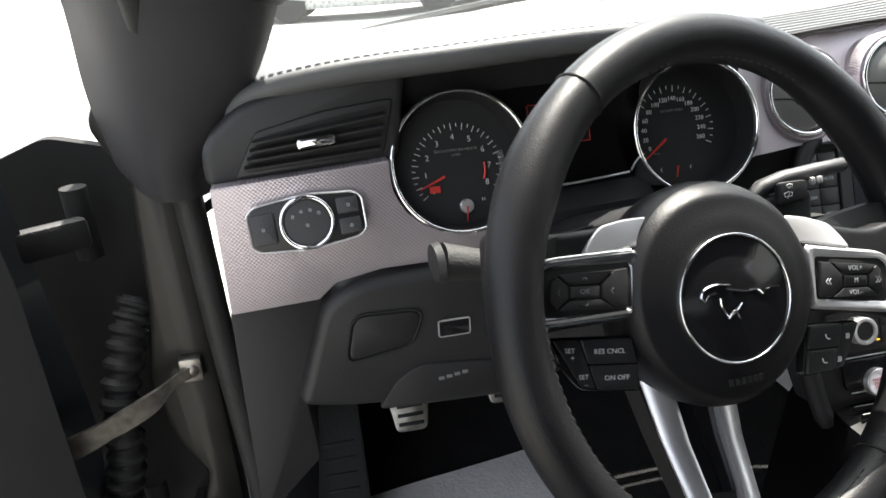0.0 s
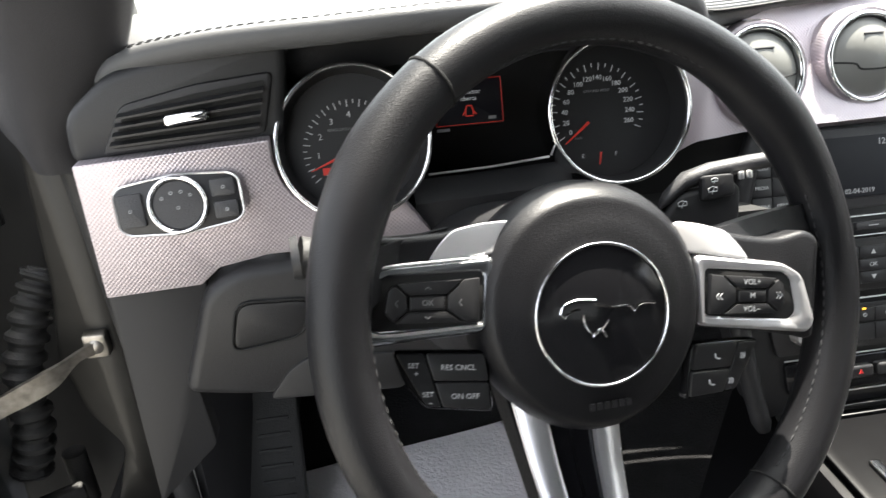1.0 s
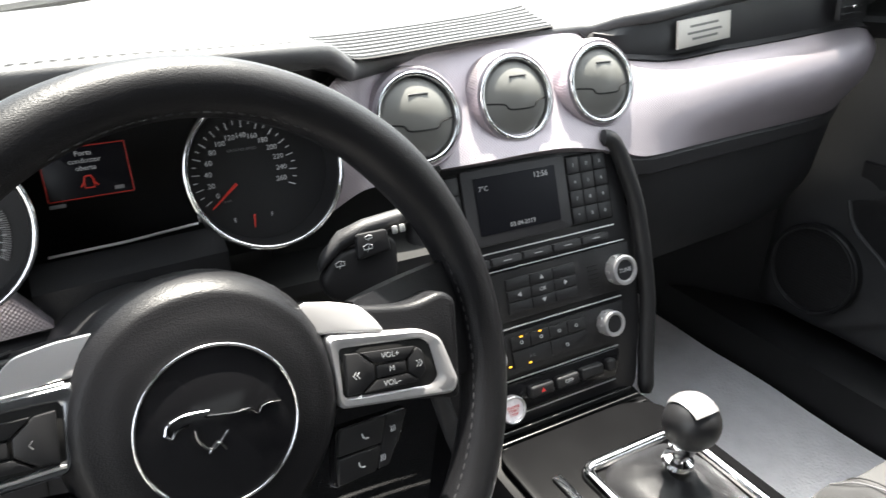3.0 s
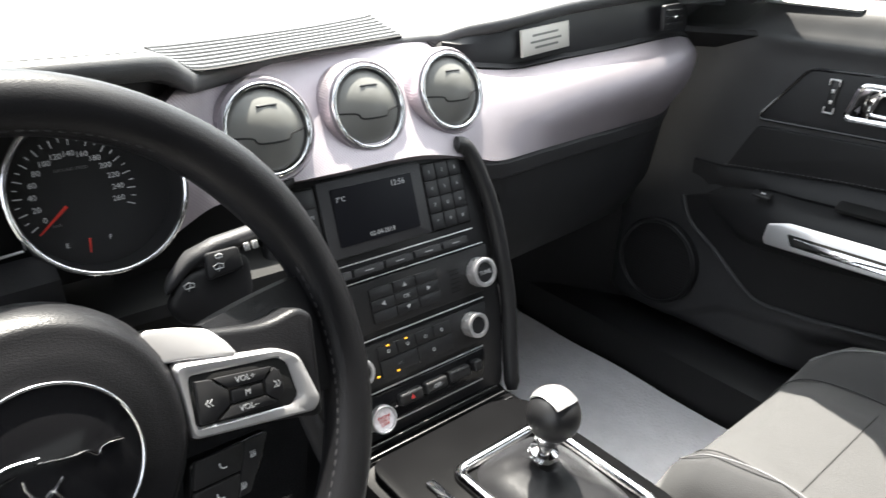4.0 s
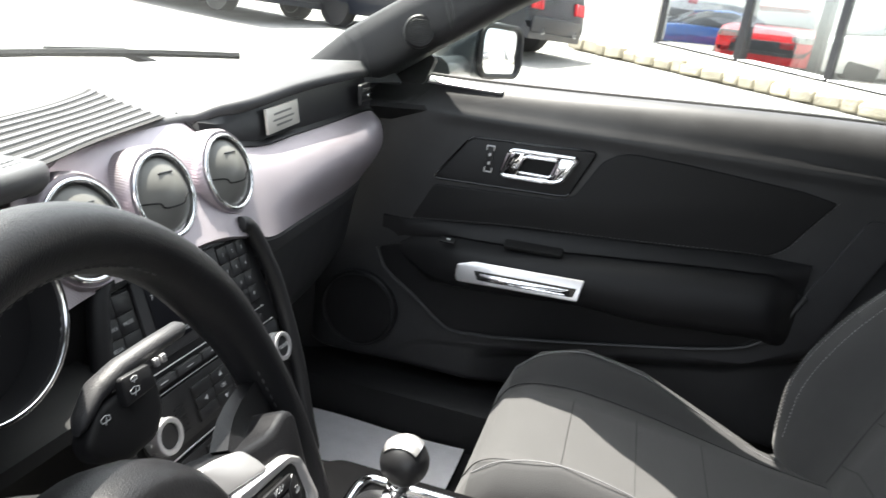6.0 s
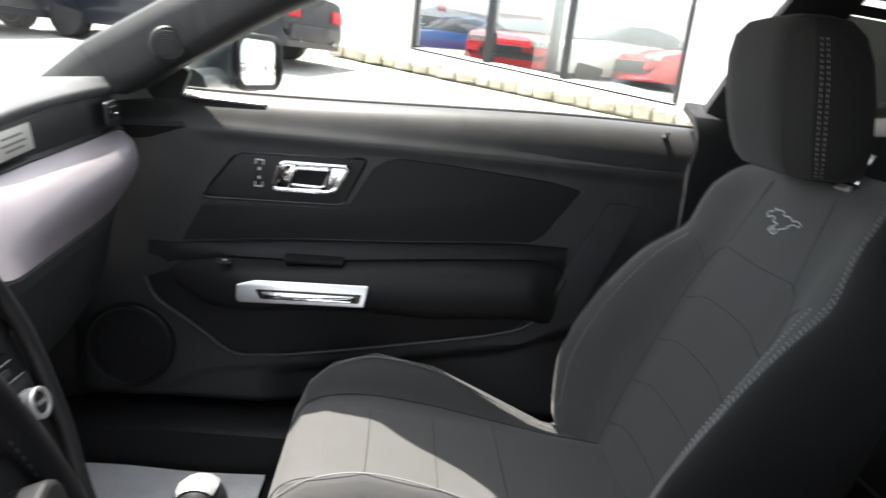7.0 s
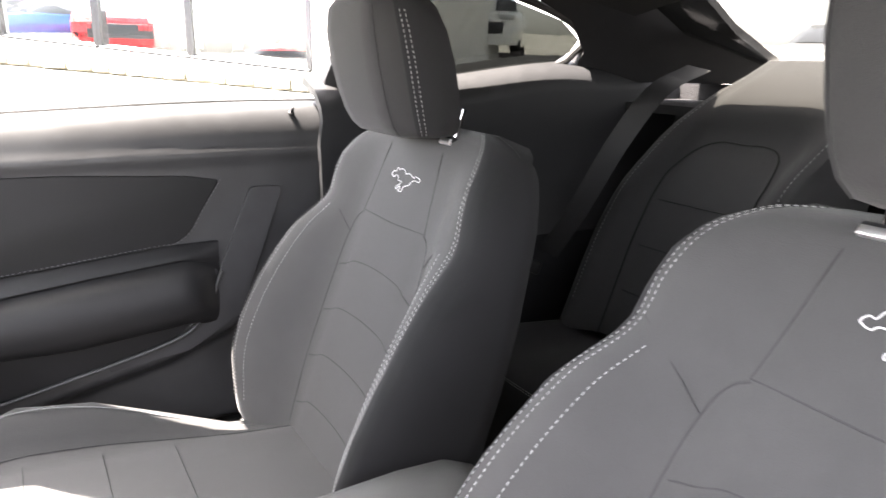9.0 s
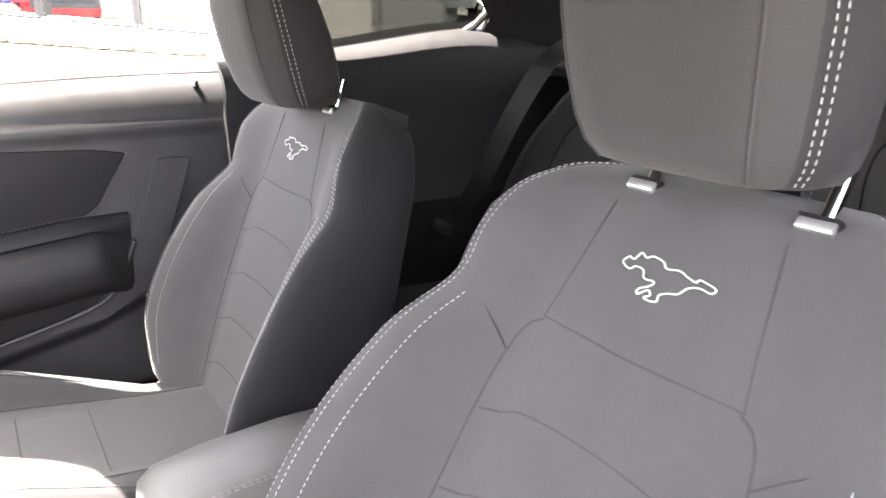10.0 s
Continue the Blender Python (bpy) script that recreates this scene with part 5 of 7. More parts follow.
def door_x(y, z):
    """Inner face of the door trim."""
    u = min(1.0, max(0.0, (z - 0.868 - 0.030 * smoothstep(0.3, -0.6, y)) / 0.0805))
    x = 0.712 + 0.054 * (1 - math.sqrt(max(0.0, 1 - u * u)))  # the belt rolls over towards the glass
    low = along(y, BAND)
    x -= 0.006 * smoothstep(low - 0.006, low + 0.008, z) * smoothstep(0.70, 0.62, z)
    x += 0.030 * smoothstep(low, low - 0.03, z) * smoothstep(0.12, 0.0, y)
    x += 0.05 * smoothstep(0.37, 0.33, z) ** 2 + 0.03 * smoothstep(0.40, 0.48, y) ** 2
    x -= 0.006 * math.exp(-((z - 0.888) / 0.012) ** 2) * smoothstep(0.30, 0.16, y)
    return x


bm = B()
rows = []
for i in range(151):
    y = 0.475 - 1.165 * i / 150
    rows.append([(door_x(y, z), y, z) for z in (0.335 + (0.948 + 0.03 * smoothstep(0.3, -0.6, y) - 0.335) * j / 96 for j in range(97))])
sheet(bm, rows, 0.02, (1, 0, 0))
part("door_trim", bm, DOOR_FRAME, door, "grained black door trim")


def on_door(y, z, lift=0.0):
    return Vector((0.712 - lift, y, z))


# no recess here: the pocket's shade is in the slab's darker colour
bm = B()
slab(bm, rounded([(-y, z) for y, z in POCKET], 0.012), at((0.7115, 0, 0), (0, -1, 0), (0, 0, 1)), 0.009, 0.002)
pocket = part("pocket_shade", bm, DOOR_BLACK, door, "flat matt black slab, its dark colour standing for the door pocket's shade")
bm = B()
tube(bm, spline([(0.703 - (0.003 if y < 0.1 else 0.0), y, z) for y, z in POCKET[:11]], 60), 0.0042, 8)
part("pocket_edge", bm, DOOR_FRAME, pocket, "raised rim of the door pocket")
STITCH = ((0.262, 0.673), (0.07, 0.695), (-0.145, 0.711), (-0.347, 0.729), (-0.391, 0.732), (-0.42, 0.754), (-0.441, 0.789), (-0.478, 0.845))
ARM_TOP = ((0.322, 0.606), (0.27, 0.634), (0.173, 0.655), (0.06, 0.660), (-0.05, 0.669), (-0.25, 0.690), (-0.40, 0.703), (-0.462, 0.690))
bm = B()
rows = []
for i in range(81):
    y = 0.318 - 0.782 * i / 80
    a = smoothstep(0.335, 0.10, y) * (1 - smoothstep(-0.37, -0.475, y) ** 2)
    crest, seam_z = along(y, ARM_TOP), max(along(y, STITCH[:5]), along(y, ARM_TOP) + 0.012)
    deep = 0.100 * min(1.0, 0.25 + 0.75 * smoothstep(0.32, 0.17, y)) + 0.020 * smoothstep(-0.05, -0.25, y)
    prof = [(seam_z, 0.001), (seam_z - 0.003, 0.006), (crest + (seam_z - crest) * 0.5, 0.015 * a + 0.004), (crest + 0.006, 0.020 * a + 0.003), (crest + 0.001, 0.019 * a), (crest - 0.004, 0.026 * a), (crest - 0.010, 0.042 * a), (crest - 0.18 * deep - 0.006, 0.053 * a), (crest - 0.45 * deep, 0.060 * a), (crest - 0.70 * deep, 0.056 * a), (crest - 0.88 * deep, 0.042 * a), (crest - deep, 0.012 * a), (crest - deep, -0.030)]
    rows.append([Vector((0.712 - d, y, z)) for z, d in prof])
sheet(bm, rows, 0.004, (1, 0, 0))
part("armrest", bm, DOOR_BLACK, door, "soft black armrest with a ledge above it", 55)
DOOR_YZ = lambda x: at((x, 0, 0), (0, -1, 0), (0, 0, 1))  # u runs rearward
bm = B()
BEZ = rounded([(-0.228, 0.763), (-0.163, 0.852), (0.072, 0.863), (0.034, 0.776), (0.02, 0.772)], 0.014)
slab(bm, BEZ, DOOR_YZ(0.7145), 0.005, 0.002)
bezel = part("handle_bezel", bm, PLASTIC, door, "black handle surround")
bm = B()
tube(bm, [DOOR_YZ(0.709) @ Vector((x, y, 0)) for x, y in BEZ], 0.0022, 6, closed=True)
part("bezel_edge", bm, GLOSS_BLACK, bezel)
bm = B()
H_OUT = rounded([(-0.097, 0.792), (-0.084, 0.842), (0.042, 0.845), (0.017, 0.801), (0.005, 0.795)], 0.010)
H_IN = rounded([(-0.066, 0.803), (-0.057, 0.834), (0.006, 0.836), (-0.004, 0.803)], 0.007)
tube(bm, [DOOR_YZ(0.706) @ Vector((x, y, 0)) for x, y in H_OUT], 0.005, 8, closed=True)
tube(bm, [DOOR_YZ(0.705) @ Vector((x, y, 0)) for x, y in H_IN], 0.0035, 8, closed=True)
slab(bm, rounded([(-0.095, 0.793), (-0.083, 0.841), (-0.056, 0.841), (-0.066, 0.795)], 0.006), DOOR_YZ(0.709), 0.006, 0.003)
slab(bm, rounded([(-0.003, 0.797), (0.008, 0.841), (0.041, 0.844), (0.016, 0.800)], 0.006), DOOR_YZ(0.709), 0.006, 0.003)
handle = part("handle", bm, CHROME, bezel, "chrome inner door handle")
bm = B()
slab(bm, H_IN, DOOR_YZ(0.7095), 0.001)
part("handle_cup", bm, DARK_GAP, handle)
bm = B()
slab(bm, rrect(0.012, 0.046, 0.003, -0.122, 0.818), DOOR_YZ(0.709), 0.003, 0.001)
lock = part("lock_switch", bm, KEY_BLACK, bezel, "door lock switch")
bm = B()
for z in (0.8425, 0.794):
    box(bm, DOOR_YZ(0.7052) @ Matrix.Translation((-0.122, z, 0)), 0.015, 0.0024, 0.003, 0.0006)
    for dx in (-0.0068, 0.0068):
        box(bm, DOOR_YZ(0.7052) @ Matrix.Translation((-0.122 + dx, z + (0.004 if z < 0.81 else -0.004), 0)), 0.0018, 0.009, 0.003, 0.0005)
for z in (0.826, 0.810):
    box(bm, DOOR_YZ(0.7052) @ Matrix.Translation((-0.122, z, 0)), 0.0045, 0.0055, 0.002, 0.0005)
part("bright_edge", bm, SATIN, lock)
bm = B()
INSERT = rounded([(-0.261, 0.675), (-0.222, 0.752), (0.020, 0.764), (0.046, 0.778), (0.082, 0.846), (0.106, 0.863), (0.130, 0.870), (0.218, 0.868), (0.417, 0.855), (0.474, 0.844), (0.437, 0.787), (0.416, 0.752), (0.389, 0.733), (0.347, 0.730), (0.145, 0.712), (-0.07, 0.696)], 0.008)
slab(bm, INSERT, DOOR_YZ(0.7145), 0.0065, 0.005, 4)
insert = part("door_insert", bm, DOOR_INSERT, door, "black leather door insert")
bm = B()
stitches(bm, [on_door(y, z + 0.004, 0.0047) for y, z in STITCH], 0.005, 0.003, 0.0006)
part("stitching", bm, FAINT, insert, "grey stitching")
PULL = at((0.648, 0.020, 0.6155), (0, -0.998, 0.05), (0.38, 0, 0.92))
bm = B()
slab(bm, rounded([(-0.122, -0.013), (-0.117, -0.020), (0.108, -0.022), (0.116, 0.018), (-0.09, 0.021), (-0.122, 0.012)], 0.004), PULL, 0.008, 0.003)
pull = part("pull_handle", bm, SATIN, door, "brushed silver door pull")
bm = B()
slab(bm, rounded([(-0.078, -0.0130), (0.099, -0.0155), (0.104, 0.0010), (-0.088, 0.0040)], 0.003), PULL, 0.0005, base=0.0081)
slot = part("pull_slot", bm, DARK_GAP, pull)
bm = B()
slab(bm, rounded([(-0.070, -0.0115), (0.086, -0.0140), (0.078, -0.0085), (0.092, -0.0035), (-0.076, -0.0005)], 0.001), PULL, 0.0022, 0.0008, base=0.0082)
part("inner_lip", bm, CHROME, slot)
bm = B()
slab(bm, rrect(0.11, 0.022, 0.004, 0.01, 0.0), at((0.685, 0.02, 0.668), (0, -1, 0.03), (0.9, 0, 0.45)), 0.006, 0.002)
part("grip_cup", bm, DARK_GAP, door)
bm = B()
slab(bm, rrect(0.030, 0.014, 0.003), at((0.672, 0.172, 0.655), (0, -1, 0), (0.85, 0, 0.5)), 0.004, 0.0015)
win_switch = part("window_switch", bm, KEY_BLACK, door, "window switch")
bm = B()
box(bm, at((0.6695, 0.170, 0.659), (0, -1, 0), (0.85, 0, 0.5)), 0.008, 0.003, 0.003, 0.0008)
part("switch_tip", bm, SATIN, win_switch)
bm = B()
M = at((0.697, 0.348, 0.464), (0, -1, 0), (0.03, 0, 1.0))
lathe(bm, [(0.083, -0.02), (0.083, 0.006), (0.080, 0.009), (0.076, 0.008), (0.073, 0.004), (0, 0.005)], M, 44)
speaker = part("speaker", bm, PLASTIC, door, "round black door speaker grille")
bm = B()
ring(bm, M, 0.0775, 0.0757, 0.0, 0.0105, 44)
part("speaker_rim", bm, GREY_PLASTIC, speaker)
bm = B()
for i in range(-13, 14):
    for j in range(-13, 14):
        if i * i + j * j < 175:
            lathe(bm, [(0.0014, 0), (0.0011, 0.0008)], M @ Matrix.Translation((i * 0.0055, j * 0.0055, 0.0047)), 5)
tagged(part("speaker_mesh", bm, DARK_GAP, speaker), kind="stuff")
bm = B()
slab(bm, rrect(0.150, 0.017, 0.006), at((0.7395, 0.194, 0.9405), (0, -1, -0.01), (0.806, 0, 0.592)), 0.004, 0.001)
defog = part("demist_vent", bm, SATIN, door, "slim silver demister outlet")
bm = B()
slab(bm, rrect(0.138, 0.0095, 0.001), at((0.7395, 0.194, 0.9405), (0, -1, -0.01), (0.806, 0, 0.592)), 0.0005, base=0.0035)
part("vent_mouth", bm, DARK_GAP, defog)
for k in range(7):
    bm = B()
    box(bm, at((0.7395, 0.194, 0.9405), (0, -1, -0.01), (0.806, 0, 0.592)) @ Matrix.Translation((-0.06 + 0.02 * k, 0, 0.0042)), 0.0012, 0.007, 0.001)
    part("fin", bm, GREY_PLASTIC, defog)
bm = B()
lathe(bm, [(0.006, 0), (0.006, 0.004), (0.0035, 0.006), (0.003, 0.016), (0, 0.0175)], at((0.728, -0.62, 0.957), (0, -1, 0), (0.75, 0, 0.66)), 16)
part("lock_pin", bm, PLASTIC, door, "small black lock pin")
bm = B()
tube(bm, spline([(0.776, y, 0.9475 + 0.030 * smoothstep(0.3, -0.6, y)) for y in (0.40, 0.2, 0.0, -0.2, -0.45, -0.69)], 24), 0.006, 8)
part("window_seal", bm, RUBBER, door, "black window seal")
bm = B()
slab(bm, rounded([(0.26, 0.512), (0.40, 0.528), (0.50, 0.585), (0.590, 0.826), (0.528, 0.828), (0.470, 0.690), (0.452, 0.625), (0.405, 0.575), (0.26, 0.545)], 0.012), DOOR_YZ(0.7105), 0.0060, 0.0006, 1)
part("rear_strip", bm, DOOR_STRIP, door, "plain grey-black end strip")
bm = B()
rows = [[Vector((0.80 + dx, y, z)) for z, dx in ((0.30, -0.02), (0.45, 0.08), (0.65, 0.115), (0.82, 0.10), (0.90, 0.07), (0.945, -0.005))] for y in (0.46, 0.2, -0.1, -0.4, -0.69)]
sheet(bm, rows, -0.012, (1, 0, 0))
part("outer_skin", bm, PAINT, door, "dark grey painted door skin")
# hidden strip added to stop sun falling through the hollow door
bm = B()
box(bm, Matrix.Translation((0.782, -0.115, 0.925)), 0.034, 1.13, 0.012)
part("slot_cap", bm, DARK_GAP, door)
bm = B()
loft(bm, [[Vector((x, y, z)) for y, z in ((0.33, 0.955), (-0.69, 0.985), (-0.60, 1.18), (-0.38, 1.245), (-0.05, 1.185), (0.20, 1.06))] for x in (0.772, 0.776)])
glass_ob = part("window_glass", bm, SIDE_GLASS, door, "clear raised side window")
for v in glass_ob.data.vertices:
    v.co.x -= 0.62 * max(0.0, v.co.z - 0.955)
glass_ob.visible_shadow = False

# sill and side of the footwell
for s in (1, -1):
    bm = B()
    rows = [[Vector((s * x, y, z)) for x, z in ((0.635, 0.235), (0.640, 0.285), (0.650, 0.315), (0.675, 0.330), (0.72, 0.332), (0.775, 0.328), (0.788, 0.34), (0.792, 0.42))] for y in (0.62, 0.3, 0.0, -0.4, -0.8)]
    sheet(bm, rows, -0.01 * s)
    solid("sill_right" if s > 0 else "sill_left", bm, PLASTIC, "black plastic sill trim along the footwell", "sill", kind="structure")
    bm = B()
    rows = [[Vector((s * x, y, z)) for z in (0.24, 0.35, 0.5, 0.65, 0.80)] for x, y in (((0.79, 0.40), (0.742, 0.462), (0.70, 0.53), (0.66, 0.62), (0.62, 0.80)) if s > 0 else ((0.700, 0.30), (0.66, 0.42), (0.64, 0.55), (0.62, 0.80)))]
    sheet(bm, rows, -0.01 * s)
    solid("kick_panel_right" if s > 0 else "kick_panel_left", bm, DOOR_BLACK, "black plastic kick panel", "trim", kind="structure")

# ---- front seats ----
def seat_back_ring(s, cx, lean):
    """One level of the backrest, at s metres up along it: 21 points across the front, then round the back."""
    CREST = [(-0.08, 0.150), (-0.05, 0.180), (-0.02, 0.203), (0.06, 0.228), (0.13, 0.236), (0.22, 0.236), (0.31, 0.228), (0.36, 0.215), (0.39, 0.207), (0.42, 0.204), (0.46, 0.198), (0.49, 0.187), (0.51, 0.173), (0.53, 0.148), (0.547, 0.105)]
    RISE = [(-0.08, 0.015), (-0.05, 0.045), (-0.02, 0.070), (0.06, 0.098), (0.13, 0.102), (0.20, 0.093), (0.26, 0.080), (0.31, 0.065), (0.345, 0.046), (0.37, 0.031), (0.39, 0.026), (0.42, 0.030), (0.46, 0.031), (0.50, 0.016), (0.53, -0.006), (0.547, -0.030)]
    OUT = [(-0.08, 0.165), (-0.05, 0.195), (-0.02, 0.216), (0.06, 0.240), (0.13, 0.250), (0.22, 0.251), (0.31, 0.245), (0.38, 0.233), (0.43, 0.224), (0.48, 0.212), (0.51, 0.200), (0.53, 0.180), (0.547, 0.135)]
    T = [(-0.08, 0.08), (-0.02, 0.10), (0.13, 0.115), (0.31, 0.105), (0.44, 0.10), (0.515, 0.085), (0.547, 0.055)]
    pick = lambda tab: np.interp(s, [p for p, _ in tab], [q for _, q in tab])
    xc, dc, xo, t = pick(CREST), pick(RISE), pick(OUT), pick(T)
    mid = min(0.008, dc + 0.004)
    up, fore = Vector((0, -math.sin(lean), math.cos(lean))), Vector((0, math.cos(lean), math.sin(lean)))
    foot = Vector((cx, -0.515, 0.462))
    spot = lambda x, d: foot + up * s + fore * d + Vector((x, 0, 0))
    pts = []
    for k in range(21):
        f = -1 + k / 10
        a = abs(f)
        depth = mid + (dc - mid) * smoothstep(0.52, 1.02, a) + 0.006 * math.exp(-((a - 0.80) / 0.13) ** 2) * smoothstep(0.45, 0.38, s)
        depth -= 0.004 * math.exp(-((a - 0.55) / 0.05) ** 2) * smoothstep(0.42, 0.36, s)
        pts.append(spot(f * xc, depth))
    side = [(0.30, 0.004), (0.62, 0.016), (0.88, 0.035), (1.0, 0.060)]
    pts += [spot(xc + (xo - xc) * g, dc - d) for g, d in side]
    back = [(1.0, 0.55), (0.985, 0.80), (0.90, 0.97), (0.6, 1.0), (0.0, 1.0)]
    pts += [spot(xo * g, -t * d) for g, d in back] + [spot(-xo * g, -t * d) for g, d in back[-2::-1]]
    pts += [spot(-(xc + (xo - xc) * g), dc - d) for g, d in side[::-1]]
    return pts


LEAN = radians(20.5)


def seat_surface(cx, f, s, lift=0.0015):
    """A point on the front of the backrest: f across (-1 to 1), s up."""
    r = seat_back_ring(s, cx, LEAN)[:21]
    q = (f + 1) / 2 * 20
    k = min(int(q), 19)
    p = Vector(r[k]).lerp(Vector(r[k + 1]), q - k)
    return p + Vector((0, math.cos(LEAN), math.sin(LEAN))) * lift


def front_seat(cx):
    seat = thing("front_seat", "charcoal fabric sports seat with pale double stitching", "car seat", (cx, -0.3, 0.24), "front seats")
    bm = B()
    loft(bm, [seat_back_ring(-0.08 + 0.627 * k / 44, cx, LEAN) for k in range(45)])
    back = part("backrest", bm, FABRIC, seat, "charcoal fabric backrest with side bolsters", 60)
    for s in (-1, 1):
        bm = B()
        rows = []
        for k in range(45):
            r = [Vector(p) for p in seat_back_ring(-0.08 + 0.627 * k / 44, cx, LEAN)]
            strip = r[20:28] if s > 0 else [r[0]] + r[:-8:-1]
            rows.append([p + Vector((s * (0.0004 if j == 0 else 0.0018), -0.0004, 0)) for j, p in enumerate(strip)])
        sheet(bm, rows, 0.001, (s, 0, 0))
        part("side_panel", bm, FABRIC_DARK, back, "black side panel", 60)
    # seams
    bm = B()
    for s in (-1, 1):
        tube(bm, spline([seat_surface(cx, s * f, h, -0.0006) for f, h in ((0.55, 0.0), (0.55, 0.10), (0.55, 0.20), (0.555, 0.30), (0.55, 0.350), (0.52, 0.372), (0.46, 0.381))], 40), 0.0015, 6)
        tube(bm, spline([seat_surface(cx, s * f, h, -0.0004) for f, h in ((0.47, 0.383), (0.445, 0.42), (0.425, 0.46), (0.43, 0.50), (0.47, 0.53))], 20), 0.0011, 6)
        tube(bm, spline([seat_surface(cx, s * f, h, -0.0004) for f, h in ((0.555, 0.34), (0.74, 0.368), (0.98, 0.398))], 10), 0.0008, 6)
    tube(bm, spline([seat_surface(cx, f, 0.3805 + 0.006 * abs(f), -0.0004) for f in (-0.47, -0.2, 0, 0.2, 0.47)], 17), 0.0012, 6)
    for k in range(4):
        h = 0.302 - 0.082 * k
        tube(bm, spline([seat_surface(cx, f, h + b, -0.0005) for f, b in ((-0.53, -0.020), (-0.42, -0.012), (-0.30, -0.002), (0.0, 0.002), (0.30, -0.002), (0.42, -0.012), (0.53, -0.020))], 24), 0.0011, 6)
    part("seam", bm, SEAM, back)
    for s in (-1, 1):
        bm = B()
        stitches(bm, [seat_surface(cx, s * f, h, 0.0010) for f, h in ((0.885, 0.0), (0.885, 0.08), (0.885, 0.16), (0.88, 0.24), (0.87, 0.32), (0.855, 0.373))], 0.0042, 0.0024, 0.00052)
        part("stitching", bm, THREAD, back, "pale grey stitching")
        for w in (0.968, 0.998):
            bm = B()
            stitches(bm, [seat_surface(cx, s * w, h, 0.0022) for h in (0.0, 0.08, 0.16, 0.24, 0.32, 0.385, 0.44, 0.485, 0.515, 0.53, 0.543)], 0.0042, 0.0024, 0.00042)
            part("stitching", bm, THREAD, back, "pale grey stitching")
    bm = B()
    c = seat_surface(cx, 0.0, 0.447, 0.0016)
    streak_badge(bm, at(c, (-1, 0, 0), (0, -math.sin(LEAN), math.cos(LEAN))), 0.086, 0.00075)
    part("embroidered_badge", bm, EMBROIDERY, back, "white embroidered badge")
    for s in (-1, 1):
        bm = B()
        box(bm, at(Vector((cx + s * 0.0745, -0.702, 0.949)), (1, 0, 0), (0, math.cos(0.5), math.sin(0.5))), 0.030, 0.026, 0.010, 0.003)
        guide = part("post_guide", bm, PLASTIC, seat, "black post guide")
        bm = B()
        box(bm, at(Vector((cx + s * 0.0745, -0.689, 0.951)), (1, 0, 0), (0, math.cos(0.5), math.sin(0.5))), 0.027, 0.006, 0.009, 0.0015)
        part("guide_edge", bm, SATIN, guide, "silver front edge")
        bm = B()
        tube(bm, [(cx + s * 0.0745, -0.700, 0.945), (cx + s * 0.0745, -0.716, 0.995)], 0.006, 10)
        part("post", bm, CHROME, seat, "chrome headrest post")
    # headrest
    bm = B()
    rings = []
    SECTION = [(0.0, 0.070), (0.045, 0.070), (0.070, 0.068), (0.080, 0.060), (0.092, 0.036), (0.104, 0.0), (0.100, -0.036), (0.075, -0.050), (0.04, -0.055)]
    SECTION += [(0.0, -0.056)] + [(-x, y) for x, y in SECTION[:0:-1]]
    LEVEL = ((0.955, 0.66, 0.55), (0.960, 0.81, 0.80), (0.972, 0.89, 0.93), (0.99, 0.94, 1.0), (1.02, 0.99, 1.03), (1.06, 1.03, 1.02), (1.10, 1.02, 0.95), (1.13, 0.94, 0.82), (1.147, 0.79, 0.60), (1.154, 0.52, 0.30))
    for h, w, d in LEVEL:
        rings.append([(cx + x * w, -0.672 + 0.26 * (h - 0.96) + y * d, h) for x, y in SECTION])
    loft(bm, rings)
    head = part("headrest", bm, HEAD_FABRIC_DIM, seat, "charcoal headrest with shade put into its fabric colour, black sides", 50)
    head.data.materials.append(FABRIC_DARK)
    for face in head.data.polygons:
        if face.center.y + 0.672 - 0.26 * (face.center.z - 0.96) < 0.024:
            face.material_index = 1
    for s in (-1, 1):
        for x, y in ((0.0945, 0.030), (0.0965, 0.0225)):
            bm = B()
            stitches(bm, [(cx + s * (x * w + 0.0008), -0.672 + 0.26 * (h - 0.96) + y * d, h) for h, w, d in LEVEL[1:8]], 0.0042, 0.0024, 0.00052)
            part("stitching", bm, THREAD, head, "pale grey stitching")
        bm = B()
        tube(bm, [(cx + s * 0.0755 * w, -0.672 + 0.26 * (h - 0.96) + 0.0645 * d, h) for h, w, d in LEVEL[1:8]], 0.0012, 6)
        part("seam", bm, SEAM, head)
    # cushion
    bm = B()
    rings = []
    for y, w, z, b, lo in ((0.012, 0.150, 0.405, 0.0, 0.36), (0.008, 0.185, 0.450, 0.004, 0.33), (-0.012, 0.205, 0.487, 0.016, 0.31), (-0.05, 0.214, 0.503, 0.034, 0.30), (-0.12, 0.222, 0.505, 0.052, 0.29), (-0.22, 0.224, 0.494, 0.046, 0.28), (-0.32, 0.220, 0.480, 0.018, 0.28), (-0.42, 0.212, 0.468, -0.012, 0.28), (-0.53, 0.20, 0.46, -0.02, 0.28)):
        pts = []
        for k in range(27):
            f = -1 + 2 * k / 26
            a = abs(f)
            rise = b * smoothstep(0.46, 0.80, a) - (z - lo) * 0.35 * smoothstep(0.82, 1.0, a) ** 2
            rise -= 0.004 * math.exp(-((a - 0.50) / 0.02) ** 2)
            pts.append((cx + w * f, y, z + rise))
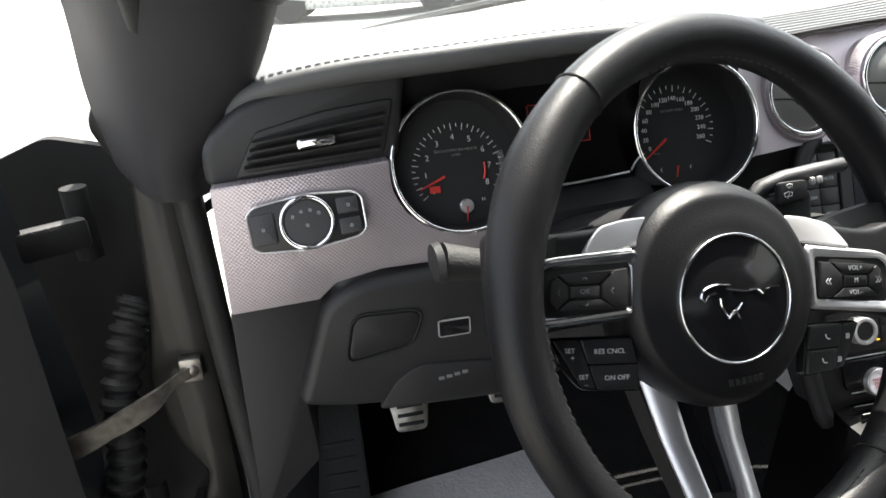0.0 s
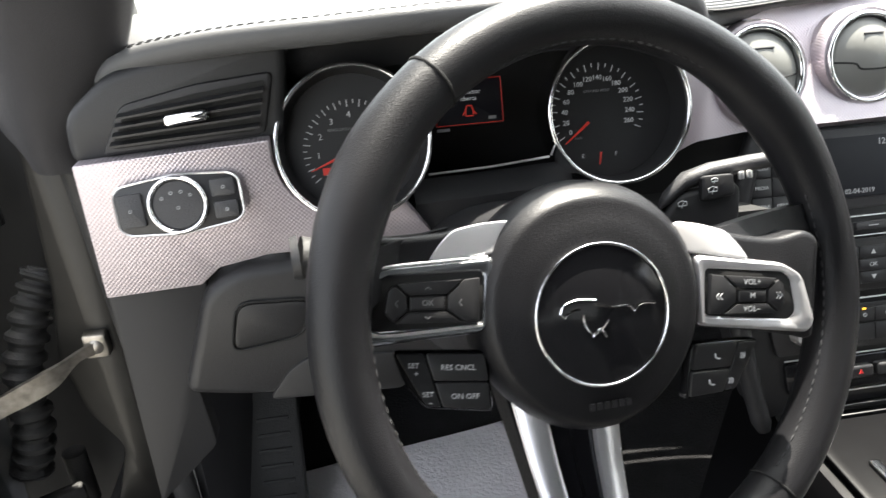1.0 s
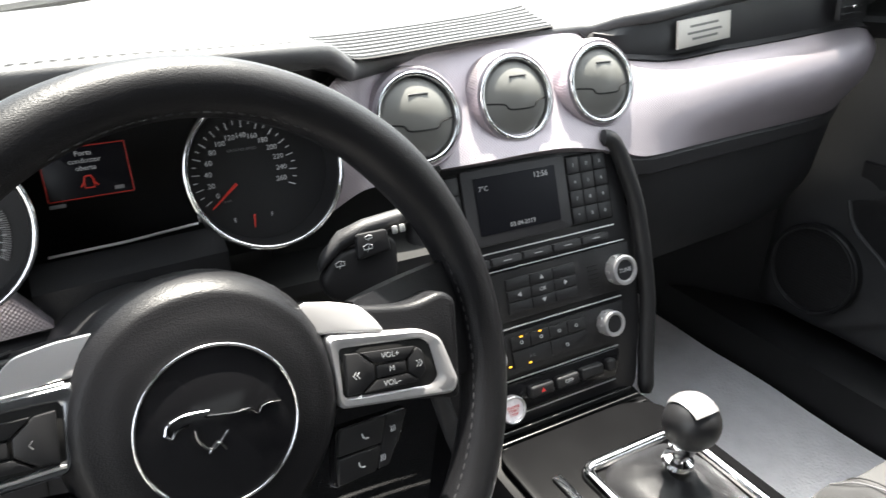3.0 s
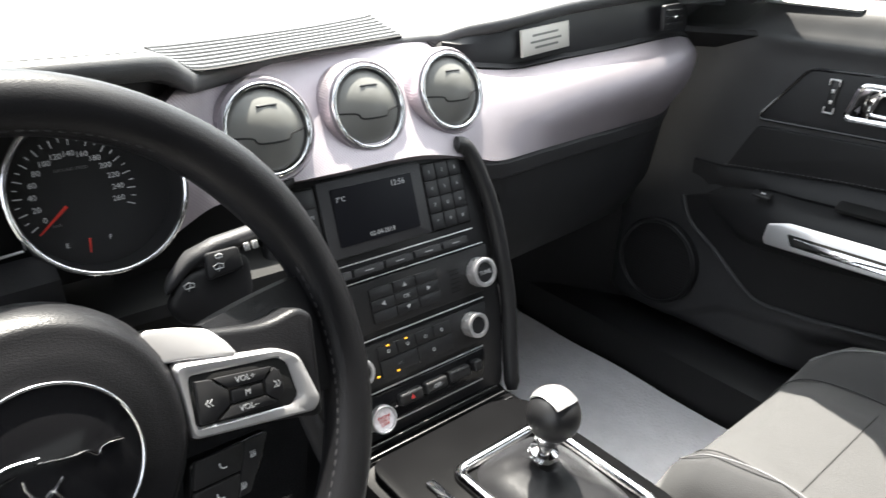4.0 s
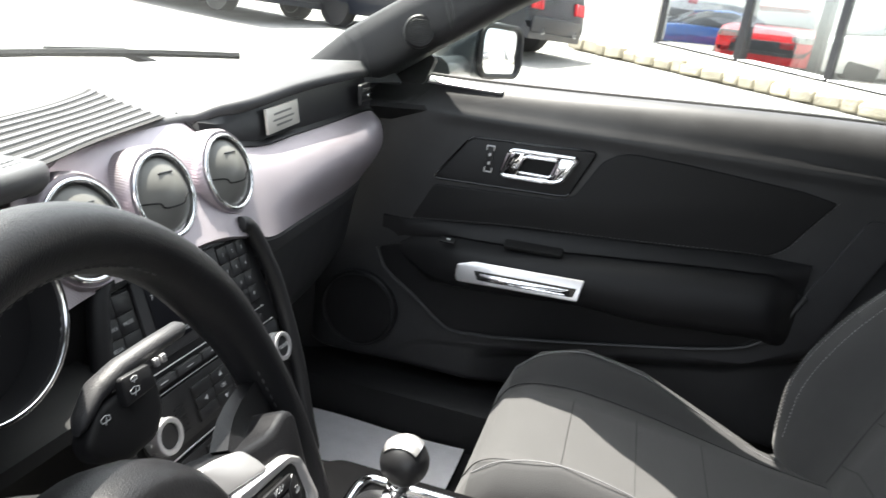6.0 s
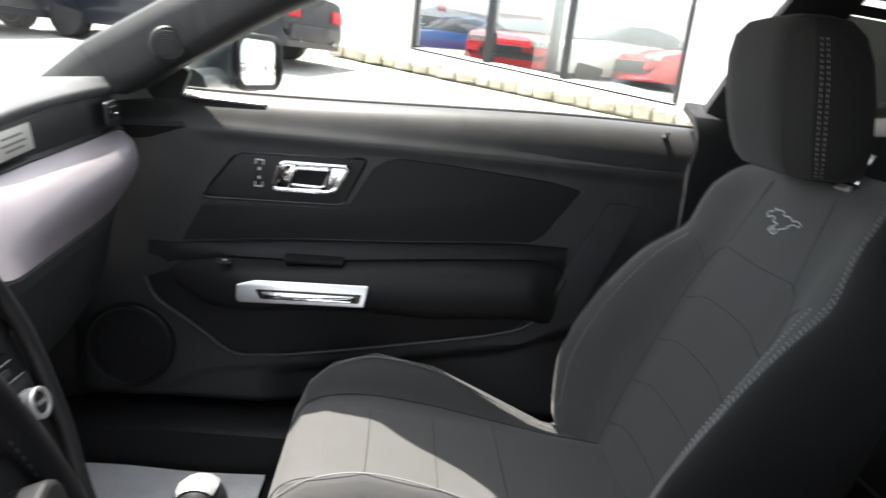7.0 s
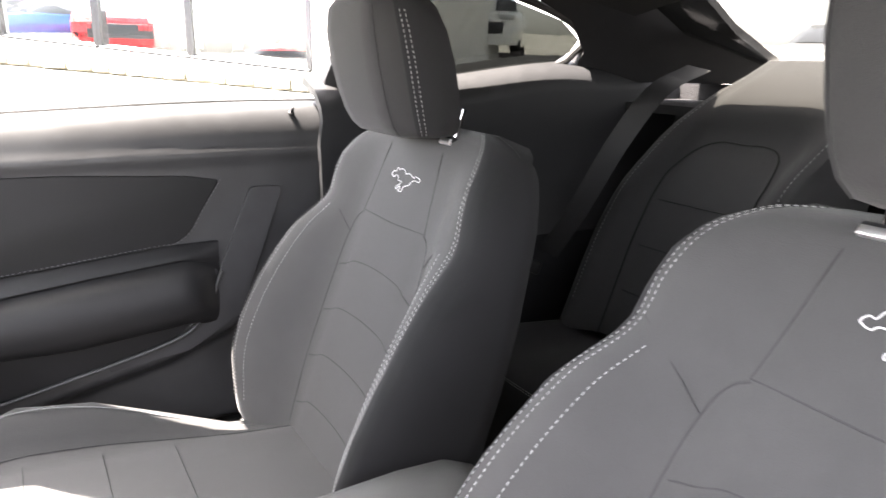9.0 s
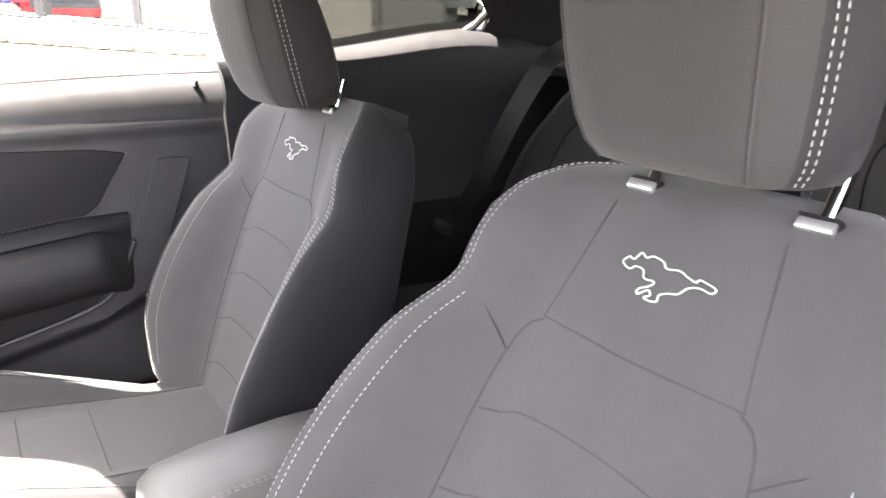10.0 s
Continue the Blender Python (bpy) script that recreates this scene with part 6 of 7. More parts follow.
        pts += [(cx + w * 1.0, y, lo + 0.02), (cx + w * 0.95, y, lo), (cx - w * 0.95, y, lo), (cx - w * 1.0, y, lo + 0.02)]
        rings.append(pts)
    loft(bm, rings)
    cushion = part("cushion", bm, FABRIC, seat, "charcoal fabric seat cushion with black bolsters", 60)
    cushion.data.materials.append(FABRIC_BOLSTER)
    for face in cushion.data.polygons:
        if abs(face.center.x - cx) > 0.112 and face.center.y < -0.02:
            face.material_index = 1
    cush = lambda f, i: Vector(rings[i][int(round((f + 1) * 13))]) + Vector((0, 0, 0.001))
    bm = B()
    for s in (-1, 1):
        tube(bm, spline([cush(s * 0.50, i) for i in range(1, 9)], 30), 0.0009, 6)
    for i in (4, 5, 6):
        tube(bm, spline([cush(f, i) for f in (-0.46, -0.23, 0, 0.23, 0.46)], 17), 0.0006, 6)
    part("seam", bm, SEAM, cushion)
    for s in (-1, 1):
        bm = B()
        tube(bm, spline([cush(s * 0.80, i) for i in range(2, 9)], 40), 0.0010, 6)
        part("piping", bm, FAINT, cushion, "grey piping along the bolster")
    # base and recliner
    bm = B()
    box(bm, Matrix.Translation((cx, -0.27, 0.275)), 0.37, 0.42, 0.06, 0.01)
    part("seat_base", bm, PLASTIC, seat)
    for s in (-1, 1):
        bm = B()
        box(bm, Matrix.Translation((cx + s * 0.18, -0.26, 0.242)), 0.035, 0.52, 0.02, 0.004)
        part("rail", bm, STEEL, seat, "steel seat rail")
        bm = B()
        box(bm, Matrix.Translation((cx + s * 0.205, -0.50, 0.41)) @ pose(0, 0, 0, -20), 0.02, 0.09, 0.09, 0.008)
        part("recliner_cover", bm, PLASTIC, seat, "black recliner cover")
    return seat


passenger_seat = front_seat(0.357)
driver_seat = copy_thing(passenger_seat, Matrix.Translation(passenger_seat.location) @ Matrix.Translation((-0.722, 0.006, 0.004)))
driver_seat["label"] = "charcoal fabric driver's seat with pale double stitching"
swing = Matrix.Translation((0, -0.647, 0.860)) @ pose(0, 0, 0, 10.0) @ Matrix.Translation((0, 0.647, -0.860))  # the driver's back is laid further down
place = driver_seat.matrix_basis
for child in driver_seat.children:
    if child.name.split(".")[0] in ("backrest", "post_guide", "post", "headrest"):
        shift = Matrix.Translation((-0.015, 0, 0)) if child.name.startswith(("post", "head")) else Matrix()
        base = place @ child.matrix_parent_inverse
        nod = Matrix.Translation((0, -0.70, 0.955)) @ pose(0, 0, 0, -5) @ Matrix.Translation((0, 0.70, -0.935)) if child.name.startswith("head") else Matrix()
        child.matrix_basis = base.inverted() @ shift @ nod @ swing @ base @ child.matrix_basis

# ---- rear of the cabin ----
for s, nm in ((1, "right"), (-1, "left")):
    bm = B()
    rows = []
    for i in range(19):
        y = -0.66 - 0.95 * i / 18
        sill = 1.000 + 0.052 * smoothstep(-0.75, -1.28, y)
        inner = 0.70 - 0.03 * smoothstep(-0.9, -1.5, y)
        rows.append([Vector((s * x, y, z)) for x, z in ((inner + 0.02, 0.25), (inner - 0.015, 0.45), (inner - 0.035 * smoothstep(-0.8, -1.0, y), 0.62), (inner - 0.05 * smoothstep(-0.8, -1.0, y), 0.68), (inner - 0.01, 0.74), (inner, 0.90), (inner - 0.014, sill - 0.052), (inner - 0.010, sill - 0.036), (inner + 0.012, sill - 0.012), (inner + 0.075, sill + 0.012))])
    sheet(bm, rows, 0.015 * s)
    solid("quarter_trim_" + nm, bm, SOFT_PLASTIC, "grained black rear quarter trim below the small window", "trim", kind="structure")
    # rear pillar between quarter window and rear window
    bm = B()
    rows = [[Vector((s * x, y, z)) for x, y, z in line] for line in (((0.70, -1.29, 1.04), (0.64, -1.46, 1.02), (0.45, -1.78, 1.02)), ((0.680, -1.305, 1.085), (0.62, -1.46, 1.075), (0.45, -1.70, 1.06)), ((0.655, -1.24, 1.150), (0.57, -1.38, 1.15), (0.465, -1.55, 1.13)), ((0.61, -1.06, 1.205), (0.53, -1.20, 1.22), (0.44, -1.38, 1.21)), ((0.56, -0.85, 1.235), (0.48, -0.95, 1.265), (0.40, -1.15, 1.275)))]
    sheet(bm, rows, 0.03 * s)
    solid("rear_pillar_" + nm, bm, HEADLINER, "black trimmed rear roof pillar", "pillar", kind="structure")
    # door pillar behind the front seat
    bm = B()
    loft(bm, [[Vector((s * (x + dx), y + dy, z)) for dx, dy in ((-0.02, -0.035), (-0.02, 0.025), (0.004, 0.065), (0.03, 0.065), (0.03, -0.04))] for x, y, z in ((0.73, -0.74, 0.3), (0.745, -0.74, 0.9), (0.725, -0.755, 1.02), (0.66, -0.785, 1.14), (0.575, -0.81, 1.235))])
    solid("door_pillar_" + nm, bm, PLASTIC, "narrow black pillar behind the door", "pillar", kind="structure")
    # quarter glass
    bm = B()
    loft(bm, [[Vector((s * (x + dx), y, z)) for x, y, z in ((0.740, -0.77, 1.005), (0.728, -1.10, 1.040), (0.715, -1.24, 1.058), (0.702, -1.282, 1.085), (0.692, -1.297, 1.112), (0.665, -1.22, 1.150), (0.63, -1.02, 1.19), (0.62, -0.80, 1.20))] for dx in (0, 0.004)])
    q = solid("quarter_window_" + nm, bm, TINTED, "small tinted rear quarter window", "window", kind="structure")
    q.visible_shadow = False
    bm = B()
    tube(bm, spline([(s * x, y, z) for x, y, z in ((0.742, -0.77, 1.000), (0.726, -1.10, 1.034), (0.712, -1.245, 1.052), (0.699, -1.292, 1.084), (0.689, -1.306, 1.114), (0.660, -1.225, 1.156), (0.625, -1.02, 1.197), (0.61, -0.78, 1.21))], 30), 0.009, 8)
    solid("quarter_seal_" + nm, bm, RUBBER, "black seal round the quarter window", "trim", kind="structure")

rear_seat = thing("rear_seat", "charcoal fabric rear bench with bucket-shaped backs", "car seat", (0, -1.2, 0.36))
for s in (1, -1):
    bm = B()
    rings = []
    for k in range(19):
        f = k / 18
        z = 0.50 + 0.575 * f
        y = -1.20 - 0.22 * f - 0.05 * f ** 4
        w = 0.255 - 0.035 * smoothstep(0.3, 0.7, f) - 0.075 * smoothstep(0.7, 1.0, f) ** 1.5
        cx = 0.325 - 0.105 * smoothstep(0.5, 1.0, f)
        pts = []
        for j in range(25):
            g = -1 + 2 * j / 24
            a = abs(g)
            d = 0.05 * smoothstep(0.45, 0.75, a) * (1 - 0.4 * f) - 0.10 * smoothstep(0.78, 1.0, a) ** 1.5 - 0.055 * smoothstep(0.90, 1.0, f)
            d += 0.05 * smoothstep(0.72, 0.86, f) * (1 - smoothstep(0.45, 0.75, a))
            pts.append((s * (cx + w * g), y + d, z))
        pts += [(s * (cx + w), y - 0.16, z), (s * (cx - w), y - 0.16, z)]
        rings.append(pts)
    loft(bm, rings)
    rb = part("backrest", bm, FABRIC_BOLSTER, rear_seat, "black and charcoal bucket backrest", 60)
    bm = B()
    arch = [(k, 6) for k in range(12)] + [(12.4, 7), (13, 9), (13, 12), (13, 15), (12.4, 17)] + [(k, 18) for k in range(11, -1, -1)]
    tube(bm, spline([Vector(rings[int(k)][j]).lerp(Vector(rings[int(k) + 1][j]), k - int(k)) + Vector((0, 0.002, 0)) for k, j in arch], 90), 0.0020, 6)
    for k in (3, 6, 9):
        tube(bm, spline([Vector(rings[k][j]) + Vector((0, 0.002, 0)) for j in range(7, 18)], 20), 0.0014, 6)
    part("seam", bm, DARK_GAP, rb)
    for j in (3, 21):
        bm = B()
        stitches(bm, [Vector(rings[k][j]) + Vector((0, 0.003, 0)) for k in range(2, 18)], 0.006, 0.003, 0.0008)
        part("stitching", bm, FAINT, rb)
    bm = B()
    rings = []
    for y, z, w in ((-0.86, 0.40, 0.22), (-0.875, 0.475, 0.24), (-0.93, 0.50, 0.25), (-1.05, 0.49, 0.25), (-1.22, 0.475, 0.24)):
        rings.append([(s * (0.335 + w * g), y, z + 0.03 * smoothstep(0.5, 0.85, abs(g)) - 0.04 * smoothstep(0.85, 1, abs(g))) for g in (-1 + 2 * j / 20 for j in range(21))] + [(s * (0.335 + w), y, 0.36), (s * (0.335 - w), y, 0.36)])
    loft(bm, rings)
    cu = part("cushion", bm, FABRIC_DARK, rear_seat, "black rear cushion", 60)
    for dz in (0.0, 0.006):
        bm = B()
        stitches(bm, [Vector(rings[1][j]) + Vector((0, -0.02 + dz, 0.016)) for j in range(5, 16)], 0.005, 0.003, 0.0008)
        part("stitching", bm, THREAD, cu)
bm = B()
rows = [[Vector((x, y, z)) for x in (-0.66, -0.3, 0, 0.3, 0.66)] for y, z in ((-1.42, 0.975), (-1.5, 0.98), (-1.75, 0.98))]
sheet(bm, rows, -0.02, (0, 0, 1))
solid("parcel_shelf", bm, CARPET, "black shelf behind the rear seat", "shelf", kind="structure")
bm = B()
rows = [[Vector((x, y, z)) for x in (-0.72, 0, 0.72)] for y, z in ((-1.60, 0.30), (-1.60, 1.02))]
sheet(bm, rows, -0.02, (0, 1, 0))
solid("rear_bulkhead", bm, CARPET, "black panel behind the rear seat", "panel", kind="structure")

belt = thing("seat_belt", "black rear seat belt with its buckle", "seat belt", (0.6, -1.15, 0.6))
bm = B()
line = spline([(0.40, -1.36, 1.055), (0.42, -1.27, 1.01), (0.47, -1.22, 0.90), (0.54, -1.19, 0.75), (0.605, -1.17, 0.64)], 24)
loft(bm, [[p + Vector((-0.022, -0.008, -0.004)), p + Vector((0.022, 0.010, 0.006)), p + Vector((0.022, 0.0085, 0.008)), p + Vector((-0.022, -0.0095, -0.002))] for p in line])
part("webbing", bm, PLASTIC, belt, "black woven webbing")
bm = B()
box(bm, at((0.604, -1.12, 0.622), (0.92, 0.38, 0.2), (-0.1, -0.3, 0.95)), 0.052, 0.03, 0.014, 0.004)
part("tongue", bm, KEY_BLACK, belt)

# ---- pillars, roof, windscreen ----
for s, nm in ((1, "right"), (-1, "left")):
    bm = B()
    rings = []
    flare = (0.06, 0.063, 0.058, 0.035, 0.012, 0.0) if s < 0 else (0,) * 6  # the driver's side stands farther out
    for out, x, y, z, wx, wn in ((flare[0], 0.690, 0.47, 0.90, 0.055, 0.052), (flare[1], 0.672, 0.38, 0.97, 0.055, 0.055), (flare[2], 0.640, 0.25, 1.05, 0.052, 0.052), (flare[3], 0.605, 0.10, 1.13, 0.048, 0.044), (flare[4], 0.572, -0.08, 1.21, 0.044, 0.038), (flare[5], 0.545, -0.25, 1.255, 0.040, 0.034)):
        n = Vector((0, 0.47, 0.88))
        rings.append([Vector((s * (x + out), y, z)) + Vector((s * wx * c, 0, 0)) + n * wn * q for c, q in ((-1, -0.5), (-1, 0.3), (-0.8, 0.75), (-0.3, 0.95), (0.5, 1.0), (1.0, 0.8), (1.0, -0.8), (0.5, -1.0), (-0.5, -1.0), (-0.9, -0.8))])
    loft(bm, rings)
    solid("pillar_" + nm, bm, PILLAR, "grained black windscreen pillar trim", "pillar", kind="structure", smooth=50)
    bm = B()
    T = at((0.583, 0.246, 1.028), (0.35, -0.93, 0), (0.1, 0.0, 0.99)) if s > 0 else at((-0.622, 0.180, 1.000), (0.5, 0.86, 0), (0, 0, 1))
    lathe(bm, [(0.027, -0.03), (0.027, 0.002), (0.024, 0.005), (0.0215, 0.004), (0, 0.006)], T, 28)
    tw = solid("tweeter", bm, PLASTIC, "small round black tweeter grille on the pillar", "speaker")
    bm = B()
    for k in range(-6, 7):
        w = math.sqrt(max(0, 0.0205 ** 2 - (k * 0.003) ** 2))
        tube(bm, [T @ Vector((x, k * 0.003 + 0.0006 * math.sin(x * 1500), 0.0060)) for x in (w * (-1 + 2 * j / 12) for j in range(13))], 0.0007, 4)
    part("tweeter_mesh", bm, GREY_PLASTIC, tw)
    # lower corner of the pillar at the door
    bm = B()
    slab(bm, rounded([(-0.46, 0.93), (-0.262, 0.935), (-0.245, 0.985), (-0.33, 1.02), (-0.46, 0.98)], 0.01), at((s * 0.715, 0, 0), (0, -1, 0), (0, 0, 1)), 0.02)
    solid("mirror_corner_" + nm, bm, PLASTIC, "black corner piece at the door mirror", "trim", kind="structure")
bm = B()
rows = []
for i in range(17):
    y = -0.10 - 1.17 * i / 16
    z = 1.262 + 0.035 * math.sin(math.pi * min(1, (i + 3) / 19)) - 0.05 * (i / 16) ** 3
    w = 0.56 - 0.06 * (i / 16) ** 2
    rows.append([Vector((w * f, y - (0.12 * f * f if i == 0 else 0.05 * f * f if i == 1 else 0), z - 0.045 * abs(f) ** 3)) for f in (-1 + 2 * j / 12 for j in range(13))])
sheet(bm, rows, -0.012)
solid("ceiling", bm, HEADLINER, "black cloth headliner", "ceiling", kind="structure")
bm = B()
rows = [[p + Vector((p.x * 0.15, 0, 0.035)) for p in row] for row in rows]
sheet(bm, rows, 0.01)
solid("roof", bm, PAINT, "dark grey painted roof", "roof", kind="structure")
for s, nm in ((1, "right"), (-1, "left")):
    bm = B()
    tube(bm, spline([(s * 0.545, -0.22, 1.262), (s * 0.560, -0.45, 1.268), (s * 0.565, -0.70, 1.255), (s * 0.55, -0.95, 1.24), (s * 0.49, -1.25, 1.20)], 20), 0.03, 8)
    solid("roof_rail_" + nm, bm, HEADLINER, "black trimmed roof rail", "trim", kind="structure")
    # roof edge added out of view, widened to keep sun off seat and trim
    bm = B()
    rows = [[Vector((s * x, y, z)) for x, z in ((w - 0.15, top), (w - 0.07, top - 0.002), (w, top - 0.014))] for y, w, top in ((-0.14, 0.735, 1.258), (-0.25, 0.762, 1.27), (-0.45, 0.775, 1.275), (-0.70, 0.765, 1.27), (-1.0, 0.73, 1.255), (-1.24, 0.70, 1.235))]
    sheet(bm, rows, 0.012, (0, 0, 1))
    solid("roof_side_" + nm, bm, PAINT, "dark grey painted roof edge, added out of view to block sun", "roof", kind="structure")
    if s > 0:
        # pillar skin added behind the trim, hidden, to keep sun off the door
        bm = B()
        tube(bm, spline([(0.765, 0.42, 0.965), (0.722, 0.278, 1.050), (0.684, 0.118, 1.138), (0.650, -0.075, 1.222), (0.62, -0.257, 1.270)], 20), 0.034, 10)
        solid("outer_pillar_" + nm, bm, PAINT, "dark grey painted outer windscreen pillar", "pillar", kind="structure")
bm = B()
tube(bm, spline([(-0.55, -0.22, 1.252), (-0.3, -0.11, 1.28), (0, -0.08, 1.287), (0.3, -0.11, 1.28), (0.55, -0.22, 1.252)], 20), 0.03, 8)
solid("windscreen_header", bm, HEADLINER, "black trimmed header over the windscreen", "trim", kind="structure")
# Unseen border; its inner edge is cut to shape the cushion's sun patch.
bm = B()
inner = spline([(0.655, 0.40, 0.955), (0.630, 0.25, 1.05), (0.605, 0.171, 1.10), (0.566, 0.115, 1.13), (0.518, 0.068, 1.17), (0.467, -0.002, 1.21), (0.39, -0.03, 1.24), (0.0, -0.09, 1.272), (-0.25, -0.02, 1.26), (-0.44, -0.05, 1.235), (-0.555, 0.05, 1.162), (-0.60, 0.19, 1.082), (-0.65, 0.335, 0.98)], 61)
outer = spline([(0.68, 0.40, 0.96), (0.62, 0.20, 1.08), (0.59, 0.06, 1.15), (0.56, -0.19, 1.235), (0.36, -0.20, 1.275), (0, -0.14, 1.287), (-0.36, -0.20, 1.275), (-0.54, -0.20, 1.240), (-0.585, 0.05, 1.155), (-0.615, 0.19, 1.08), (-0.665, 0.34, 0.98)], 61)
sheet(bm, [[p, p.lerp(q, 0.5) + Vector((0, 0, 0.006)), q] for p, q in zip(inner, outer)], 0.004, (0, 0, 1))
solid("windscreen_sun_mask", bm, PLASTIC, "black windscreen border, unseen, cut to shape the sun on the cushion", "trim", kind="structure")
bm = B()
rows = []
for i in range(21):
    f = -1 + 2 * i / 20
    lo, hi = base_line(0.70 * f) + Vector((0, 0.02, -0.012)), Vector((0.55 * f, -0.08 - 0.14 * f * f, 1.285 - 0.03 * f * f))
    rows.append([lo.lerp(hi, k / 8) + Vector((0, 0, 0.03 * math.sin(math.pi * k / 8))) for k in range(9)])
sheet(bm, rows, 0.004)
ws = solid("windscreen", bm, GLASS, "clear curved windscreen", "window", kind="structure")
ws.visible_shadow = False
bm = B()
rows = []
for i in range(15):
    f = -1 + 2 * i / 14
    rows.append([Vector((0.47 * f, -1.24, 1.235 - 0.03 * f * f)).lerp(Vector((0.62 * f, -1.78, 1.03)), k / 6) for k in range(7)])
sheet(bm, rows, 0.004)
solid("rear_window", bm, REAR_GLASS, "tinted rear window", "window", kind="structure")
bm = B()
tube(bm, [base_line(x) + Vector((0, 0.012, -0.004)) for x in (-0.60 + 1.20 * k / 40 for k in range(41))], 0.009, 7)
solid("windscreen_seal", bm, RUBBER, "black band along the foot of the windscreen", "trim", kind="structure")

# ---- bonnet, wings, wipers ----
bm = B()
rows = []
for i in range(15):
    f = -1 + 2 * i / 14
    row = []
    for k in range(11):
        v = k / 10
        b = base_line(0.74 * f) + Vector((0, 0.13, -0.035 - 0.05 * f * f))
        front = Vector((0.80 * f, 1.70 - 0.12 * f * f, 0.68))
        p = b.lerp(front, v)
        p.z += 0.04 * math.sin(math.pi * v) - 0.05 * abs(f) ** 3 + 0.012 * math.exp(-((abs(f) - 0.55) / 0.12) ** 2)
        row.append(p)
    rows.append(row)
sheet(bm, rows, -0.01)
solid("bonnet", bm, PAINT, "dark grey metallic car bonnet", "bonnet", kind="structure")
bm = B()
rows = [[base_line(x) + Vector((0, dy, dz)) for dy, dz in ((0.02, -0.02), (0.08, -0.045), (0.16, -0.03))] for x in (-0.72 + 1.44 * k / 24 for k in range(25))]
sheet(bm, rows, -0.01)
solid("cowl", bm, PLASTIC, "black plastic cowl below the windscreen", "trim", kind="structure")
for x0, x1 in ((-0.55, -0.05), (0.02, 0.5)):
    wip = thing("wiper", "black windscreen wiper resting on the glass", "wiper", (x0, 0.6, 0.93), "wipers")
    bm = B()
    tube(bm, [base_line(x) + Vector((0, 0.035 + 0.0 * x, 0.006 + 0.03 * (x - x0) / (x1 - x0))) for x in (x0 + (x1 - x0) * k / 14 for k in range(15))], 0.006, 6)
    part("blade", bm, RUBBER, wip)
    bm = B()
    a, b = base_line((x0 + x1) / 2) + Vector((0, 0.04, 0.022)), base_line(x1 - 0.02) + Vector((0, 0.10, -0.01))
    tube(bm, [a, a.lerp(b, 0.5) + Vector((0, 0, 0.02)), b], 0.008, 6)
    part("arm", bm, PLASTIC, wip)

# ---- driver's door opening ----
bm = B()
LEVELS = [(1.14, (-0.60, 0.14), (-0.60, 0.03), (-0.66, -0.01), (-0.70, 0.0), (-0.735, 0.09)), (1.06, (-0.64, 0.27), (-0.606, 0.14), (-0.68, 0.10), (-0.735, 0.14), (-0.78, 0.23)), (0.98, (-0.665, 0.33), (-0.619, 0.19), (-0.682, 0.165), (-0.738, 0.20), (-0.785, 0.28)), (0.91, (-0.690, 0.36), (-0.652, 0.232), (-0.70, 0.212), (-0.742, 0.235), (-0.79, 0.30)), (0.85, (-0.690, 0.30), (-0.700, 0.262), (-0.715, 0.245), (-0.742, 0.25), (-0.785, 0.31)), (0.82, (-0.695, 0.29), (-0.705, 0.268), (-0.72, 0.256), (-0.745, 0.262), (-0.775, 0.318))]
rows = [spline([(x, y, z) for x, y in pts], 17) for z, *pts in LEVELS]
rows = [spline([r[j] for r in rows], 25) for j in range(17)]
sheet(bm, rows, -0.01)
solid("pillar_foot", bm, PILLAR, "grained black foot of the windscreen pillar", "pillar", kind="structure", smooth=60)
bm = B()
slab(bm, rounded([(-0.735, 0.30), (-0.735, 0.92), (-0.765, 0.95), (-0.80, 0.88), (-0.775, 0.83), (-0.785, 0.70), (-0.80, 0.62), (-0.79, 0.55), (-0.765, 0.50), (-0.79, 0.42), (-0.80, 0.30)][::-1], 0.012), at((0, 0.335, 0), (1, 0, 0), (0, 0, 1)), 0.03, 0.006)
solid("door_jamb", bm, JAMB, "dark painted metal door jamb by the hinges", "door jamb", kind="structure")
bm = B()
tube(bm, spline([(-0.700, -0.10, 1.16), (-0.705, 0.10, 1.06), (-0.713, 0.20, 0.97), (-0.722, 0.262, 0.88), (-0.724, 0.285, 0.80), (-0.722, 0.295, 0.66), (-0.715, 0.297, 0.50), (-0.705, 0.27, 0.36), (-0.70, 0.18, 0.33), (-0.70, -0.2, 0.33)], 60), 0.013, 10)
solid("door_seal", bm, RUBBER, "black rubber door seal", "seal", kind="structure")
# Near-black slab added so the hinge bay reads as deep shade.
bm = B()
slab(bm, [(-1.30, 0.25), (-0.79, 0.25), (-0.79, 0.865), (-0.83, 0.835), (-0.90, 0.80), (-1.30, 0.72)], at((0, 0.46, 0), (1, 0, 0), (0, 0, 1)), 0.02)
solid("hinge_bay_shade", bm, DARK_GAP, "dark hinge bay behind the open door", "panel", kind="structure")
# Second added slab, shading the see-through gap between jamb and door.
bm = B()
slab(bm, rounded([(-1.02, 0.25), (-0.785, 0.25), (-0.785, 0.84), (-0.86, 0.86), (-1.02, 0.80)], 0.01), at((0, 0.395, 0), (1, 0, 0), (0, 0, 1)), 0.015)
solid("hinge_gap_shade", bm, DARK_GAP, "dark panel between the jamb and the open door", "panel", kind="structure")
bm = B()
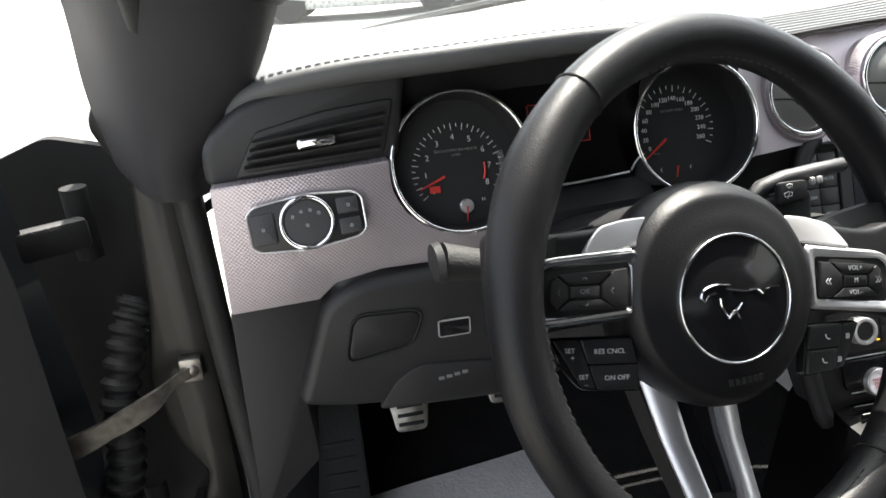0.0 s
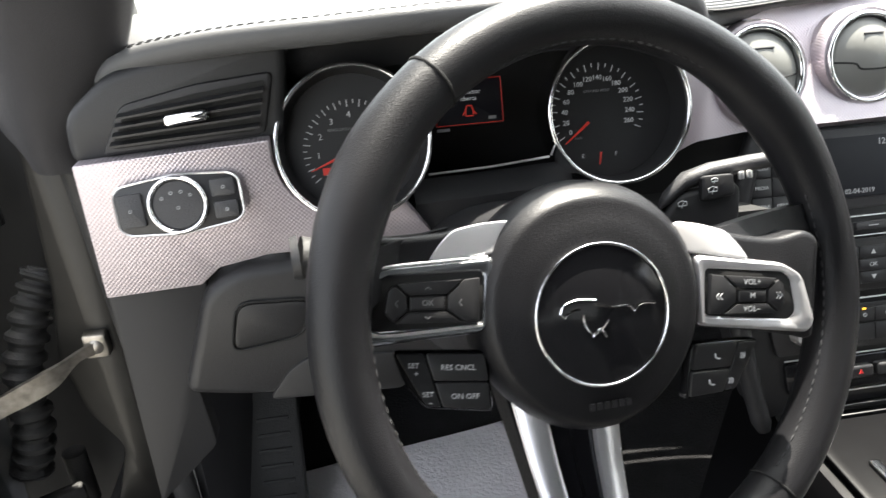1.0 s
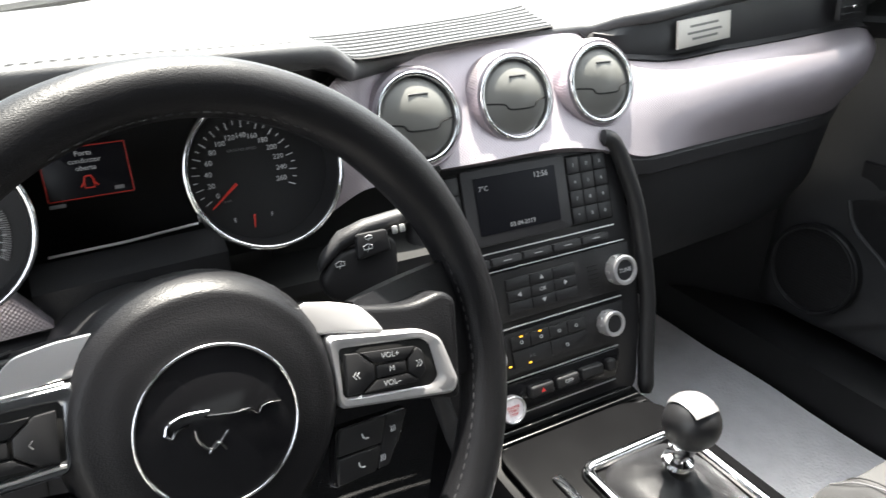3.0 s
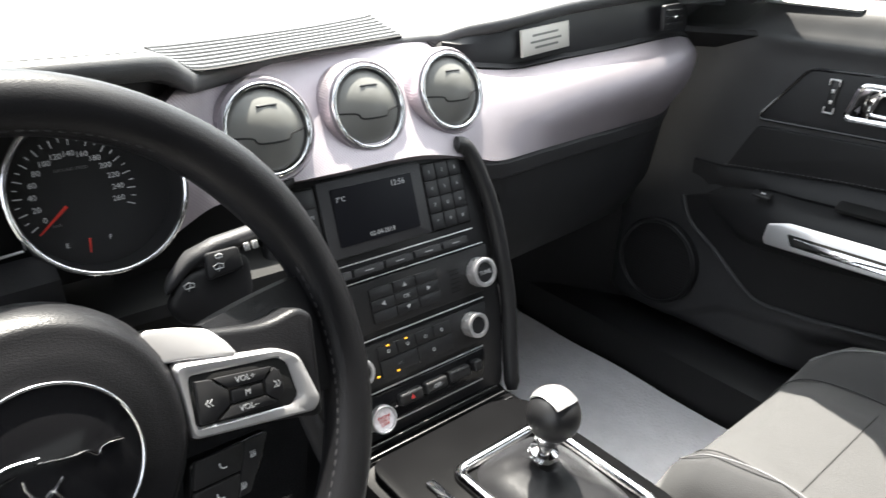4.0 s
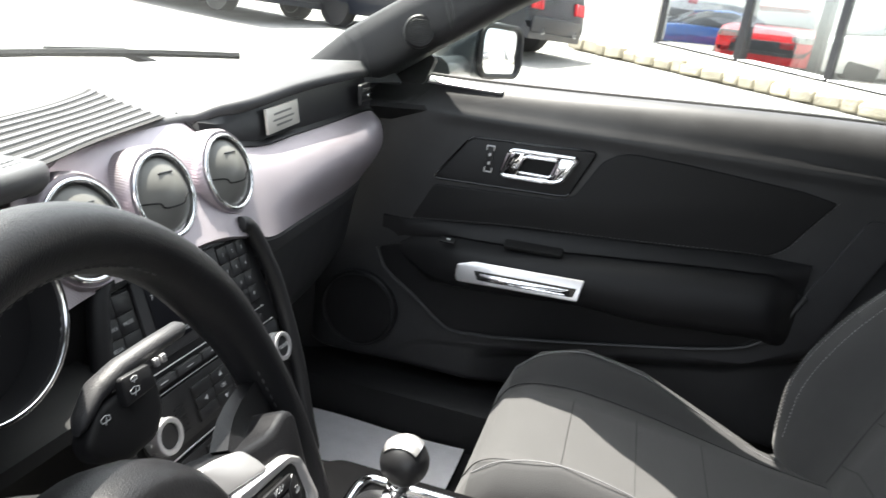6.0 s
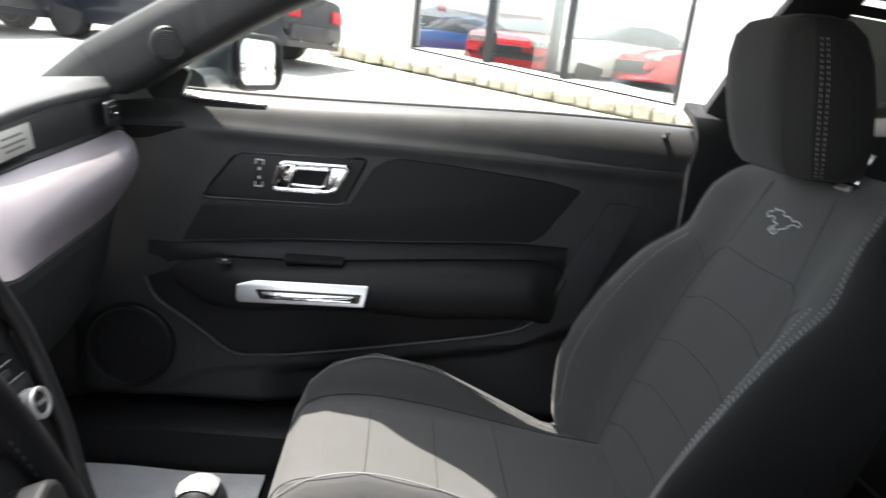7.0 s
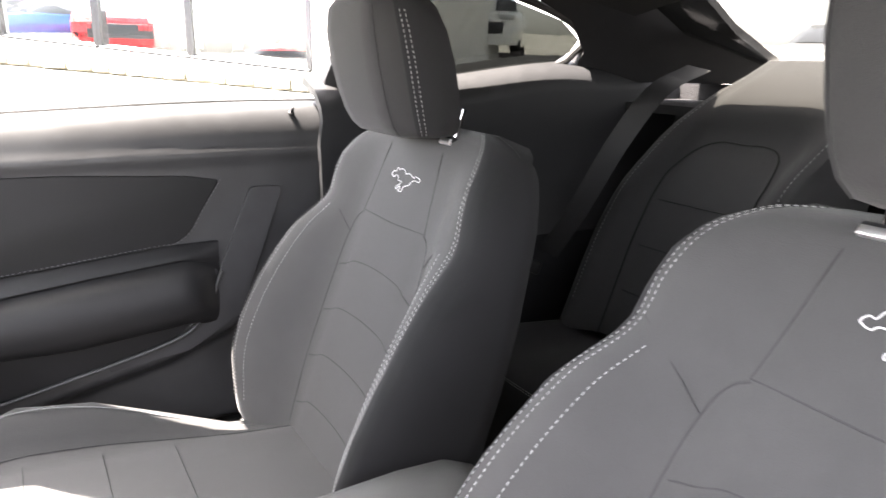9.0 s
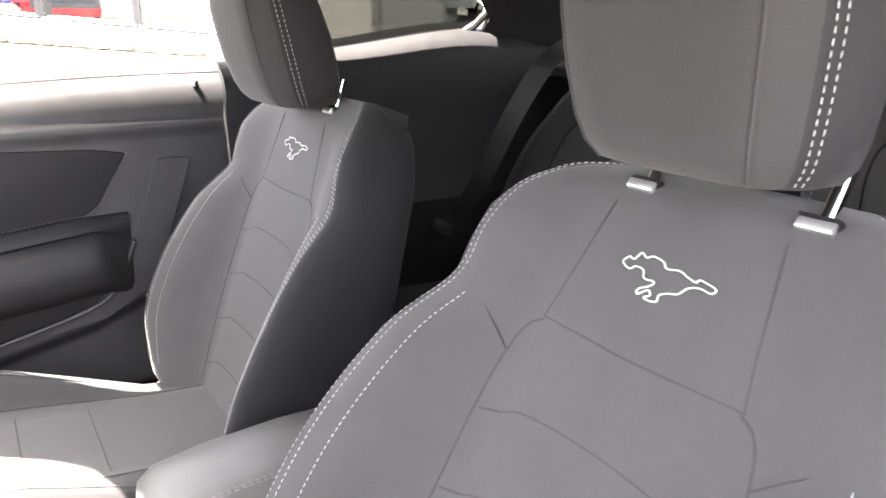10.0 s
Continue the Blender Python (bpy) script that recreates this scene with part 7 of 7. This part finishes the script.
rows = [[Vector((x, y, z * k)) for z in (0.30, 0.55, 0.70, 0.78, 0.80)] for x, y, k in ((-0.885, 0.455, 1.0), (-0.93, 0.475, 0.99), (-0.95, 0.55, 0.97), (-0.955, 0.70, 0.95), (-0.96, 1.5, 0.85))]
sheet(bm, rows, -0.01)
solid("front_wing", bm, PAINT, "dark grey painted front wing", "wing", kind="structure")

DO = at((-0.90, 0.34, 0.0), (-0.90, -0.44, 0), (0, 0, 1))  # u runs along the opened door, z to the cabin side
odoor = thing("driver_door", "opened driver's door with black inner trim and hinge edge", "car door", (-0.9, 0.34, 0.35))
bm = B()
slab(bm, rounded([(0.0, 0.36), (1.12, 0.36), (1.14, 0.70), (1.10, 0.93), (0.0, 0.90), (-0.02, 0.60)], 0.03), DO @ Matrix.Translation((0, 0, -0.065)), 0.07, 0.01)
part("outer_skin", bm, PAINT, odoor, "dark grey painted skin")
bm = B()
slab(bm, rounded([(0.012, 0.37), (1.10, 0.37), (1.12, 0.70), (1.08, 0.94), (0.03, 0.905), (0.012, 0.80)], 0.03), DO @ Matrix.Translation((0, 0, -0.14)), 0.075, 0.02, 3)
part("door_trim", bm, DOOR_BLACK, odoor, "black inner trim")
bm = B()
for z in (0.44, 0.785):
    box(bm, DO @ Matrix.Translation((-0.03, z, -0.06)), 0.06, 0.03, 0.016, 0.006)
    lathe(bm, [(0.012, -0.035), (0.012, 0.035)], DO @ Matrix.Translation((-0.06, z, -0.03)) @ pose(0, 0, 0, 90), 14)
part("hinge", bm, RUBBER, odoor, "dull black steel hinge")
bm = B()
for z in (0.62, 0.565, 0.50):
    lathe(bm, [(0.006, 0), (0.006, 0.006), (0.003, 0.007), (0.003, 0.016)], DO @ Matrix.Translation((0.004, z, -0.015)) @ pose(0, 0, 0, 0, -70), 10)
part("bolt", bm, SATIN, odoor, "bright bolt")
strap = thing("check_strap", "worn steel door check strap between jamb and door", "check strap", (-0.76, 0.3, 0.63))
bm = B()
line = [Vector((-0.757, 0.296, 0.634)), Vector((-0.772, 0.285, 0.632)), Vector((-0.79, 0.272, 0.622)), Vector((-0.82, 0.262, 0.611)), Vector((-0.86, 0.25, 0.60)), Vector((-0.90, 0.24, 0.595))]
loft(bm, [[p + Vector((0, 0, -w)), p + Vector((0.002, -0.004, -w)), p + Vector((0.002, -0.004, w)), p + Vector((0, 0, w))] for p, w in zip(spline(line, 16), [0.006, 0.006, 0.005, 0.005, 0.006, 0.008, 0.010, 0.011, 0.011, 0.011, 0.010, 0.011, 0.012, 0.012, 0.012, 0.012])])
part("strap_arm", bm, STEEL, strap)
bm = B()
lathe(bm, [(0.009, -0.012), (0.009, 0.002), (0.006, 0.005), (0.0, 0.006)], at((-0.757, 0.296, 0.634), (1, 0, 0), (0, 0, 1)), 16)
box(bm, Matrix.Translation((-0.757, 0.300, 0.634)), 0.022, 0.014, 0.026, 0.003)
part("bracket", bm, STEEL, strap)
bm = B()
line = spline([(-0.800, 0.34, 0.70), (-0.815, 0.32, 0.665), (-0.830, 0.30, 0.61), (-0.835, 0.29, 0.55), (-0.85, 0.285, 0.50)], 53)
tube(bm, line, [0.016 + (0.0035 if (k // 2) % 2 else -0.001) for k in range(53)], 14)
boot = thing("cable_boot", "ribbed black rubber cable boot at the hinges", "cable boot", (-0.80, 0.34, 0.70))
part("bellows", bm, RUBBER, boot)
for k in (1, 51):
    bm = B()
    tube(bm, [line[k], line[k].lerp(line[k + (1 if k == 1 else -1)], 0.8)], 0.0205, 14)
    part("end_collar", bm, PLASTIC, boot)

# ---- pedals ----
dead = thing("footrest", "ribbed black footrest beside the pedals", "footrest", (-0.63, 0.42, 0.25))
bm = B()
FR = at((-0.632, 0.42, 0.40), (1, 0, 0), (0, 0.42, 0.91))
slab(bm, rrect(0.072, 0.27, 0.012), FR, 0.02, 0.005)
foot = part("footrest_pad", bm, RUBBER, dead)
bm = B()
for k in range(7):
    box(bm, FR @ Matrix.Translation((0.004, 0.02 - 0.02 * k, 0.021)), 0.04, 0.005, 0.003, 0.001)
part("rib", bm, PLASTIC, foot)
for x, y, z, w in ((-0.528, 0.45, 0.424, 0.058), (-0.385, 0.47, 0.43, 0.07)):
    pedal = thing("pedal", "steel foot pedal with rubber ribs", "pedal", (x, y + 0.05, z), "pedals")
    P = at((x, y, z), (1, 0, 0), (0, 0.5, 0.87))
    bm = B()
    slab(bm, rounded([(-w / 2, 0.026), (-w / 2 + 0.008, -0.022), (w / 2 - 0.008, -0.022), (w / 2, 0.026)], 0.008), P, 0.006, 0.002)
    pd = part("pad", bm, STEEL, pedal)
    bm = B()
    for k in (-1, 0, 1):
        box(bm, P @ Matrix.Translation((0, 0.012 * k, 0.007)), w * 0.6, 0.005, 0.003, 0.001)
    part("rib", bm, RUBBER, pd)
    bm = B()
    tube(bm, [P @ Vector((0, 0.01, -0.003)), Vector((x, y + 0.09, z + 0.15)), Vector((x, y + 0.10, z + 0.28))], 0.008, 6)
    part("arm", bm, PLASTIC, pedal)

# ---- door mirror ----
mirror = thing("door_mirror", "dark grey door mirror with its glass", "mirror", (0.84, 0.24, 0.95))
bm = B()
rings = []
for y, k in ((0.205, 0.97), (0.215, 1.0), (0.25, 0.97), (0.29, 0.8), (0.315, 0.45)):
    rings.append([Vector((1.005 + 0.105 * k * math.copysign(abs(math.cos(a)) ** 0.5, math.cos(a)), y - 0.009 - 0.030 * math.cos(a), 1.002 + 0.062 * k * math.copysign(abs(math.sin(a)) ** 0.55, math.sin(a)))) for a in (2 * math.pi * j / 28 for j in range(28))])
loft(bm, rings)
tube(bm, [(0.79, 0.27, 0.955), (0.93, 0.25, 0.965)], [0.03, 0.025], 10)
part("housing", bm, PAINT, mirror)
bm = B()
slab(bm, rrect(0.178, 0.098, 0.03), at((1.007, 0.1935, 1.003), (1, -0.30, 0), (0, 0.06, 1)), 0.006, 0.001)
part("mirror_glass", bm, CHROME, mirror, "mirror glass")
bm = B()
MIRROR = at((1.007, 0.1935, 1.003), (1, -0.30, 0), (0, 0.06, 1))
tube(bm, [MIRROR @ Vector((x, y, 0.006)) for x, y in rrect(0.186, 0.106, 0.033)], 0.006, 8, closed=True)
part("mirror_frame", bm, RUBBER, mirror, "black frame round the glass")

# ---- outside ----
CONCRETE = material("pale_concrete", (0.27, 0.265, 0.25), 0.85, grain=0.6, grain_size=0.02, mottle=0.2, spread=0.7)
WHITE_WALL = material("white_render", (0.75, 0.74, 0.72), 0.8, grain=0.4, grain_size=0.01, mottle=0.06, spread=0.4)
DARK_METAL = material("dark_metal", (0.05, 0.05, 0.055), 0.4, 0.5)
SHOW_FLOOR = material("showroom_floor", (0.5, 0.5, 0.48), 0.3, mottle=0.08)
CAR_RED = material("red_car_paint", (0.55, 0.015, 0.02), 0.22, 0.1, coat=0.8, mottle=0.05)
CAR_WHITE = material("white_car_paint", (0.78, 0.78, 0.78), 0.25, coat=0.8, mottle=0.04)
CAR_BLACK = material("dark_blue_car_paint", (0.010, 0.012, 0.020), 0.3, 0.1, coat=0.3, mottle=0.05)
CAR_BLUE = material("blue_car_paint", (0.03, 0.12, 0.42), 0.22, 0.2, coat=0.8, mottle=0.05)
CAR_SILVER = material("silver_car_paint", (0.45, 0.46, 0.47), 0.28, 0.5, coat=0.7, mottle=0.05)
CAR_GLASS = material("dark_car_glass", (0.02, 0.022, 0.025), 0.08, mottle=0.05)
TYRE = material("tyre_rubber", (0.02, 0.02, 0.02), 0.8, grain=0.5, grain_size=0.01)
LAMP_RED = material("red_tail_lamp", (0.6, 0.03, 0.04), 0.15, mottle=0.05)
KERB = material("kerb_stone", (0.42, 0.38, 0.30), 0.85, grain=0.8, grain_size=0.03, mottle=0.3, spread=0.3)


def ground_z(x):
    return 0.085 * max(0.0, min(x, 30.0) - 1.3) if x < 30 else 2.44


bm = B()
n = 80
rows = []
for i in range(n + 1):
    u = -1 + 2 * i / n
    x = 3000 * u ** 7 + 40 * u
    rows.append([(x, 3000 * v ** 7 + 40 * v, ground_z(x)) for v in (-1 + 2 * j / n for j in range(n + 1))])
sheet(bm, rows, -0.2, (0, 0, 1))
solid("ground", bm, CONCRETE, "pale sunlit concrete car park", "ground", kind="structure")


def parked_car(name, label, paint, place, heading, kind="coupe", group="parked cars"):
    """A car 4.7 m long on four wheels; heading: degrees its nose turns from +y to the left."""
    car = thing(name, label, "car", place, group)
    M = Matrix.Translation(place) @ pose(0, 0, 0, 0, 0, heading)
    tall = {"coupe": 0.0, "suv": 0.32}[kind]
    side = {"coupe": [(-2.32, 0.52, 0.80), (-2.28, 0.92, 0.84), (-1.9, 1.02, 0.90), (-1.0, 0.98, 0.94), (0.0, 0.96, 0.94), (0.9, 0.95, 0.93), (1.7, 0.86, 0.90), (2.2, 0.72, 0.82), (2.34, 0.52, 0.70)],
            "suv": [(-2.30, 0.60, 0.82), (-2.28, 1.05, 0.88), (-1.9, 1.12, 0.92), (-1.0, 1.10, 0.95), (0.0, 1.08, 0.95), (0.9, 1.06, 0.94), (1.7, 1.02, 0.92), (2.2, 0.92, 0.86), (2.34, 0.62, 0.76)]}[kind]
    bm = B()
    rings = []
    for y, top, w in side:
        low = 0.22 + 0.08 * tall
        rings.append([M @ Vector((x, y, z)) for x, z in ((-w * 0.92, low), (-w, 0.45), (-w, top - 0.16), (-w * 0.93, top - 0.04), (-w * 0.7, top), (w * 0.7, top), (w * 0.93, top - 0.04), (w, top - 0.16), (w, 0.45), (w * 0.92, low))])
    loft(bm, rings)
    part("body", bm, paint, car)
    roof = {"coupe": [(-1.75, 1.00, 0.70), (-1.05, 1.30, 0.58), (-0.4, 1.38, 0.56), (0.1, 1.34, 0.57), (0.95, 0.97, 0.72)], "suv": [(-2.15, 1.10, 0.78), (-1.95, 1.62, 0.66), (-0.8, 1.70, 0.65), (0.15, 1.64, 0.66), (0.95, 1.08, 0.76)]}[kind]
    base = 0.90 + tall * 0.4
    bm = B()
    loft(bm, [[M @ Vector((x, y, z)) for x, z in ((-0.82, base), (-w, top - 0.05), (-w * 0.8, top), (w * 0.8, top), (w, top - 0.05), (0.82, base))] for y, top, w in roof])
    part("cabin_glass", bm, CAR_GLASS, car, "dark car windows")
    bm = B()
    loft(bm, [[M @ Vector((x, y, z)) for x, z in ((-w, top - 0.06), (-w * 0.8, top + 0.012), (w * 0.8, top + 0.012), (w, top - 0.06))] for y, top, w in roof[1:4]])
    part("roof", bm, paint, car)
    for sx in (-1, 1):
        for y in (-1.38, 1.38):
            R = M @ at((sx * 0.80, y, 0.34), (0, 1, 0), (0, 0, 1)) if sx < 0 else M @ at((sx * 0.80, y, 0.34), (0, -1, 0), (0, 0, 1))
            bm = B()
            lathe(bm, [(0.22, -0.10), (0.335, -0.10), (0.34, -0.06), (0.34, 0.10), (0.325, 0.135), (0.24, 0.14)], R, 32)
            wheel_ob = part("wheel", bm, TYRE, car, "black tyre")
            bm = B()
            lathe(bm, [(0.245, 0.06), (0.245, 0.135), (0.235, 0.142), (0.225, 0.10), (0, 0.09)], R, 28)
            for k in range(10):
                a = 2 * math.pi * k / 10
                box(bm, R @ pose(0, 0, 0, 0, 0, math.degrees(a)) @ Matrix.Translation((0.125, 0, 0.125)), 0.20, 0.03, 0.02, 0.005)
            part("rim", bm, CAR_SILVER, wheel_ob, "spoked alloy rim")
    for sx in (-1, 1):
        for k in range(3):
            bm = B()
            box(bm, M @ Matrix.Translation((sx * (0.52 + 0.10 * k), -2.315, 0.70 + tall * 0.3)) @ pose(0, 0, 0, -8, 0, 0), 0.075, 0.05, 0.17, 0.01)
            part("tail_lamp", bm, LAMP_RED, car, "red tail lamp bar")
        bm = B()
        box(bm, M @ Matrix.Translation((sx * 0.62, 2.20, 0.68 + tall * 0.5)), 0.34, 0.16, 0.12, 0.03)
        part("headlamp", bm, CAR_SILVER, car, "clear headlamp")
    bm = B()
    box(bm, M @ Matrix.Translation((0, -2.30, 0.42)), 1.40, 0.10, 0.22, 0.03)
    box(bm, M @ Matrix.Translation((0, 2.30, 0.48 + tall * 0.4)), 1.10, 0.12, 0.26, 0.04)
    part("grille", bm, DARK_METAL, car, "black lower grille")
    for sx in (-1, 1):
        bm = B()
        lathe(bm, [(0.045, 0), (0.05, 0.10), (0.04, 0.10), (0.038, 0.02)], M @ at((sx * 0.48, -2.28, 0.34), (1, 0, 0), (0, 0, 1)), 14)
        part("exhaust", bm, CHROME, car)
    return car


def spot(x, y):
    return (x, y, ground_z(x))


parked_car("parked_coupe", "dark blue parked coupe showing its red tail lamps", CAR_BLACK, spot(10.9, 3.37), -22)
parked_car("parked_coupe", "bright blue parked coupe farther along the row", CAR_BLUE, spot(18.4, 3.2), -22)
parked_car("parked_van", "white van parked at the far end", CAR_WHITE, spot(22.3, 0.7), -60, "suv")
parked_car("parked_coupe", "dark parked coupe ahead of the bonnet", CAR_BLACK, spot(11.0, 7.6), -20)
parked_car("parked_coupe", "silver car parked across the yard ahead", CAR_SILVER, spot(0.8, 14.0), 80)
parked_car("parked_coupe", "pale silver car parked beside the yard", CAR_SILVER, spot(-6.5, 9.5), 30)
parked_car("parked_suv", "white off-road car parked behind the rear quarter", CAR_WHITE, spot(14.6, -10.8), 50, "suv")
parked_car("parked_coupe", "white coupe parked beside the off-road car", CAR_WHITE, spot(13.8, -7.6), 52)
parked_car("parked_coupe", "grey coupe parked behind the rear window", CAR_SILVER, spot(8.0, -15.0), 25)

# ---- showroom ----
WALL_U = Vector((0.668, 0.744, 0))
FRONT = at((10.37, -1.88, 0.0), WALL_U, (0, 0, 1))  # u runs along the glass front, z away from the yard
showroom = thing("showroom", "white car showroom with a wide dark-framed display window", "building", (10.4, -1.9, 0.6))
PANES = [(-2.47, -0.74), (-0.70, 0.68), (0.74, 2.27)]
for u0, u1, z0, z1 in ((-4.1, -2.53, 0.0, 4.2), (2.33, 8.1, 0.0, 4.2), (-2.53, 2.33, 3.1, 4.2)):
    bm = B()
    slab(bm, [(u0, z0), (u1, z0), (u1, z1), (u0, z1)], FRONT, 0.25)
    part("front_wall", bm, WHITE_WALL, showroom, "white rendered front")
bm = B()
bottom = lambda u: 1.065 + 0.080 * u
slab(bm, [(-2.53, 0.0), (2.33, 0.0), (2.33, bottom(2.33) - 0.03), (-2.53, bottom(-2.53) - 0.03)], FRONT, 0.25)
part("front_wall", bm, WHITE_WALL, showroom, "white rendered front")
bm = B()
slab(bm, [(-4.1, 3.9), (3.1, 3.9), (3.1, 4.3), (-4.1, 4.3)], FRONT @ Matrix.Translation((0, 0, -0.15)), 0.15)
part("fascia", bm, WHITE_WALL, showroom)
bm = B()
slab(bm, [(-4.1, 0.3), (8.1, 0.3), (8.1, 4.2), (-4.1, 4.2)], FRONT @ Matrix.Translation((0, 0, 9.0)), 0.2)
part("back_wall", bm, WHITE_WALL, showroom)
for u in (-4.1, 8.0):
    bm = B()
    slab(bm, [(u, 0.0), (u + 0.1, 0.0), (u + 0.1, 4.2), (u, 4.2)], FRONT, 9.2)
    part("side_wall", bm, WHITE_WALL, showroom)
bm = B()
slab(bm, [(-4.1, 4.2), (3.1, 4.2), (3.1, 4.35), (-4.1, 4.35)], FRONT, 0.8)
part("roof", bm, DARK_METAL, showroom)
bm = B()
slab(bm, [(-4.1, 0.5), (8.1, 0.5), (8.1, 0.92), (-4.1, 0.92)], FRONT @ Matrix.Translation((0, 0, 0.26)), 8.7)
part("showroom_floor", bm, SHOW_FLOOR, showroom)
for u0, u1 in PANES:
    bm = B()
    slab(bm, [(u0, bottom(u0)), (u1, bottom(u1)), (u1, 3.1), (u0, 3.1)], FRONT @ Matrix.Translation((0, 0, 0.06)), 0.01)
    win = part("window", bm, PANE_GLASS, showroom, "large showroom pane")
    win.visible_shadow = False
    bm = B()
    for a, b in (((u0, bottom(u0)), (u1, bottom(u1))), ((u1, bottom(u1)), (u1, 3.1)), ((u1, 3.1), (u0, 3.1)), ((u0, 3.1), (u0, bottom(u0)))):
        p, q = FRONT @ Vector((*a, 0.06)), FRONT @ Vector((*b, 0.06))
        tube(bm, [p, q], 0.045, 4)
    part("window_frame", bm, DARK_METAL, win, "dark metal frame")
for u in (0.15, 1.45):
    bm = B()
    slab(bm, [(u, 0.9), (u + 0.14, 0.9), (u + 0.14, 4.2), (u, 4.2)], FRONT @ Matrix.Translation((0, 0, 1.2)), 0.14)
    part("post", bm, DARK_METAL, showroom, "dark steel post inside")
bm = B()
rows = []
for i in range(25):
    u = -9.0 + 12.6 * i / 24
    p = FRONT @ Vector((u, 0, 0))
    g = ground_z(p.x)
    rows.append([FRONT @ Vector((u, g + z, -d)) for d, z in ((0.0, 0.16), (0.42, 0.15), (0.46, 0.12), (0.47, -0.1))])
sheet(bm, rows, -0.03)
pavement = solid("pavement", bm, KERB, "weathered stone kerb before the showroom", "kerb", kind="structure")
rng = random.Random(11)
u = -3.9
while u < 3.5:
    long, deep, high = rng.uniform(0.20, 0.42), rng.uniform(0.13, 0.20), rng.uniform(0.13, 0.20)
    p = FRONT @ Vector((u + long / 2, 0, 0))
    bm = B()
    box(bm, FRONT @ Matrix.Translation((u + long / 2, ground_z(p.x) + high / 2 - 0.01, -0.47 - rng.uniform(0, 0.03))) @ pose(0, 0, 0, rng.uniform(-3, 3), rng.uniform(-4, 4), rng.uniform(-3, 3)), long - 0.02, high, deep, 0.025, 1)
    part("kerb_stone", bm, KERB, pavement)
    u += long


def show_spot(u, d):
    p = FRONT @ Vector((u, 0.92, d))
    return (p.x, p.y, p.z)


H0 = -math.degrees(math.atan2(WALL_U.x, WALL_U.y))
parked_car("display_car", "red sports coupe on display indoors", CAR_RED, show_spot(3.0, 4.4), H0 + 118, group="display cars")
parked_car("display_car", "white coupe on display indoors", CAR_WHITE, show_spot(1.05, 5.4), H0 + 66, group="display cars")
parked_car("display_car", "red coupe on display beside the white one", CAR_RED, show_spot(-0.9, 6.2), H0 + 62, group="display cars")
parked_car("display_car", "pale blue car on display indoors", CAR_BLUE, show_spot(6.3, 6.2), H0 + 70, group="display cars")
